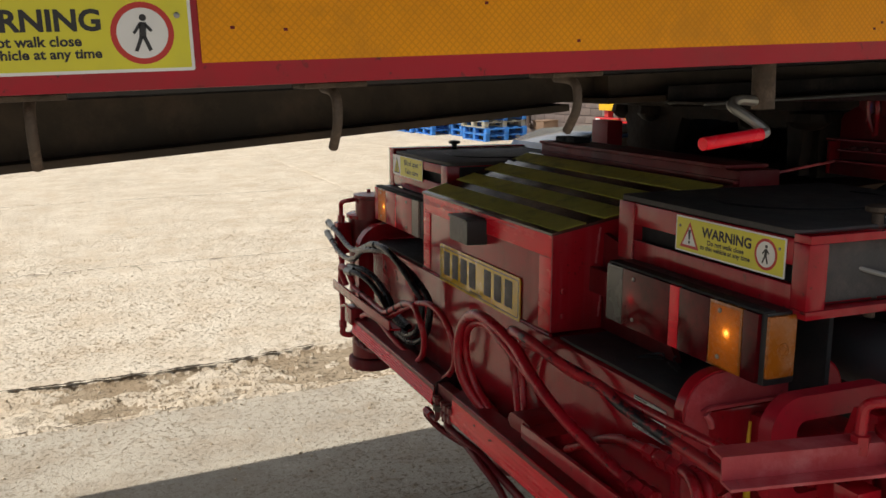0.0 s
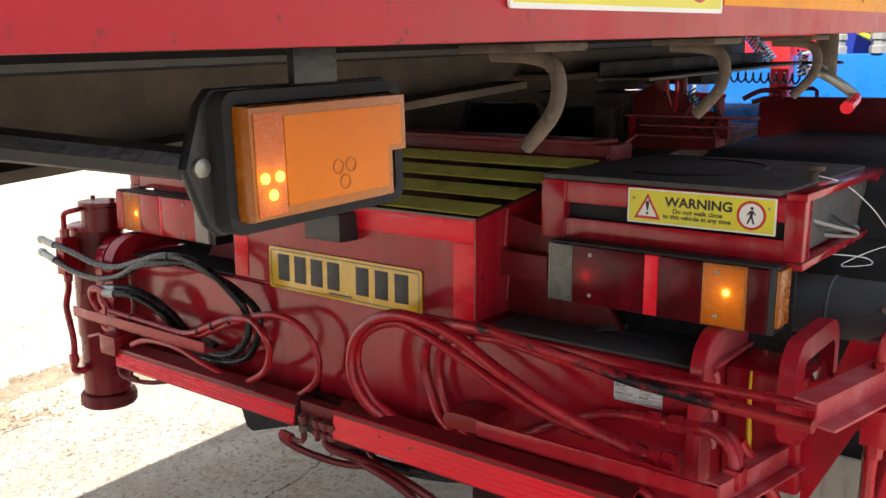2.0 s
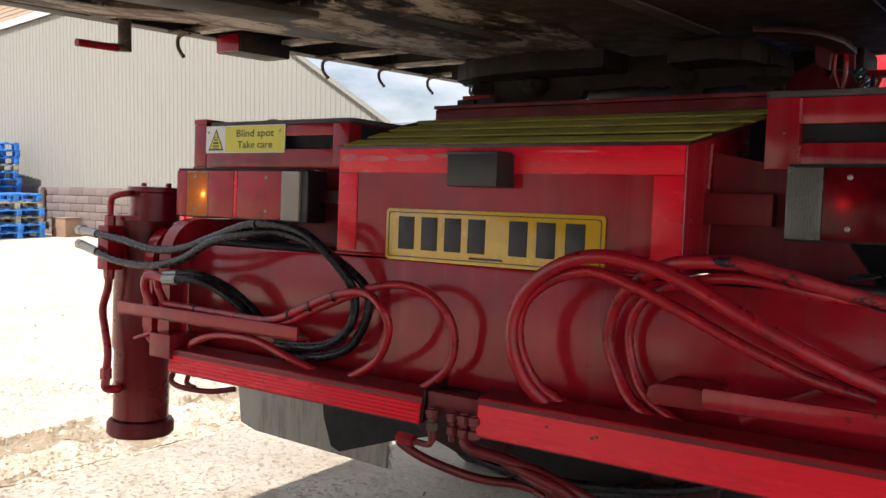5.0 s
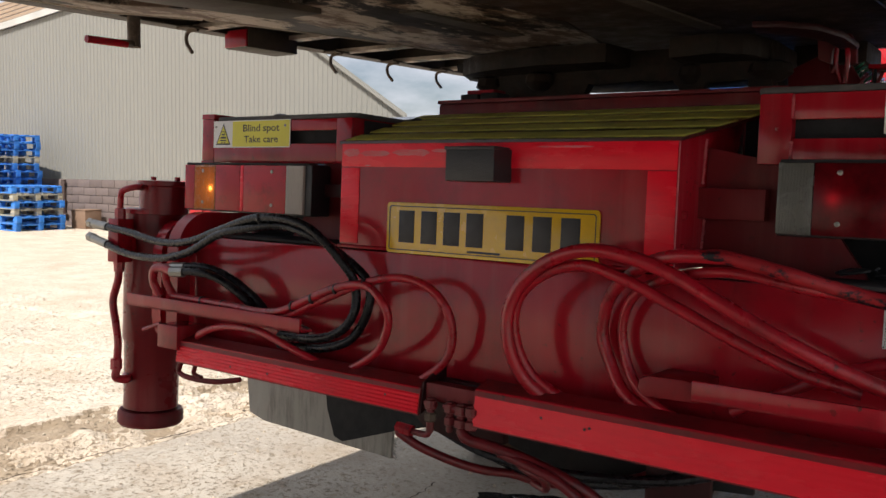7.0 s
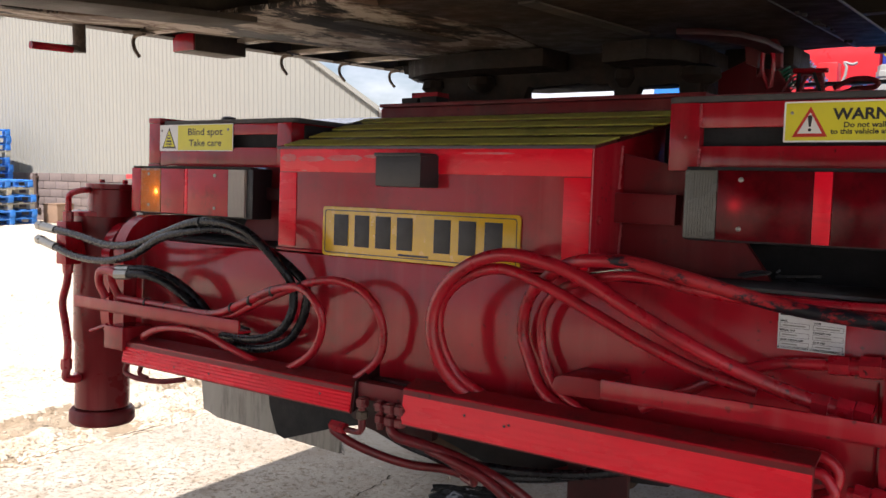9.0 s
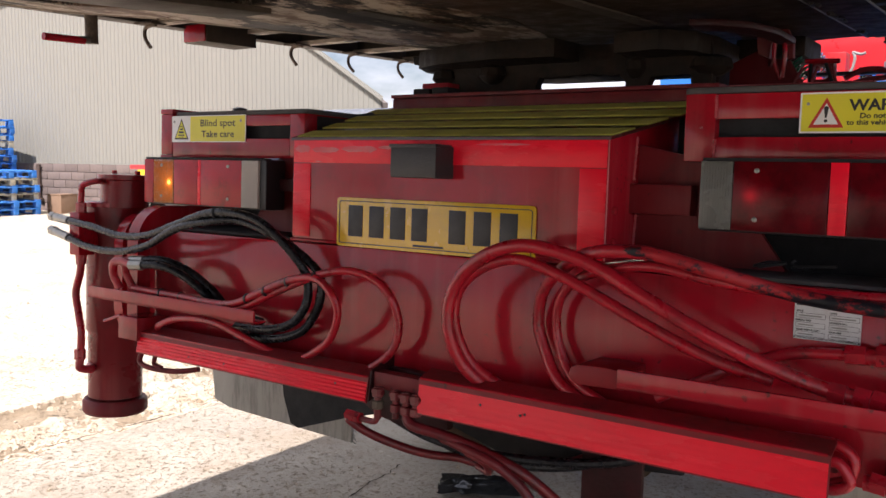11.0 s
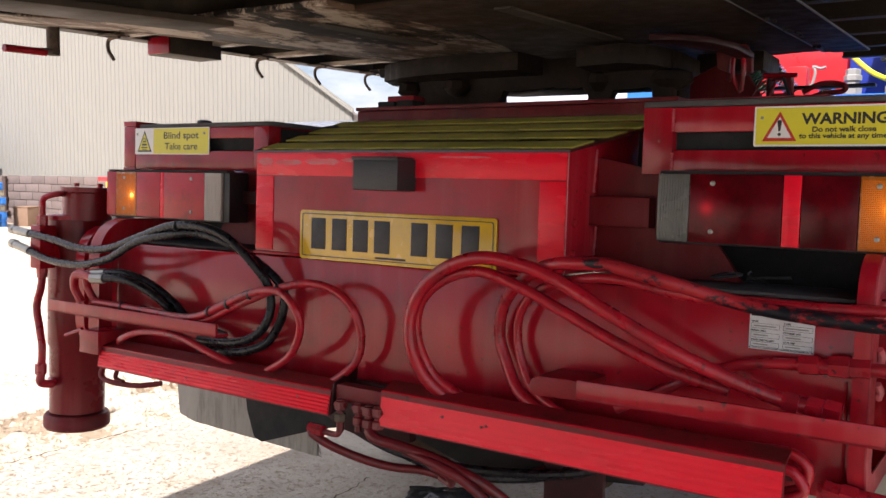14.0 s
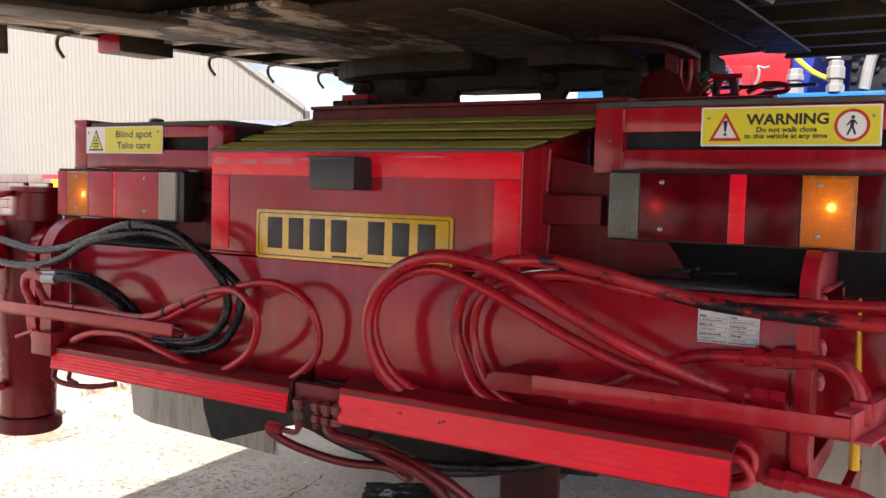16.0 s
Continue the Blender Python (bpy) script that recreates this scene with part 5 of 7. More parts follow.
def rear_lamp(side):
    y0, y1, z0, z1 = 0.045, 0.12, 1.132, 1.261
    if side > 0:
        x0, x1 = 0.563, 1.040
        cells = [(0.565, 0.624, LENS_GREY, "grey reverse lens"), (0.624, 0.784, LENS_RED, "smoked red lens"), (0.784, 0.814, RED_TAPE, "bright red strip across the lens"),
                 (0.814, 0.903, LENS_RED, "smoked red lens"), (0.903, 0.990, LENS_AMBER, "lit amber indicator lens"), (0.990, 1.028, LENS_RED, "smoked red lens")]
        screws = (0.665, 0.932)
    else:
        z0, z1 = 1.118, 1.247
        x0, x1 = -1.042, -0.556
        # The narrow red strip paints a streak of reflection on this lamp.
        cells = [(-1.040, -0.999, LENS_RED_CLEAR, "red lens"), (-0.999, -0.911, LENS_AMBER, "lit amber indicator lens"), (-0.911, -0.812, LENS_RED_CLEAR, "red lens"),
                 (-0.812, -0.799, RED_TAPE, "bright red strip across the lens"), (-0.799, -0.640, LENS_RED_CLEAR, "red lens"), (-0.640, -0.578, LENS_CLEAR, "clear reverse lens")]
        screws = (-0.962, -0.69)
    lamp = part("rear_lamp", B(((x0, y0 + 0.008, z0), (x1, y1, z1)), bevel=0.006), PLASTIC, lorry, "long rear lamp cluster in a black housing")
    part("gasket", B(((x0 + 0.004, y0 + 0.004, z1 - 0.0035), (x1 - 0.004, y0 + 0.03, z1 + 0.002)), bevel=0.0015), RUBBER, lamp)
    for a, b, material, label in cells:
        part("lens", B(((a + 0.0006, y0, z0 + 0.004), (b - 0.0006, y0 + 0.012, z1 - 0.004)), bevel=0.0015), LENS_SIDE if material == LENS_AMBER else material, lamp, label)
        if material == LENS_GREY or material == LENS_CLEAR:
            rib = bmesh.new()
            k = 0
            while a + 0.006 + 0.005 * k < b - 0.004:
                x = a + 0.005 + 0.005 * k
                box(rib, (x, y0 - 0.0006, z0 + 0.008), (x + 0.0024, y0 + 0.001, z1 - 0.008))
                k += 1
            part("lens_ribs", rib, material, lamp)
        if material == LENS_AMBER:
            # moulded prisms over the whole lens
            relief, step = bmesh.new(), 0.003
            for i in range(int((b - a - 0.006) / step)):
                for k in range(int((z1 - z0 - 0.016) / step)):
                    x, z = a + 0.0035 + step * i, z0 + 0.0085 + step * k
                    foot = [relief.verts.new(c) for c in ((x, y0 - 0.0002, z), (x + step - 0.0007, y0 - 0.0002, z), (x + step - 0.0007, y0 - 0.0002, z + step - 0.0007), (x, y0 - 0.0002, z + step - 0.0007))]
                    tip = relief.verts.new((x + step / 2, y0 - 0.0011, z + step / 2))
                    for n in range(4):
                        relief.faces.new((foot[n], foot[(n + 1) % 4], tip))
            part("lens_relief", relief, LENS_AMBER, lamp, angle=10)
    for x in screws:
        for z in (z0 + 0.024, z1 - 0.02):
            part("screw", L([(0.0045, 0.003), (0.0045, -0.0018), (0.002, -0.0028)], (x, y0, z), axis=1, seg=12), STEEL, lamp)
    if side > 0:

        part("side_marker", B(((1.040, 0.052, 1.148), (1.049, 0.110, 1.256)), bevel=0.003), LENS_SIDE, lamp, "dull amber side lens")
        for r in (0.012, 0.007):
            part("lens_ring", T([(1.0492, 0.083 + r * math.cos(a), 1.196 + r * math.sin(a)) for a in np.linspace(0, 2 * math.pi, 17)], 0.0012, seg=6, curved=False), LENS_SIDE, lamp)
    part("bracket", B(((x0 + 0.1, y1, z1 - 0.05), (x1 - 0.1, y1 + 0.04, z1 + 0.004)), bevel=0.003), RED_DARK, lamp)
    return lamp


rear_lamp(1)
rear_lamp(-1)


def stabiliser_leg(side):
    x, yc = (-1.228, 0.085) if side < 0 else (1.262, 0.205)
    yf = yc - 0.085
    o = (x, yc, 0)
    leg = part("stabiliser_leg", L([(0.055, 1.105), (0.082, 1.105), (0.086, 1.10), (0.084, 0.93), (0.084, 0.735), (0.079, 0.725), (0.078, 0.53), (0.06, 0.525)][::-1], o, seg=40), RED_LEG, lorry, "red hydraulic stabiliser leg, raised")
    cap_x, wide = (x + 0.045, 1.22) if side < 0 else (x, 1.0)
    part("cap", L([(0.058 * wide, 1.10), (0.058 * wide, 1.178), (0.064 * wide, 1.182), (0.064 * wide, 1.195), (0.03, 1.198)], (cap_x, yc, 0), seg=32), RED_LEG, leg)
    part("collar", L([(0.086, 1.098), (0.094, 1.100), (0.094, 1.112), (0.086, 1.116)], o, seg=40), RED, leg)
    part("foot", L([(0.05, 0.478), (0.088, 0.480), (0.094, 0.488), (0.094, 0.515), (0.088, 0.524), (0.05, 0.527)], o, seg=40), RED_DARK, leg, "worn round foot")
    part("web", P([(x - side * 0.07, 0.76 if side < 0 else 0.93), (x - side * 0.16, 0.80 if side < 0 else 0.97), (x - side * 0.16, 1.03), (x - side * 0.07, 1.07)], 1, yc - 0.015, yc + 0.015), RED, leg)
    part("fin", P([(x + 0.0, 0.98), (x + 0.045, 0.98), (x + 0.02, 1.085)], 1, yf - 0.012, yf - 0.002), RED, leg)
    for dx in (-0.056, 0.056):
        part("bolt", L([(0.008, 1.19), (0.008, 1.208)], (cap_x + dx, yc, 0), seg=8), RED, leg)
    px = x + 0.008 if side < 0 else x - 0.042
    wave = 1.0 if side < 0 else 0.0
    part("valve_block", B(((px - 0.022, yf - 0.06, 0.962), (px + 0.026, yf - 0.01, 1.085 if side < 0 else 1.03)), bevel=0.004), RED, leg, "red valve block")
    part("pipe", T([(x - 0.0, yf + 0.04, 1.172), (px + 0.04, yf - 0.01, 1.176), (px + 0.008, yf - 0.035, 1.163), (px, yf - 0.036, 1.135), (px, yf - 0.036, 1.10)], 0.009), RED_PIPE, leg)
    part("union_nut", L([(0.015, 1.083), (0.015, 1.112), (0.011, 1.114)], (px, yf - 0.036, 0), seg=6), RED_PIPE, leg)
    part("union_nut", L([(0.014, 0.935), (0.016, 0.962)], (px, yf - 0.036, 0), seg=6), RED_PIPE, leg)
    part("pipe", T([(px, yf - 0.036, 0.955), (px - 0.004, yf - 0.036, 0.91), (px - 0.004 - 0.022 * wave, yf - 0.036, 0.85), (px - 0.004 - 0.008 * wave, yf - 0.036, 0.79), (px - 0.004 + 0.006 * wave, yf - 0.036, 0.73), (px - 0.004, yf - 0.036, 0.665)], 0.011), RED_PIPE, leg, "painted flexible hose")
    part("union_nut", L([(0.016, 0.655), (0.016, 0.685)], (px - 0.004, yf - 0.036, 0), seg=6), RED_PIPE, leg)
    part("elbow", T([(px - 0.004, yf - 0.036, 0.655), (px - 0.004, yf - 0.036, 0.63), (px + 0.01, yf - 0.01, 0.625), (x - 0.03, yf + 0.02, 0.625)], 0.012), RED_PIPE, leg)
    return leg


stabiliser_leg(-1)
stabiliser_leg(1)


def tray(x0, x1, z_lo, z_hi, ribs, label):
    t = part("hose_tray", P([(-0.104, z_lo), (-0.100, z_lo - 0.001), (-0.092, z_hi), (-0.055, z_hi + 0.014), (-0.055, z_hi + 0.019), (-0.097, z_hi + 0.004)], 0, x0, x1), RED_TRAY, lorry, label)
    part("tray_floor", P([(-0.052, z_lo + 0.035), (0.0, z_lo + 0.03), (0.0, z_lo + 0.04), (-0.052, z_lo + 0.045)], 0, x0, x1), RED_DARK, t)
    part("weld_bead", T([(x0 + 0.004, -0.096, z_hi + 0.004), (x1 - 0.004, -0.096, z_hi + 0.004)], 0.003, curved=False, seg=6), RED, t)
    # tape pressed over the ribs of the tray
    lo, hi = z_lo + 0.003, z_hi - 0.007
    outline = []
    n = 50
    for k in range(n + 1):
        f = k / n
        z = lo + (hi - lo) * f
        lean = (z - z_lo) / (z_hi - z_lo) * 0.008
        outline.append((-0.1052 + lean - ribs * 0.0024 * (0.5 - 0.5 * math.cos(2 * math.pi * 5 * f)), z))
    back = [(y + 0.0015, z) for y, z in ((outline[0][0], lo), (outline[-1][0], hi))]
    part("reflective_tape", P(outline + [back[1], back[0]], 0, x0 + 0.002, x1 - 0.002), RED_TAPE, t, "bright red reflective tape")
    rng = random.Random(int(x0 * 100) + 500)
    for k in range(3):
        x, f = rng.uniform(x0 + 0.05, x1 - 0.05), rng.uniform(0.2, 0.8)
        z = lo + (hi - lo) * f
        part("rivet_hole", L([(0.0026, 0.0), (0.0026, -0.001)], (x, -0.1066 + (z - z_lo) / (z_hi - z_lo) * 0.008, z), axis=1, seg=10), INK, t)
    return t


tray(-0.865, -0.078, 0.733, 0.783, 1, "red hose tray with ribbed reflective tape")
tray(0.055, 0.842, 0.733, 0.802, 0.08, "red hose tray with smooth reflective tape")


def rails_and_brackets():
    part("hose_rail", B(((-1.06, -0.118, 0.862), (-0.41, -0.078, 0.868)), ((-1.06, -0.118, 0.862), (-0.41, -0.112, 0.894)), bevel=0.001), RED, lorry, "red angle rail holding hoses")
    part("hose_rail", B(((0.495, -0.118, 0.858), (1.014, -0.075, 0.864)), ((0.495, -0.118, 0.858), (1.014, -0.110, 0.892)), bevel=0.001), RED, lorry, "red angle rail holding hoses")
    part("rail_stub", P([(0.392, 0.862), (0.402, 0.849), (0.50, 0.852), (0.50, 0.884), (0.47, 0.888), (0.41, 0.886), (0.395, 0.878)], 1, -0.10, 0.0, 0.005), RED_TRAY, lorry, "worn rounded end of the rail")
    back = part("rail_return", B(((0.0, 0.0, 0.0), (0.36, 0.006, 0.044)), ((0.0, -0.026, 0.0), (0.36, -0.0005, 0.005)), ((0.0, 0.0065, 0.039), (0.36, 0.03, 0.044)), bevel=0.0015), RED_SKYLIT, lorry, "return channel paled for skylight")
    back.matrix_local = pose(1.020, -0.118, 0.856, 0, 0, 80)
    part("red_pipe", T([(1.0, 0.02, 0.93), (1.035, 0.05, 0.865), (1.06, 0.07, 0.81), (1.085, 0.09, 0.74), (1.09, 0.10, 0.62)], 0.013), RED_PIPE, lorry, "bent red pipe")
    guide = part("hose_guide", P([(-0.030, 0.0), (0.004, 0.0), (0.004, 0.037), (0.042, 0.037), (0.042, 0.042), (0.0, 0.042), (0.0, 0.005), (-0.030, 0.005)], 0, 0.0, 0.32, 0.001), RED_SKYLIT, lorry, "red hose guide paled for skylight")
    guide.matrix_local = pose(1.176, -0.138, 1.052, 0, -2, 76)
    part("brace", P([(0.03, 0.735), (0.10, 0.66), (0.24, 0.66), (0.26, 0.735)], 0, 0.985, 1.0), RED, lorry)
    part("brace", P([(1.086, 0.765), (1.086, 1.03), (1.128, 1.05), (1.152, 1.125), (1.20, 1.125), (1.20, 0.975), (1.176, 0.955)], 1, 0.14, 0.16), RED, lorry)
    part("strap", T([(1.000, 0.068, 1.055), (1.001, 0.066, 1.0), (1.003, 0.068, 0.93), (1.004, 0.068, 0.86), (1.005, 0.066, 0.768)], 0.003, taper=lambda f: 0.0026 + 0.0062 * f), STRAP, lorry, "hanging yellow strap")
    part("tray_bracket", B(((-0.935, -0.11, 0.765), (-0.855, -0.02, 0.825)), bevel=0.003), RED, lorry)
    part("latch_rod", T([(-1.01, -0.10, 0.80), (-0.93, -0.105, 0.825)], 0.005, curved=False, seg=8), RED, lorry)
    part("shackle", T([(-0.865, -0.085, 0.735), (-0.875, -0.085, 0.705), (-0.83, -0.085, 0.695), (-0.75, -0.07, 0.695), (-0.68, -0.05, 0.708)], 0.007), RED_DARK, lorry, "bent tie-down loop")
    part("shackle", T([(-0.81, -0.085, 0.73), (-0.815, -0.085, 0.708), (-0.79, -0.08, 0.70)], 0.006), RED_DARK, lorry)
    part("hanger_plate", P([(-0.49, 0.735), (-0.02, 0.735), (-0.06, 0.695), (-0.27, 0.635), (-0.425, 0.582), (-0.452, 0.590), (-0.478, 0.655)], 1, 0.05, 0.062, 0.003), RUBBER, lorry, "dark hanging plate")
    part("mudflap", P([(-1.30, 0.70), (-1.262, 0.436), (-1.19, 0.418), (-0.64, 0.402), (-0.63, 0.70)], 1, 0.50, 0.512, 0.003), FLAP, lorry, "grey rubber mudflap with worn edge")
    part("mudflap", B(((0.70, 0.50, 0.415), (1.26, 0.512, 0.75)), bevel=0.003), FLAP, lorry, "grey rubber mudflap with worn edge")
    rng = random.Random(8)
    fr = bmesh.new()
    for k in range(26):
        z = 0.42 + 0.004 * k
        tube(fr, [(-0.64, 0.506, z - 0.012), (-0.632 + rng.uniform(0, 0.02), 0.50 + rng.uniform(-0.01, 0.01), z - 0.02)], 0.0012, seg=4, curved=False)
    part("frayed_cords", fr, FLAP, lorry, "frayed mudflap cords")
    # Added dark sheet; it hides sunlit ground showing under the beam.
    part("under_panel", P([(-0.10, 0.735), (0.52, 0.735), (0.52, 0.64), (0.10, 0.60), (-0.10, 0.655)], 1, 0.16, 0.172), RUBBER, lorry, "added dark sheet filling the gap under the beam")
    for pts in ([(-0.12, 0.0, 0.69), (0.02, 0.02, 0.645), (0.2, 0.05, 0.635), (0.4, 0.08, 0.66), (0.55, 0.1, 0.72)], [(-0.1, 0.03, 0.67), (0.1, 0.06, 0.615), (0.3, 0.08, 0.63), (0.48, 0.1, 0.70)]):
        part("drain_hose", T(pts, 0.010, seg=10), HOSE, lorry, "black drain hose")
    part("lower_plate", B(((0.33, 0.10, 0.56), (0.46, 0.115, 0.735)), bevel=0.003), RED_NEAR_BLACK, lorry)


rails_and_brackets()

BLACK_HOSES = {
    "upper": [(-1.287, -0.06, 1.064), (-1.134, -0.07, 1.052), (-0.977, -0.08, 1.034), (-0.843, -0.09, 1.042), (-0.717, -0.10, 1.076), (-0.558, -0.11, 1.115), (-0.414, -0.10, 1.10),
              (-0.327, -0.06, 1.013), (-0.31, -0.045, 0.961), (-0.312, -0.05, 0.909), (-0.348, -0.055, 0.867), (-0.417, -0.06, 0.844), (-0.545, -0.05, 0.834)],
    "lower": [(-1.271, -0.07, 1.021), (-1.118, -0.08, 0.994), (-0.963, -0.09, 0.992), (-0.829, -0.10, 1.017), (-0.704, -0.11, 1.067), (-0.576, -0.105, 1.092), (-0.498, -0.09, 1.098), (-0.415, -0.08, 1.078),
              (-0.353, -0.05, 1.04), (-0.290, -0.03, 0.985), (-0.284, -0.03, 0.93), (-0.307, -0.03, 0.88), (-0.339, -0.04, 0.843), (-0.427, -0.045, 0.818), (-0.556, -0.04, 0.812)],
}
for pts in BLACK_HOSES.values():
    h = part("black_hose", T(pts, 0.0102, seg=12), HOSE, lorry, "black hydraulic hose with steel end")
    a, b = Vector(pts[0]), Vector(pts[1])
    d = (b - a).normalized()
    part("hose_end", T([a - d * 0.035, a + d * 0.05], 0.0122, curved=False, seg=12), STEEL, h)
    part("hose_end", T([a - d * 0.05, a - d * 0.03], 0.0145, curved=False, seg=6), STEEL, h)
for pts in ([(-0.87, -0.12, 0.965), (-0.783, -0.10, 0.969), (-0.72, -0.08, 0.951), (-0.659, -0.06, 0.912), (-0.598, -0.045, 0.866), (-0.488, -0.035, 0.838)],
            [(-0.895, -0.10, 0.972), (-0.799, -0.08, 0.981), (-0.724, -0.055, 0.959), (-0.645, -0.04, 0.914), (-0.589, -0.03, 0.870), (-0.479, -0.025, 0.850)]):
    h = part("black_hose", T(pts, 0.0102, seg=12), HOSE, lorry, "black hydraulic hose with steel end")
    part("hose_end", T([pts[0], tuple(Vector(pts[0]).lerp(Vector(pts[1]), 0.45))], 0.0135, curved=False, seg=8), STEEL, h)
part("red_pipe", T([(-0.94, -0.10, 0.895), (-0.955, -0.11, 0.93), (-0.94, -0.12, 0.965), (-0.905, -0.12, 0.972), (-0.87, -0.12, 0.966)], 0.011), RED_PIPE, lorry, "bent red pipe")
part("red_pipe", T([(-0.915, -0.08, 0.90), (-0.93, -0.09, 0.935), (-0.92, -0.10, 0.97), (-0.895, -0.10, 0.972)], 0.010), RED_PIPE, lorry, "bent red pipe")

RED_HOSES = {
    "left inner loop": (0.009, [(-0.90, -0.09, 0.899), (-0.70, -0.095, 0.897), (-0.518, -0.10, 0.897), (-0.412, -0.10, 0.935), (-0.321, -0.10, 0.971), (-0.235, -0.10, 0.984), (-0.184, -0.10, 0.951), (-0.176, -0.09, 0.908), (-0.209, -0.08, 0.847), (-0.288, -0.065, 0.798), (-0.37, -0.05, 0.765), (-0.46, -0.04, 0.752)]),
    "left outer loop": (0.009, [(-0.88, -0.08, 0.892), (-0.68, -0.085, 0.890), (-0.50, -0.09, 0.888), (-0.386, -0.09, 0.933), (-0.244, -0.09, 0.988), (-0.154, -0.08, 1.006), (-0.083, -0.07, 0.988), (-0.043, -0.06, 0.942), (-0.038, -0.05, 0.887), (-0.057, -0.05, 0.837), (-0.119, -0.055, 0.789), (-0.19, -0.05, 0.762), (-0.28, -0.04, 0.75)]),
    "left pigtail": (0.009, [(-0.82, -0.07, 0.80), (-0.785, -0.09, 0.815), (-0.707, -0.09, 0.841), (-0.58, -0.09, 0.846), (-0.471, -0.08, 0.816), (-0.40, -0.06, 0.79)]),
    "main loop": (0.0125, [(0.19, -0.06, 0.803), (0.155, -0.09, 0.847), (0.137, -0.11, 0.903), (0.135, -0.115, 0.965), (0.164, -0.12, 1.023), (0.228, -0.13, 1.071), (0.304, -0.135, 1.094), (0.384, -0.13, 1.086), (0.457, -0.12, 1.061), (0.543, -0.12, 1.019), (0.64, -0.11, 0.971), (0.729, -0.09, 0.932), (0.83, -0.07, 0.90), (0.91, -0.06, 0.892)]),
    "second loop": (0.0105, [(0.223, -0.05, 0.807), (0.161, -0.07, 0.85), (0.135, -0.09, 0.923), (0.147, -0.10, 0.992), (0.203, -0.11, 1.042), (0.281, -0.11, 1.066), (0.362, -0.105, 1.046), (0.449, -0.095, 1.008), (0.553, -0.085, 0.96), (0.647, -0.07, 0.922), (0.739, -0.055, 0.90)]),
    "right inner loop": (0.0088, [(0.465, -0.05, 0.80), (0.372, -0.04, 0.845), (0.332, -0.03, 0.915), (0.336, -0.04, 0.982), (0.377, -0.06, 1.03), (0.458, -0.09, 1.060), (0.547, -0.10, 1.072), (0.652, -0.09, 1.056), (0.76, -0.062, 1.046), (0.90, -0.06, 1.050), (1.05, -0.06, 1.056), (1.17, -0.06, 1.060)]),
    "lower run": (0.0092, [(0.53, -0.02, 0.83), (0.62, -0.02, 0.88), (0.70, -0.03, 0.922), (0.766, -0.03, 0.945), (0.84, -0.03, 0.953)]),
    "bent tail": (0.011, [(0.93, -0.03, 0.957), (0.965, -0.033, 0.959), (0.995, -0.04, 0.95), (1.012, -0.045, 0.93), (1.021, -0.05, 0.905)]),
    "bent tail two": (0.011, [(0.95, -0.01, 0.955), (0.985, -0.015, 0.955), (1.01, -0.02, 0.935), (1.022, -0.04, 0.905)]),
    "drop one": (0.0095, [(-0.128, -0.10, 0.694), (-0.122, -0.10, 0.686), (-0.083, -0.08, 0.661), (-0.022, -0.04, 0.634), (0.02, 0.0, 0.618), (0.06, 0.05, 0.607), (0.10, 0.08, 0.594), (0.149, 0.10, 0.593), (0.221, 0.12, 0.605), (0.278, 0.14, 0.621), (0.326, 0.15, 0.646), (0.40, 0.17, 0.72)]),
    "drop two": (0.0115, [(0.027, -0.10, 0.722), (0.046, -0.10, 0.706), (0.103, -0.09, 0.698), (0.172, -0.07, 0.681), (0.253, -0.05, 0.652), (0.294, -0.03, 0.625), (0.33, 0.0, 0.585), (0.37, 0.06, 0.52)]),
    "drop three": (0.010, [(0.11, -0.085, 0.690), (0.206, -0.08, 0.668), (0.246, -0.07, 0.648), (0.279, -0.06, 0.622), (0.306, -0.05, 0.585), (0.32, -0.03, 0.53), (0.33, 0.02, 0.48)]),
    "return loop": (0.0085, [(0.06, 0.02, 0.66), (0.12, 0.0, 0.640), (0.16, 0.0, 0.628), (0.15, 0.03, 0.60), (0.11, 0.05, 0.60)]),
    "tray tail": (0.009, [(0.60, -0.04, 0.795), (0.741, -0.05, 0.809), (0.798, -0.05, 0.813), (0.844, -0.05, 0.812), (0.867, -0.05, 0.792), (0.86, -0.05, 0.762), (0.833, -0.05, 0.748)]),
    "tray tail two": (0.009, [(0.829, -0.065, 0.79), (0.849, -0.065, 0.787), (0.866, -0.065, 0.762), (0.849, -0.065, 0.747), (0.82, -0.065, 0.742)]),
    "low right": (0.013, [(0.879, -0.03, 0.756), (0.923, -0.03, 0.757), (0.974, -0.03, 0.755), (1.039, -0.03, 0.745), (1.12, -0.03, 0.70), (1.18, -0.02, 0.60)]),
}
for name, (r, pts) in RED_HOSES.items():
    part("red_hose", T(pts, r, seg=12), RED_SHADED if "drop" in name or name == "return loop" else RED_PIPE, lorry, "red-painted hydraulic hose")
BIG_HOSE = [(0.414, -0.05, 0.80), (0.343, -0.04, 0.835), (0.305, -0.03, 0.89), (0.288, -0.03, 0.943), (0.312, -0.05, 1.013), (0.386, -0.09, 1.069), (0.456, -0.12, 1.093), (0.545, -0.125, 1.097), (0.636, -0.11, 1.077),
            (0.736, -0.07, 1.05), (0.819, -0.072, 1.038), (0.953, -0.075, 1.032), (1.06, -0.08, 1.032), (1.16, -0.095, 1.036)]
big = part("red_hose", T(BIG_HOSE[:8], 0.0117, seg=12), RED_PIPE, lorry, "red-painted hydraulic hose")
part("hose_run", T([(0.500, -0.1235, 1.0965)] + BIG_HOSE[7:], 0.01175, seg=12), RED_WORN, big, "stretch with flaking red paint")
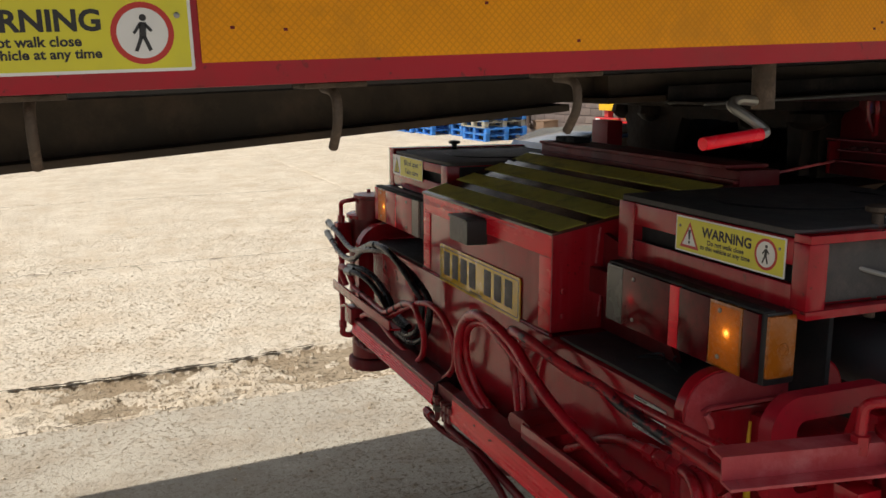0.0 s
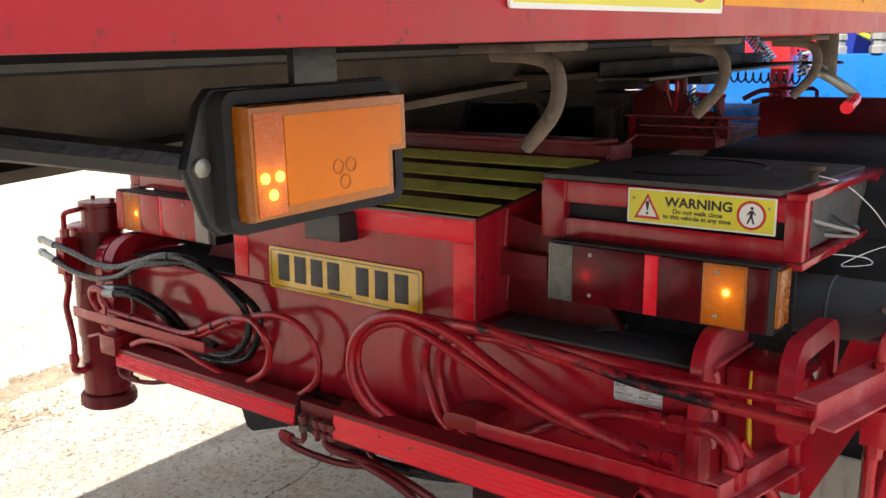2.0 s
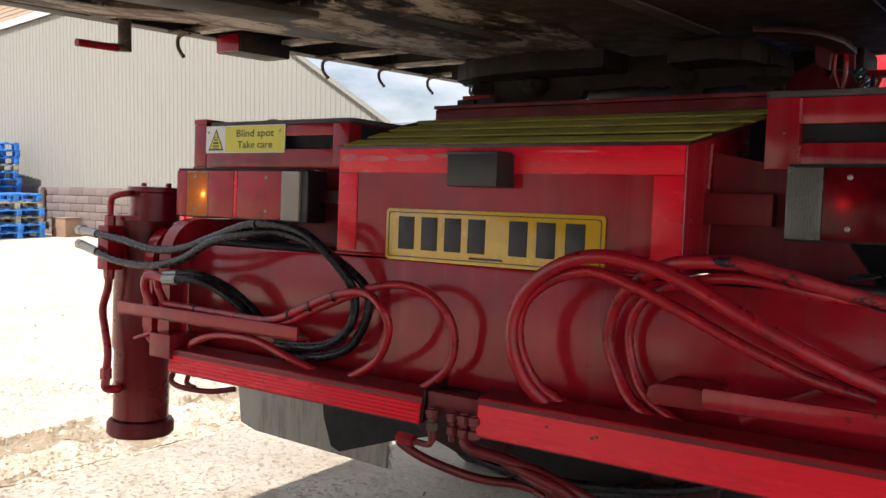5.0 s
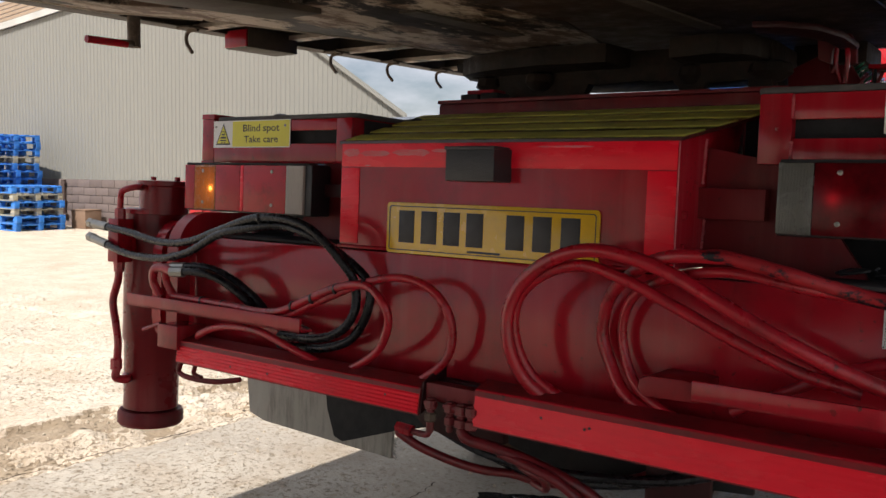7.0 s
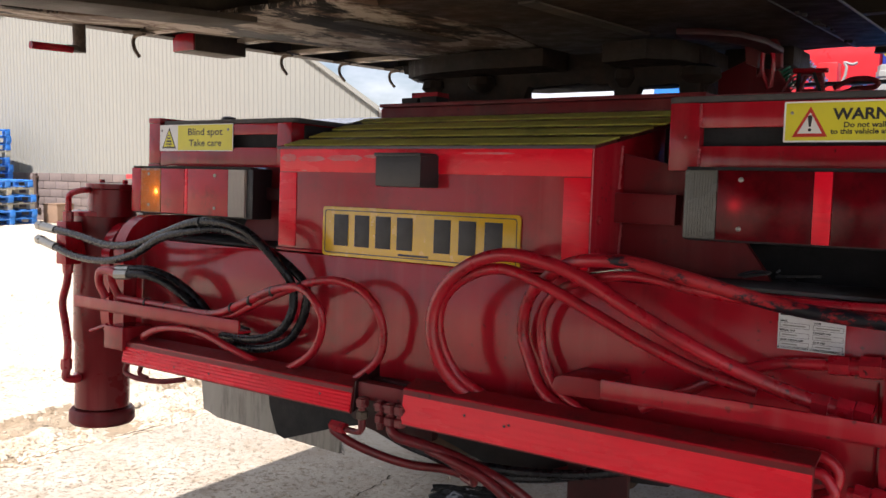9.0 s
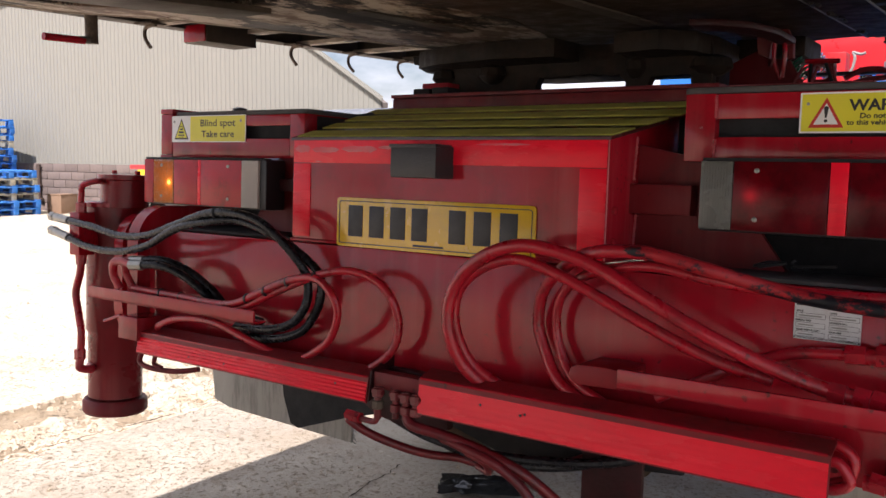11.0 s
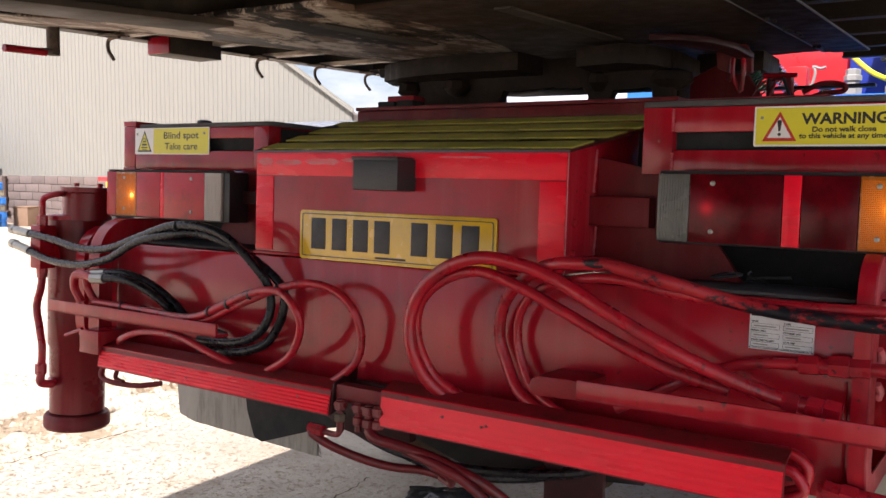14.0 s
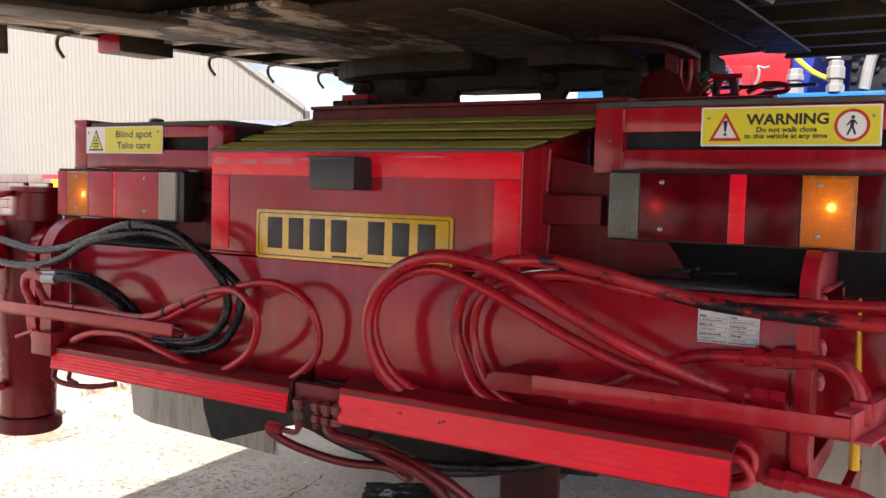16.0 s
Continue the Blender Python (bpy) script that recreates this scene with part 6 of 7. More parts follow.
part("hose_fitting", T([(0.845, -0.03, 0.953), (0.945, -0.03, 0.957)], 0.0125, curved=False, seg=14), RED_PIPE, lorry)
for x, y, z, r in ((0.855, -0.03, 0.954, 0.016), (0.90, -0.03, 0.957, 0.0185), (0.93, -0.03, 0.958, 0.016)):
    part("hose_fitting", T([(x - 0.014, y, z - 0.001), (x + 0.016, y, z + 0.001)], r, curved=False, seg=6), RED_PIPE, lorry)
for x, y, z in ((0.84, -0.068, 0.897), (0.875, -0.064, 0.894), (0.90, -0.06, 0.892), (0.90, -0.03, 0.757), (0.925, -0.03, 0.757)):
    part("hose_fitting", T([(x - 0.012, y, z + 0.002), (x + 0.012, y, z - 0.001)], 0.0175, curved=False, seg=6), RED_PIPE, lorry)
part("hose_fitting", B(((1.005, -0.07, 0.872), (1.038, -0.03, 0.91)), bevel=0.004), RED_PIPE, lorry, "red pipe elbow")
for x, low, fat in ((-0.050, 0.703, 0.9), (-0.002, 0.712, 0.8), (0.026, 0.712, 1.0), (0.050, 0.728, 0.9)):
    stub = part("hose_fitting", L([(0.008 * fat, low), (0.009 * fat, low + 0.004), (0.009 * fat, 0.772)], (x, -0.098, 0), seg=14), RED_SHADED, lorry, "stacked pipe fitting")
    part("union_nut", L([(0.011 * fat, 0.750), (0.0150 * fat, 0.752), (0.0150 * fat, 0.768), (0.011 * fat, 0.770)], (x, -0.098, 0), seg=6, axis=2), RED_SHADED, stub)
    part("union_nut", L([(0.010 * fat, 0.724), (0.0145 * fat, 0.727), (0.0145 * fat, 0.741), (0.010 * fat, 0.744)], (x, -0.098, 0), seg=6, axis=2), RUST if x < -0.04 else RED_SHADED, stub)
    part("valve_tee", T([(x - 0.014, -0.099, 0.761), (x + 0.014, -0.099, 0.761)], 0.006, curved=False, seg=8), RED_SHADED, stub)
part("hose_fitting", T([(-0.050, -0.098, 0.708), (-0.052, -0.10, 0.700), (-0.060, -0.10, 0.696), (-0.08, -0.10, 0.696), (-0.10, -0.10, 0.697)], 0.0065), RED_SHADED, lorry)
part("hose_fitting", T([(-0.132, -0.10, 0.699), (-0.094, -0.10, 0.697)], 0.0125, curved=False, seg=6), RED_PIPE, lorry, "hexagonal hose end")
part("manifold", B(((-0.072, -0.088, 0.764), (0.056, -0.055, 0.800)), bevel=0.003), RED_DARK, lorry, "red pipe manifold")
part("manifold_bracket", P([(-0.15, 0.715), (-0.11, 0.69), (0.0, 0.672), (0.085, 0.69), (0.085, 0.735), (0.075, 0.80), (-0.10, 0.80)], 1, -0.035, -0.012, 0.003), RED_NEAR_BLACK, lorry, "near-black red bracket behind the fittings")
part("tray_end", P([(-0.100, 0.735), (-0.092, 0.80), (-0.015, 0.832), (-0.015, 0.775), (-0.05, 0.755)], 0, -0.0775, -0.0735, 0.001), RED_NEAR_BLACK, lorry, "near-black folded end of the hose tray")
part("drum", L([(0.05, -0.20), (0.085, -0.19), (0.095, -0.15), (0.095, 0.30), (0.085, 0.34), (0.05, 0.35)], (0.05, 0.30, 0.66), axis=0, seg=28), IRON, lorry, "grimy black air drum under the beam")
for x, y, z in ((-0.452, -0.10, 0.918), (-0.39, -0.10, 0.941), (-0.321, -0.098, 0.969), (-0.24, -0.096, 0.985), (-0.555, -0.112, 1.113), (-0.70, -0.092, 0.896), (-0.78, -0.092, 0.897)):
    part("cable_tie", L([(0.0105, -0.003), (0.0122, -0.0022), (0.0122, 0.0022), (0.0105, 0.003)], (x, y, z), axis=0, seg=14), PLASTIC, lorry, "black cable tie")
wire = bmesh.new()
rng = random.Random(12)
for k in range(2):
    x = 0.70 + 0.06 * k
    tube(wire, [(x + rng.uniform(-0.05, 0.05), 0.09 + rng.uniform(-0.03, 0.03), 1.075 + rng.uniform(-0.008, 0.012)) for _ in range(5)], 0.0022, seg=5)
part("loose_wiring", wire, PLASTIC, lorry, "tangle of dark lamp wiring")


# chassis behind the box, mudguards, wheels, coupling
def chassis():
    for sx in (-1, 1):
        part("chassis_rail", B(((min(sx * 0.36, sx * 0.44), 0.30, 0.95), (max(sx * 0.36, sx * 0.44), 5.6, 1.25)), bevel=0.006), RED_DARK, lorry, "dull red chassis rail")
    cmb = part("rear_crossmember", B(((-0.465, 0.44, 1.385), (0.50, 0.56, 1.432)), bevel=0.004), RED_DARK, lorry, "dull red raised crossmember")
    part("crossmember_ledge", B(((-0.465, 0.432, 1.4325), (0.46, 0.56, 1.442)), bevel=0.002), RED_DARK, cmb)
    part("crossmember_ledge", B(((-0.40, 0.432, 1.405), (0.50, 0.439, 1.410))), RED_DARK, cmb)
    for x, h in ((-0.382, 0.018), (-0.318, 0.020)):
        part("buffer", B(((x - 0.028, 0.46, 1.4422), (x + 0.028, 0.52, 1.442 + h)), bevel=0.005), RUBBER, lorry, "black rubber buffer")
    part("ramp_plate", P([(0.57, 1.33), (0.75, 1.36), (1.9, 1.42), (1.9, 1.40), (0.57, 1.30)], 0, -0.42, 0.42), IRON, lorry, "greasy black ramp plate")
    # fifth wheel caked in grease: rounded plate, sloping ramps, deep skirt with gaps between its pedestals
    def caked(outline, jitter, seed, pieces=7):
        pts = []
        for (ax, az), (bx_, bz) in zip(outline, outline[1:] + outline[:1]):
            for k in range(pieces):
                f = k / pieces
                x, z = ax + (bx_ - ax) * f, az + (bz - az) * f
                pts.append((x + jitter * noise.noise((x * 60, z * 60, seed)), z + jitter * noise.noise((x * 45, z * 45, seed + 9))))
        return pts
    plan = [(-0.66, 0.86), (-0.62, 0.76), (-0.52, 0.70), (-0.30, 0.66), (-0.09, 0.68), (-0.05, 1.05), (0.05, 1.05), (0.09, 0.68), (0.22, 0.66), (0.29, 0.72), (0.315, 0.84), (0.31, 1.15), (0.24, 1.28), (-0.40, 1.28), (-0.60, 1.14)]
    fw = part("fifth_wheel", P(caked(plan, 0.006, 3), 2, 1.560, 1.612, 0.004), SOOT, lorry, "fifth wheel coupling caked in black grease")
    part("skirt", P(caked([(-0.672, 1.606), (-0.668, 1.585), (-0.60, 1.556), (-0.53, 1.535), (-0.505, 1.47), (-0.50, 1.39), (-0.24, 1.39), (-0.235, 1.44), (-0.205, 1.518), (-0.04, 1.524), (0.052, 1.518), (0.068, 1.50), (0.072, 1.452), (0.118, 1.446), (0.146, 1.508), (0.258, 1.513), (0.264, 1.39), (0.312, 1.39), (0.312, 1.606)], 0.007, 5), 1, 0.80, 0.835, 0.002), SOOT, fw, "grease-caked front skirt")
    for k, (x, y, r) in enumerate(((-0.55, 0.82, 0.05), (-0.36, 0.79, 0.045), (-0.28, 0.86, 0.06), (0.30, 0.83, 0.06), (0.10, 0.80, 0.03))):
        part("grease_lump", L([(0.01, 1.505), (r * 0.6, 1.512), (r, 1.53), (r * 0.9, 1.552), (r * 0.5, 1.562)], (x, y, 0), seg=9), SOOT, fw)
    part("pedestal", P(caked([(-0.60, 1.38), (-0.585, 1.47), (-0.55, 1.555), (-0.42, 1.555), (-0.40, 1.38)], 0.006, 11), 1, 0.95, 1.2, 0.003), SOOT, fw)
    part("pedestal", P(caked([(0.24, 1.38), (0.24, 1.555), (0.312, 1.555), (0.312, 1.38)], 0.005, 12), 1, 0.86, 1.2, 0.003), SOOT, fw)
    # Two dark blocks, added to close bright gaps behind the coupling.
    part("mounting_plate", P(caked([(-0.52, 1.38), (-0.52, 1.50), (-0.10, 1.508), (0.30, 1.504), (0.30, 1.38)], 0.004, 21), 1, 1.22, 1.30, 0.003), SOOT, fw)
    part("plate_arm", B(((0.30, 1.02, 1.575), (0.49, 1.20, 1.632)), bevel=0.01), SOOT, fw)
    part("release_arm", P([(0.345, 0.535), (0.405, 0.560), (0.465, 0.63), (0.495, 0.74), (0.495, 0.90), (0.452, 0.90), (0.446, 0.78), (0.405, 0.68), (0.335, 0.60)], 2, 1.590, 1.606, 0.004), RED_NEAR_BLACK, fw, "very dark dull red curved release arm")
    # red coupling bracket with its hook on the right-hand side
    br = part("coupling_bracket", P([(0.318, 1.43), (0.318, 1.536), (0.326, 1.552), (0.395, 1.584), (0.43, 1.56), (0.475, 1.552), (0.512, 1.49), (0.56, 1.43)], 1, 0.925, 0.95, 0.004), RED_DARK, lorry, "dull red coupling bracket")
    part("hook_boss", P([(0.398, 1.570), (0.390, 1.648), (0.420, 1.656), (0.468, 1.640), (0.488, 1.600), (0.490, 1.556), (0.470, 1.548), (0.466, 1.585), (0.447, 1.612), (0.432, 1.590), (0.430, 1.556)], 1, 0.90, 0.924, 0.004), RED_DARK, br, "dull red forked boss")
    part("hook", T([(0.462, 0.895, 1.50), (0.446, 0.885, 1.55), (0.450, 0.882, 1.605), (0.464, 0.882, 1.612), (0.474, 0.882, 1.57), (0.468, 0.89, 1.505)], 0.006), RED, br, "red locking hook")
    part("hook", T([(0.432, 0.90, 1.552), (0.438, 0.885, 1.535), (0.446, 0.885, 1.555)], 0.005), RED_DARK, br)
    clamp = part("clamp", ring_prism(bmesh.new(), rounded(0.522, 1.485, 0.584, 1.552, 0.012, 4), rounded(0.534, 1.50, 0.572, 1.538, 0.008, 4), 1, 0.93, 0.965), RED_DARK, lorry, "dull red hose clamp")
    part("clamp_pin", T([(0.515, 0.925, 1.548), (0.60, 0.925, 1.545)], 0.006, curved=False, seg=8), RED, clamp)
    rng = random.Random(31)
    for k in range(5):
        x, z = 0.515 + 0.018 * k, 1.50 + 0.008 * (k % 2)
        pts = [(x, 0.91, z + 0.03)] + [(x + rng.uniform(-0.02, 0.025), 0.90 + rng.uniform(-0.012, 0.012), z - 0.016 * n + rng.uniform(-0.006, 0.006)) for n in range(1, 5)]
        part("tangle", T(pts, 0.0045, seg=6), RUBBER if k % 2 else RED_DARK, clamp, "tangled air line")
    shelf = part("bolt_shelf", B(((0.345, 0.87, 1.395), (0.60, 0.94, 1.427)), bevel=0.003), RED_DARK, lorry, "dull red bolted shelf beside the coupling")
    for z, a, c, y in ((1.482, 0.316, 0.691, 0.880), (1.456, 0.366, 0.640, 0.870), (1.428, 0.360, 0.60, 0.865)):
        part("ledge", B(((a, y, z), (c, y + 0.075, z + 0.006)), bevel=0.001), RED_DARK, shelf)
        part("ledge_edge", T([(a + 0.004, y - 0.0005, z + 0.004), (c - 0.004, y - 0.0005, z + 0.004)], 0.0016, curved=False, seg=6), PINK, shelf, "thin pale pink ledge edge")
    part("ledge_web", B(((0.345, 0.905, 1.427), (0.62, 0.925, 1.481)), bevel=0.002), RED_DARK, shelf)
    part("ledge_end", B(((0.334, 0.868, 1.395), (0.344, 0.905, 1.481)), bevel=0.002), RED, shelf)
    for k in range(6):
        part("bolt", L([(0.010, 0), (0.010, 0.008), (0.005, 0.010)], (0.40 + 0.040 * k, 0.888, 1.462), seg=6), RED_DARK, shelf)
    for k in range(4):
        part("bolt", L([(0.009, 0), (0.009, -0.012), (0.005, -0.014)], (0.39 + 0.055 * k, 0.885, 1.428), seg=6), RED_DARK, shelf)
    part("edge_strip", T([(0.500, 0.425, 1.405), (0.44, 0.62, 1.418), (0.365, 0.865, 1.430)], 0.0035, seg=6), PINK, shelf, "thin pale pink sloping edge")
    part("stop_block", B(((-0.544, 0.68, 1.36), (-0.446, 0.74, 1.503)), bevel=0.003), RED_RAIL, lorry, "small bright red stop block")
    part("long_cover", B(((0.46, 1.62, 1.385), (1.20, 1.70, 1.528)), bevel=0.008), RED_DARK, lorry, "dull red long cover")
    part("handle_loop", T([(0.50, 1.66, 1.52), (0.50, 1.66, 1.548), (0.51, 1.66, 1.556), (0.63, 1.66, 1.556), (0.642, 1.66, 1.548), (0.642, 1.66, 1.52)], 0.007, curved=False), RED_DARK, lorry, "red grab loop")
    for sx in (-1, 1):
        x0, x1 = sorted((sx * 0.62, sx * (1.11 if sx < 0 else 1.21)))
        crown = 1.45 if sx < 0 else 1.415
        shape = [(0.56, 1.10), (0.60, 1.30), (0.66, crown - 0.05), (0.78, crown - 0.008), (0.95, crown), (1.7, crown + 0.004), (2.4, crown), (2.62, 1.25), (2.72, 1.0)]
        inner = [(y + (0.012 if y < 1 else -0.012 if y > 2 else 0), z - 0.014) for y, z in shape[::-1]]
        part("mudguard", P(shape + inner, 0, x0, x1, 0.004), GLOSS_SKY if sx < 0 else RUBBER, lorry, "glossy mudguard in reflected sky blue" if sx < 0 else "dull black mudguard", angle=25)
        w = part("wheel", L([(0.2, -0.28), (0.42, -0.29), (0.50, -0.24), (0.51, -0.02), (0.49, 0.0), (0.51, 0.02), (0.50, 0.24), (0.42, 0.29), (0.2, 0.28)], (sx * 0.92, 1.95, 0.51), axis=0, seg=40), TYRE, lorry, "black twin tyres")
        part("hub", L([(0.05, -0.2), (0.2, -0.2), (0.2, 0.2), (0.05, 0.2)], (sx * 0.92, 1.95, 0.51), axis=0, seg=24), STEEL, w)
    part("axle", T([(-0.9, 1.95, 0.51), (0.9, 1.95, 0.51)], 0.07, curved=False, seg=16), IRON, lorry)
    tank = part("air_tank", L([(0.02, 0.70), (0.050, 0.705), (0.066, 0.73), (0.066, 1.20), (0.055, 1.212), (0.02, 1.215)], (0, 0.42, 1.115), axis=0, seg=28), GREY_TANK, lorry, "grey cylindrical air tank")
    part("tank_boss", L([(0.018, 1.205), (0.018, 1.27)], (0, 0.42, 1.10), axis=0, seg=12), GREY_TANK, tank)
    part("tank_seam", L([(0.066, -0.004), (0.069, -0.002), (0.069, 0.002), (0.066, 0.004)], (1.05, 0.42, 1.115), axis=0, seg=28), GREY_TANK, tank)
    part("bolt", L([(0.009, 0.0), (0.009, -0.01), (0.005, -0.013)], (1.165, 0.362, 1.14), axis=1, seg=8), STEEL, tank)
    part("stone_guard", B(((0.55, 0.56, 0.62), (1.22, 0.575, 1.24)), bevel=0.003), RUBBER, lorry, "black splash panel")
    part("stone_guard", B(((-1.2, 0.6, 0.75), (-0.45, 0.615, 1.22)), bevel=0.003), RUBBER, lorry, "black splash panel")


chassis()


def cab_end():
    part("cab", B(((-1.15, 4.0, 0.9), (1.2, 5.7, 3.3)), bevel=0.05), BLUE_CAB, lorry, "azure blue cab rear wall")
    cr = part("crane_base", B(((-0.12, 2.62, 1.10), (1.15, 3.1, 1.69)), bevel=0.01), BLUE_CAB, lorry, "azure blue crane base")
    part("crane_panel", B(((0.40, 2.80, 1.691), (1.12, 3.1, 2.25)), bevel=0.01), BLUE_DARK, cr, "dark blue crane panel")
    part("crane_panel", B(((-0.02, 2.78, 1.691), (0.395, 3.1, 2.15)), bevel=0.01), RED_CAB, cr, "bright red crane panel")
    part("crane_rail", B(((0.50, 2.66, 1.872), (1.12, 2.78, 1.892)), bevel=0.004), BLUE_CAB, cr, "azure blue valve rail")
    valves = part("valve_block", B(((0.655, 2.70, 1.691), (1.10, 2.799, 1.868)), bevel=0.008), PLASTIC, cr, "black control valve block")
    for x, z in ((0.675, 1.80), (0.705, 1.83), (0.76, 1.79), (0.80, 1.735), (0.675, 1.745)):
        part("port", L([(0.014, 0.001), (0.014, -0.010), (0.008, -0.014)], (x, 2.70, z), axis=1, seg=8), RUBBER, valves)
    for x, z in ((0.735, 1.757), (0.79, 1.828)):
        part("valve_label", B(((x - 0.012, 2.6985, z - 0.005), (x + 0.012, 2.6995, z + 0.005))), PALE, valves)
    part("crane_label", B(((0.565, 2.652, 1.838), (0.622, 2.6595, 1.850)), bevel=0.001), SIGN_WHITE, cr, "white label on a black bracket")
    part("crane_bracket", B(((0.545, 2.660, 1.826), (0.665, 2.70, 1.862)), bevel=0.005), PLASTIC, cr, "black bracket over the valve fittings")
    part("crane_mark", B(((0.72, 2.612, 1.57), (0.82, 2.619, 1.582))), SIGN_WHITE, cr, "white stripe")
    for x, high in ((0.44, 1.80), (0.607, 1.826), (0.86, 1.83)):
        part("valve_fitting", L([(0.038, 1.69), (0.038, 1.72), (0.030, 1.724), (0.030, 1.745), (0.037, 1.749), (0.037, high - 0.03), (0.031, high - 0.026), (0.031, high - 0.004), (0.022, high)], (x, 2.66 if x == 0.44 else 2.645, 0), seg=6), PALE, cr, "pale grey valve fitting")
    part("valve_hose", T([(0.41, 2.70, 1.88), (0.444, 2.69, 1.844), (0.512, 2.68, 1.784), (0.60, 2.68, 1.74)], 0.011), SIGN_YELLOW, cr, "pale yellow hose")
    part("valve_hose", T([(0.90, 2.68, 1.90), (0.80, 2.66, 1.885), (0.745, 2.66, 1.84), (0.72, 2.66, 1.70)], 0.024), PALE, cr, "pale grey hose")
    part("valve_hose", T([(0.245, 2.6, 1.711), (0.285, 2.6, 1.73), (0.299, 2.6, 1.785), (0.290, 2.6, 1.809), (0.32, 2.6, 1.80), (0.341, 2.6, 1.806)], 0.006), PALE, cr)
    part("loop_hose", T([(0.56, 1.18, 1.530), (0.585, 1.19, 1.546), (0.610, 1.20, 1.556), (0.645, 1.21, 1.556), (0.668, 1.21, 1.545), (0.655, 1.22, 1.534), (0.61, 1.22, 1.530), (0.575, 1.22, 1.52)], 0.0075), RED_DARK, lorry, "dark red looped hose")
    for (x0, y0, z0), (x1, y1, z1), r, material, turns in (((0.205, 2.2, 1.775), (0.306, 2.2, 1.655), 0.026, CHROME, 11), ((0.478, 0.97, 1.562), (0.508, 0.97, 1.520), 0.014, GREEN_COIL, 5), ((0.472, 1.0, 1.548), (0.500, 1.0, 1.508), 0.013, CHROME, 5), ((0.10, 2.3, 1.594), (0.39, 2.3, 1.585), 0.022, HOSE, 9), ((0.405, 2.3, 1.70), (0.412, 2.3, 1.60), 0.028, CHROME, 6), ((0.43, 2.25, 1.64), (0.47, 2.25, 1.585), 0.018, CHROME, 4)):
        a, b = Vector((x0, y0, z0)), Vector((x1, y1, z1))
        d = (b - a).normalized()
        u = d.orthogonal().normalized()
        w = d.cross(u)
        pts = [a.lerp(b, k / (turns * 8)) + r * (math.cos(k * math.pi / 4) * u + math.sin(k * math.pi / 4) * w) for k in range(turns * 8 + 1)]
        part("air_coil", tube(bmesh.new(), pts, r * 0.2, seg=6, curved=False), material, lorry, "coiled air line")
    # Added dark boxes that hide bright gaps under the trailer.
    part("tool_box", B(((-0.60, 1.95, 1.10), (-0.14, 3.2, 1.44)), bevel=0.01), IRON, lorry, "added dark box closing a bright gap behind the cab")
    part("tool_box", B(((-1.2, 1.95, 1.460), (-0.602, 2.6, 1.60)), bevel=0.01), IRON, lorry, "added dark box closing a bright gap behind the cab")
    part("suspension_box", B(((-0.82, 0.92, 1.2), (-0.57, 1.25, 1.472)), bevel=0.01), IRON, lorry, "added dark block closing a bright gap")
    part("front_bar", B(((0.06, 1.98, 1.640), (0.63, 2.02, 1.652)), bevel=0.003), PLASTIC, lorry, "black flat bar behind the cab")
    part("red_post", B(((0.205, 2.50, 1.2), (0.285, 2.58, 1.80)), bevel=0.006), RED_CAB, lorry, "bright red post")
    part("exhaust_stack", T([(-0.55, 3.4, 1.2), (-0.55, 3.4, 3.0)], 0.07, curved=False, seg=20), CHROME, lorry, "bright exhaust stack")


cab_end()


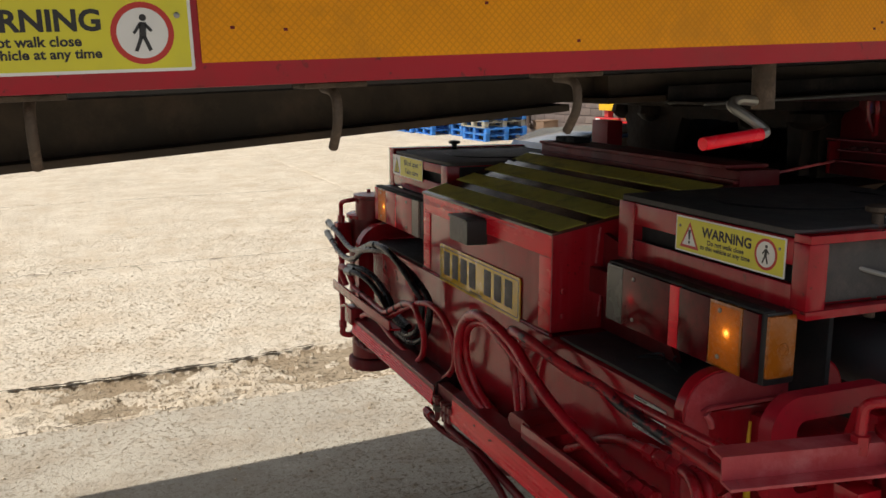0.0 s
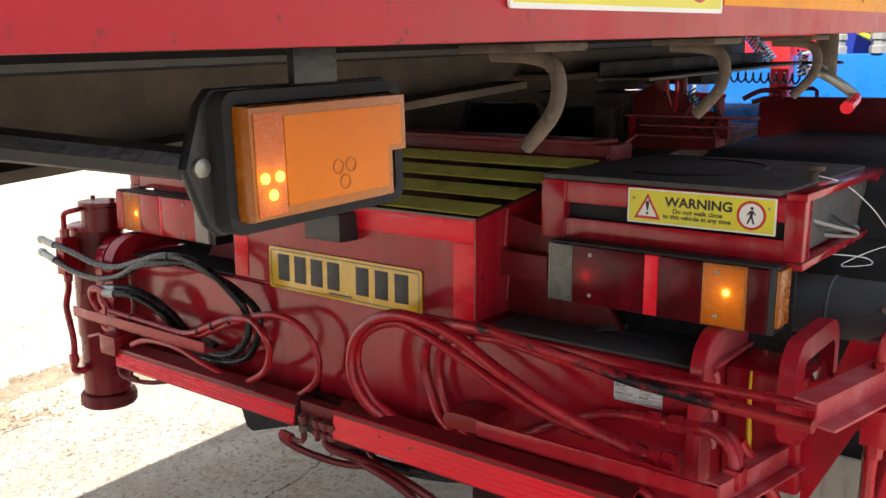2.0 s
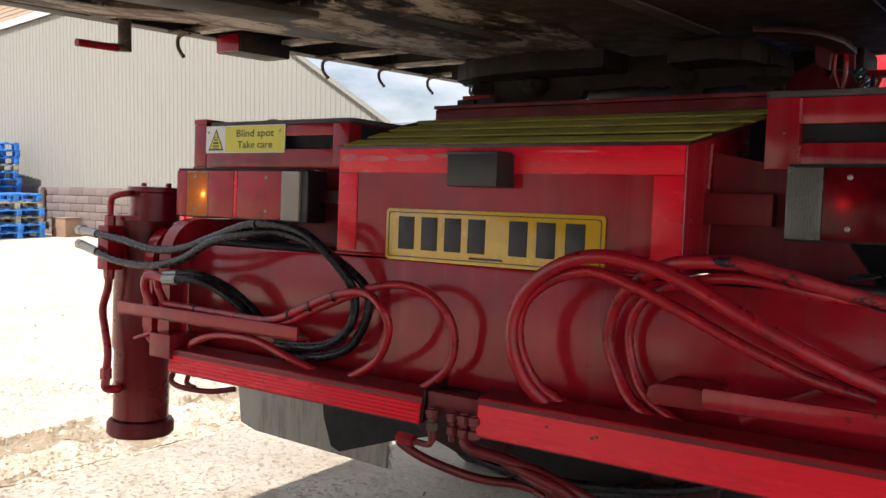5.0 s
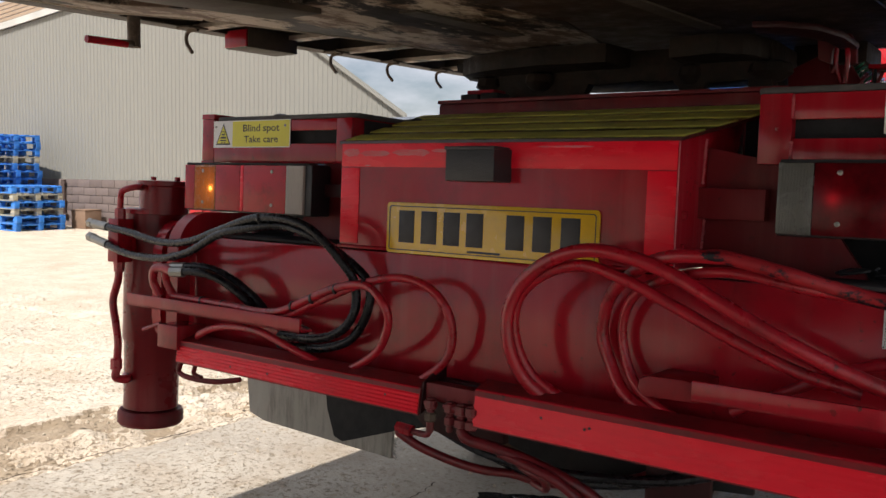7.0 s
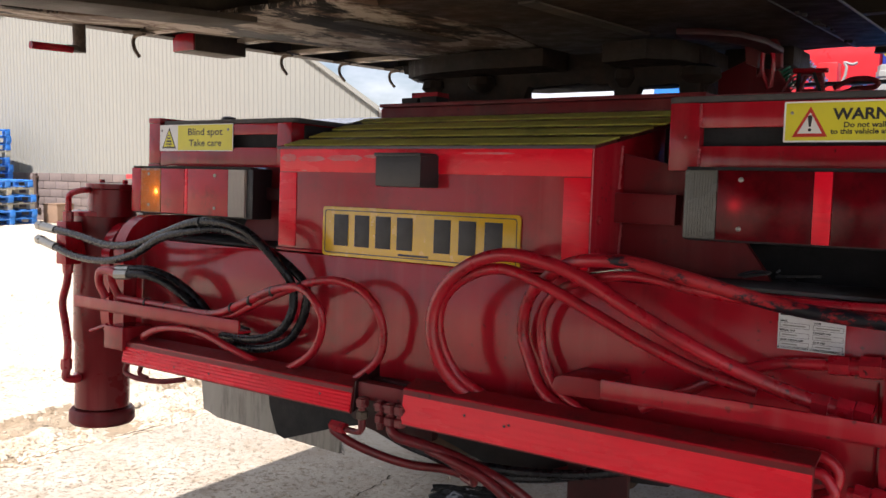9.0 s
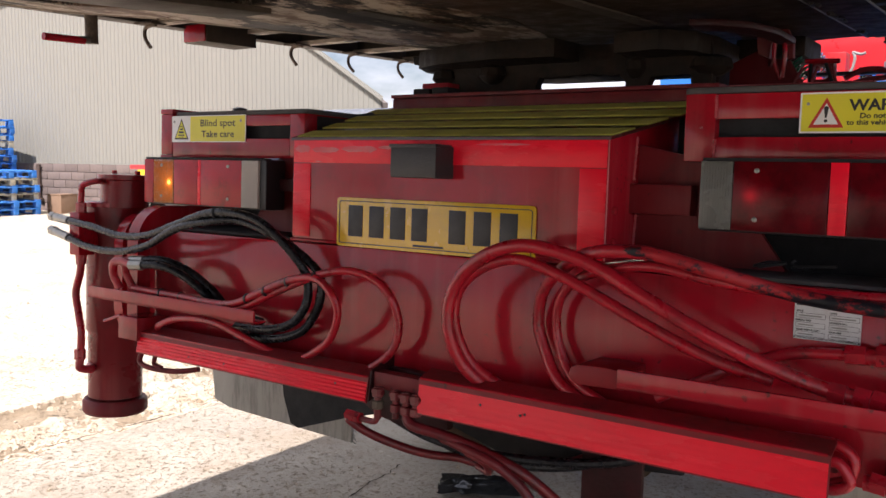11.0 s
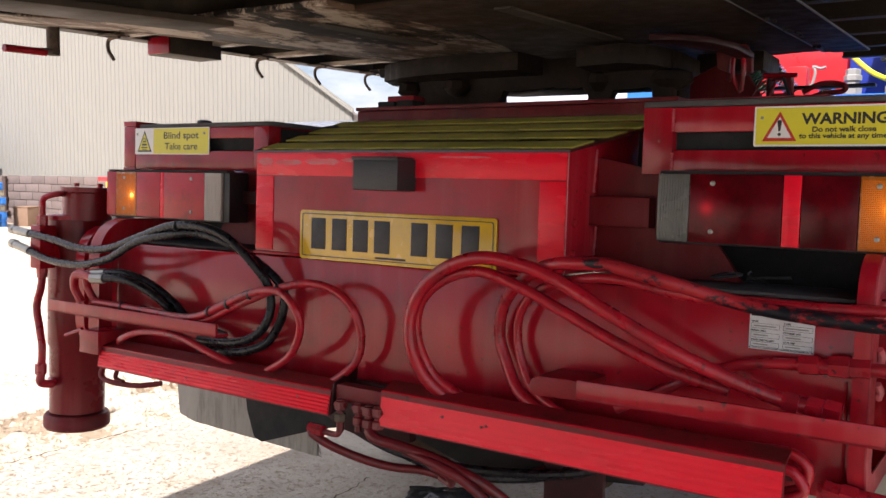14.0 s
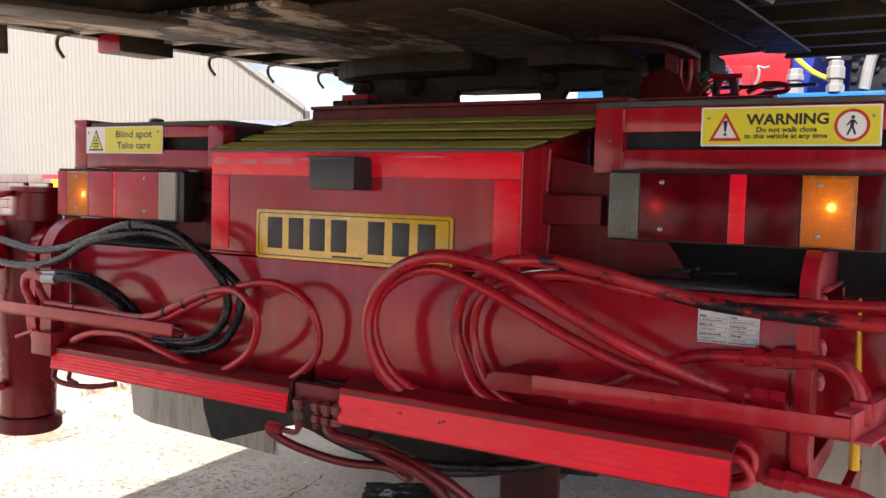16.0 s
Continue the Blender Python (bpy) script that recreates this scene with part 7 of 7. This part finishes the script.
# ---------------------------------------------------------------- the trailer overhead (level with the yard)
def trailer():
    t = thing("flatbed_trailer", "flatbed trailer with a red side rail and rope hooks overhead", "trailer")
    front, rear = 2.35, -10.5
    top = 1.835
    part("deck", B(((-1.18, rear, 1.785), (1.20, front, 1.83)), bevel=0.002), DECK, t, "dark timber deck seen from below")
    # Unseen board, added only to keep sun off the beam's right end.
    part("deck_board", B(((1.0, rear, 1.8365), (1.40, front, 1.876)), bevel=0.003), DECK, t, "unseen added deck board shading the beam end")
    for sx, x_out, low, material in ((1, 1.265, 1.668, RED_RAIL), (-1, -1.245, 1.642, UNDER)):
        x_in = x_out - sx * 0.06
        xa, xb = sorted((x_out, x_out - sx * 0.006))
        la, lb = sorted((x_in, x_out - sx * 0.006))
        rail = part("side_rail", B(((xa, rear, low), (xb, front, top)), ((la, rear, top - 0.006), (lb, front, top)), bevel=0.0015), material, t, "red pressed side rail" if sx > 0 else "grimy side rail seen from inside")
        part("rail_lip", B(((la, rear, low), (lb, front, low + 0.006)), bevel=0.0012), UNDER, rail, "grimy lower lip of the rail")
        if sx > 0:
            for a, b in ((-6.0, -3.02), (-3.0, -1.112), (-0.806, 1.0), (1.02, front)):
                part("reflective_tape", B(((x_out, a, 1.6915), (x_out + 0.0014, b, 1.772))), AMBER_TAPE, rail, "amber conspicuity tape")
            warning_sign(t, pose(x_out + 0.0024, -0.959, 1.7205, 90, 0, 90), 0.292, 0.071)
            rng = random.Random(21)
            for k in range(14):
                y, z = rng.uniform(-0.78, 0.9), rng.uniform(1.70, 1.765)
                part("tape_nick", B(((x_out + 0.001, y - 0.002, z - 0.0015), (x_out + 0.0022, y + 0.002, z + 0.0015)), bevel=0.0004), RED_DARK, rail)
    # tapering main beams
    for x in (-0.5, 0.5):
        low_z = lambda y: min(1.605, 1.594 + 0.045 * y) if y > -4 else 1.414
        ys = [rear, -4.0, -2.0, -1.0, 0.0, 0.3, 1.22]
        web = [(y, low_z(y)) for y in ys] + [(1.22, 1.785), (rear, 1.785)]
        part("main_beam", P(web, 0, x - 0.006, x + 0.006), UNDER, t, "grimy tapering chassis beam")
        fl = [(y, low_z(y)) for y in ys[:-2]] + [(y, low_z(y) - 0.014) for y in ys[:-2][::-1]]
        part("beam_flange", P(fl, 0, x - 0.075, x + 0.075, 0.002), UNDER, t, "grimy beam flange")
    y = -10.11
    while y < front:
        for x0, x1, low in ((-1.18, -0.51, 1.640), (0.51, 1.20, 1.668), (-0.49, 0.49, 1.70)):
            near = y > -0.3 and x1 < 0
            cm = part("cross_member", B(((x0, y - 0.003, low + 0.006), (x1, y + 0.003, 1.785))), UNDER, t, "steel cross member")
            part("member_flange", B(((x0, y - 0.024, low), (x1, y + 0.024, low + 0.006)), bevel=0.001), CHIPPED if near else UNDER, cm, "flaking cream lower flange" if near else "")
            if near:
                part("member_edge", B(((x0, y - 0.027, low), (x1, y - 0.0245, low + 0.012))), DUSTY, cm, "dusty cream flange edge")
        y += 0.305
    # coupling plate, wider at the back, with a flange running off its far corner
    z0, z1 = 1.592, 1.604
    sk = part("skid_plate", P([(-0.775, -0.03), (-0.40, -0.07), (-0.10, -0.05), (-0.05, 0.45), (-0.16, 0.9), (-0.10, 1.9), (-0.40, 1.9), (-0.56, 1.2), (-0.585, 0.84), (-0.66, 0.42)], 2, z0, z1, 0.002), CHIPPED, t, "flaking cream coupling plate")
    part("greasy_plate", P([(-0.098, 0.03), (0.62, 0.06), (0.62, 1.20), (0.45, 1.26), (-0.098, 1.28), (-0.158, 0.9), (-0.048, 0.45)], 2, z0, z1, 0.002), IRON, sk, "greasy black half of the coupling plate")
    part("plate_lip", P([(-0.785, -0.04), (-0.670, 0.42), (-0.595, 0.84), (-0.57, 1.2), (-0.56, 1.2), (-0.585, 0.84), (-0.66, 0.42), (-0.775, -0.04)], 2, z0 - 0.002, z0 + 0.022), DUSTY, sk, "dusty cream plate lip")
    part("corner_flange", P([(-0.905, -0.75), (-0.895, -0.24), (-0.785, -0.045), (-0.60, -0.045), (-0.79, -0.28), (-0.80, -0.75)], 2, z0, z1, 0.002), CHIPPED, sk, "flaking cream corner flange")
    part("flange_lip", P([(-0.912, -0.75), (-0.902, -0.24), (-0.79, -0.04), (-0.785, -0.045), (-0.895, -0.24), (-0.905, -0.75)], 2, z0 - 0.002, z0 + 0.03), DUSTY, sk, "dusty cream flange lip")
    part("edge_channel", B(((0.615, 0.20, 1.586), (0.735, 1.20, 1.592)), ((0.621, 0.20, 1.592), (0.627, 1.20, 1.622)), bevel=0.0015), GREASE, sk, "greasy edge channel")
    # Bright rims paint the light caught along the channel's edges.
    for x, r in ((0.735, 0.0022), (0.622, 0.0028)):
        part("channel_rim", T([(x, 0.205, 1.587), (x, 1.2, 1.587)], r, curved=False, seg=6), STEEL, sk, "bright line for the lit channel edge")
    part("channel_rim", T([(0.64, 1.201, 1.588), (0.735, 1.201, 1.588)], 0.004, curved=False, seg=6), STEEL, sk, "bright line for the lit channel edge")
    rng = random.Random(12)
    for k in range(9):
        y, x = rng.uniform(0.45, 1.1), rng.uniform(0.625, 0.65)
        part("grease_clod", T([(x, y, 1.584), (x + rng.uniform(-0.006, 0.01), y + rng.uniform(0.02, 0.06), 1.585)], rng.uniform(0.003, 0.006), curved=False, seg=6), GREASE, sk)
    part("apron", B(((-0.50, 0.10, z1), (0.56, 1.24, 1.70)), bevel=0.004), UNDER, sk)
    for x, y0, y1, w in ((-0.30, 0.12, 0.55, 0.05), (0.18, 0.15, 0.7, 0.04)):
        part("wear_strip", P([(x, y0), (x + w, y0), (x + w * 1.4, y1), (x + w * 0.3, y1)], 2, z0 - 0.005, z0 - 0.0005), UNDER, sk, "grimy wear strip")
    part("kingpin", L([(0.03, 1.50), (0.045, 1.505), (0.045, 1.52), (0.025, 1.53), (0.025, 1.56), (0.045, 1.565), (0.045, 1.592)], (0.0, 1.12, 0)), IRON, sk)
    part("conduit", T([(0.62, -6, 1.655), (0.62, 0.0, 1.66), (0.70, 0.8, 1.665)], 0.012, curved=False, seg=8), PLASTIC, t, "black conduit along the beam")
    part("conduit", T([(0.80, -6, 1.69), (0.80, 0.2, 1.69), (0.95, 1.2, 1.69)], 0.009, curved=False, seg=8), UNDER, t, "grimy air pipe")
    # rope hooks
    hooks = [(1, y) for y in (-2.19, -1.885, -1.58, -0.965, -0.66, -0.36, 0.83, 1.135, 1.44)] + [(-1, y) for y in (-2.19, -1.58, -0.965, -0.36, 0.22, 0.83, 1.135, 1.44, 1.745)]
    rod_mesh = pad_mesh = None
    for sx, y in hooks:
        x, low = (1.205, 1.668) if sx > 0 else (-1.185, 1.642)
        if rod_mesh is None:
            rod_mesh = finish("hook", T([(-0.045, 0.0, -0.008), (-0.012, 0.0, -0.010), (0.004, 0.0, -0.016), (0.009, 0.0, -0.030), (0.005, 0.0, -0.047), (-0.006, 0.0, -0.061), (-0.018, 0.0, -0.073)], 0.0056, seg=12), RUST)
            pad_mesh = finish("hook_pad", B(((-0.05, -0.035, -0.007), (0.012, 0.035, -0.001)), bevel=0.002), RUST)
        for name, me in (("rope_hook", rod_mesh), ("hook_pad", pad_mesh)):
            o = new(name, me)
            o.parent = t
            o.matrix_local = pose(x, y, low, 0, 0, 0 if sx > 0 else 180)
            tagged(o, "rusty bent rope hook" if name == "rope_hook" else "rusty hook pad")
    # winding handles
    post = part("winch_post", T([(1.127, 0.0, 1.70), (1.127, 0.0, 1.602)], 0.0165, curved=False, seg=14), RUST, t, "rusty winch post")
    part("crank_arm", T([(1.127, 0.0, 1.612), (1.130, -0.045, 1.617), (1.142, -0.068, 1.610), (1.165, -0.058, 1.594), (1.184, -0.045, 1.576), (1.187, -0.06, 1.571)], 0.0075), STEEL, post)
    part("grip", T([(1.186, -0.055, 1.572), (1.203, -0.165, 1.567)], 0.0088, curved=False, seg=14), RED_TAPE, post, "red plastic hand grip")
    post = part("winch_post", T([(-1.18, 0.033, 1.69), (-1.18, 0.033, 1.562)], 0.018, curved=False, seg=14), RUST, t, "rusty winch post")
    part("crank_arm", T([(-1.18, 0.033, 1.572), (-1.165, 0.01, 1.571), (-1.165, -0.02, 1.569)], 0.008), RUST, post)
    part("grip", T([(-1.165, 0.0, 1.566), (-1.17, -0.118, 1.566)], 0.0105, curved=False, seg=14), RED, post, "red plastic hand grip")
    # Dark body colour gives the red box its shaded sides.
    lk = part("lamp_box", B(((-1.20, 0.372, 1.598), (-1.095, 0.575, 1.655)), bevel=0.003), UNDER, t, "small red box with dark shaded sides under the rail")
    part("box_face", B(((-1.197, 0.366, 1.600), (-1.098, 0.3715, 1.652)), bevel=0.0015), RED, lk)
    # amber side marker on its black carrier
    mk = part("marker_carrier", P([(-1.2525, 1.6148), (-1.2420, 1.5860), (-1.2350, 1.5800), (-1.113, 1.5800), (-1.106, 1.5860), (-1.099, 1.6118), (-1.106, 1.6435), (-1.113, 1.6505), (-1.2350, 1.6505), (-1.2420, 1.6430)], 0, 1.1790, 1.1870, 0.003), PLASTIC, t, "black rubber marker carrier")
    part("marker_rim", ring_prism(bmesh.new(), rounded(-1.2385, 1.5812, -1.1125, 1.6492, 0.008, 4), rounded(-1.2332, 1.5870, -1.1190, 1.6432, 0.004, 4), 0, 1.1870, 1.1980), RUBBER, mk, "grey-black rubber rim round the lens")
    part("marker_stay", B(((1.196, -1.195, 1.6506), (1.201, -1.165, 1.668)), bevel=0.001), PLASTIC, mk)
    part("marker_stay", T([(1.18, -1.24, 1.615), (1.0, -1.45, 1.66), (0.9, -1.55, 1.70)], 0.008, curved=False, seg=8), PLASTIC, mk)
    part("marker_lens", P([(-1.2323, 1.5880), (-1.1325, 1.5880), (-1.1325, 1.6115), (-1.1210, 1.6115), (-1.1210, 1.6422), (-1.2323, 1.6422)], 0, 1.1870, 1.2090, 0.003), LENS_SIDE, mk, "amber side marker lens")
    part("lens_cell", P([(-1.2115, 1.5935), (-1.1375, 1.5935), (-1.1375, 1.6155), (-1.1265, 1.6155), (-1.1265, 1.6370), (-1.2115, 1.6370)], 0, 1.2088, 1.2096, 0.0003), LENS_PALE, mk, "paler smooth lens field")
    part("lens_cell", P([(-1.2300, 1.5905), (-1.2122, 1.5905), (-1.2122, 1.6390), (-1.2300, 1.6390)], 0, 1.2088, 1.2096), LENS_DEEP, mk, "deeper orange diode field")
    for cy, lit in ((-1.2210, True), (-1.1720, False)):
        for dy, dz in ((-0.0046, 0.0038), (0.0046, 0.0038), (0.0, -0.0045)):
            if lit:
                part("diode", L([(0.0026, 0.0), (0.0026, 0.0008), (0.001, 0.0014)], (1.2096, cy + dy, 1.6048 + dz), axis=0, seg=12), LED, mk, "lit amber diode")
            else:
                part("diode_cup", T([(1.2098, cy + dy + 0.0036 * math.cos(a), 1.6048 + dz + 0.0036 * math.sin(a)) for a in np.linspace(0, 2 * math.pi, 13)], 0.0004, seg=5, curved=False), LENS_SIDE, mk)
    for y, z in ((-1.2452, 1.6148), (-1.1070, 1.6118)):
        part("bolt", L([(0.0046, 0.0), (0.0046, 0.003), (0.002, 0.004)], (1.1870, y, z), axis=0, seg=12), STEEL, mk)
    # rear running gear, out of the camera's way
    for y in (-8.6, -7.3):
        for sx in (-1, 1):
            part("wheel", L([(0.2, -0.18), (0.44, -0.19), (0.50, -0.14), (0.50, 0.14), (0.44, 0.19), (0.2, 0.18)], (sx * 1.0, y, 0.50), axis=0, seg=32), TYRE, t, "black trailer tyre")
        part("axle", T([(-0.95, y, 0.5), (0.95, y, 0.5)], 0.07, curved=False, seg=12), IRON, t)
        for sx in (-1, 1):
            part("hanger", B(((sx * 0.5 - 0.05, y - 0.25, 0.5), (sx * 0.5 + 0.05, y + 0.25, 1.40)), bevel=0.01), IRON, t)
    return t


trailer()


# ---------------------------------------------------------------- block plinth of the warehouse, block by block
def plinth():
    rows, h, w = 6, 0.98 / 6, 0.36
    full = finish("block", B(((-w / 2 + 0.005, -0.09, 0.005), (w / 2 - 0.005, 0.03, h - 0.005)), bevel=0.004), BLOCK)
    s0, s1 = -4.0, 7.45
    for r in range(rows):
        s = s0 + (w / 2 if r % 2 else w)
        while s < s1 - 0.1:
            o = new("block", full)
            o.parent = house
            o.location = (s, 0.0, r * h)
            s += w
    part("plinth_end", B(((-9.0, -0.09, 0.0), (-4.02, 0.03, 0.98)), bevel=0.004), BLOCK, house, "plain end of the block plinth")


plinth()
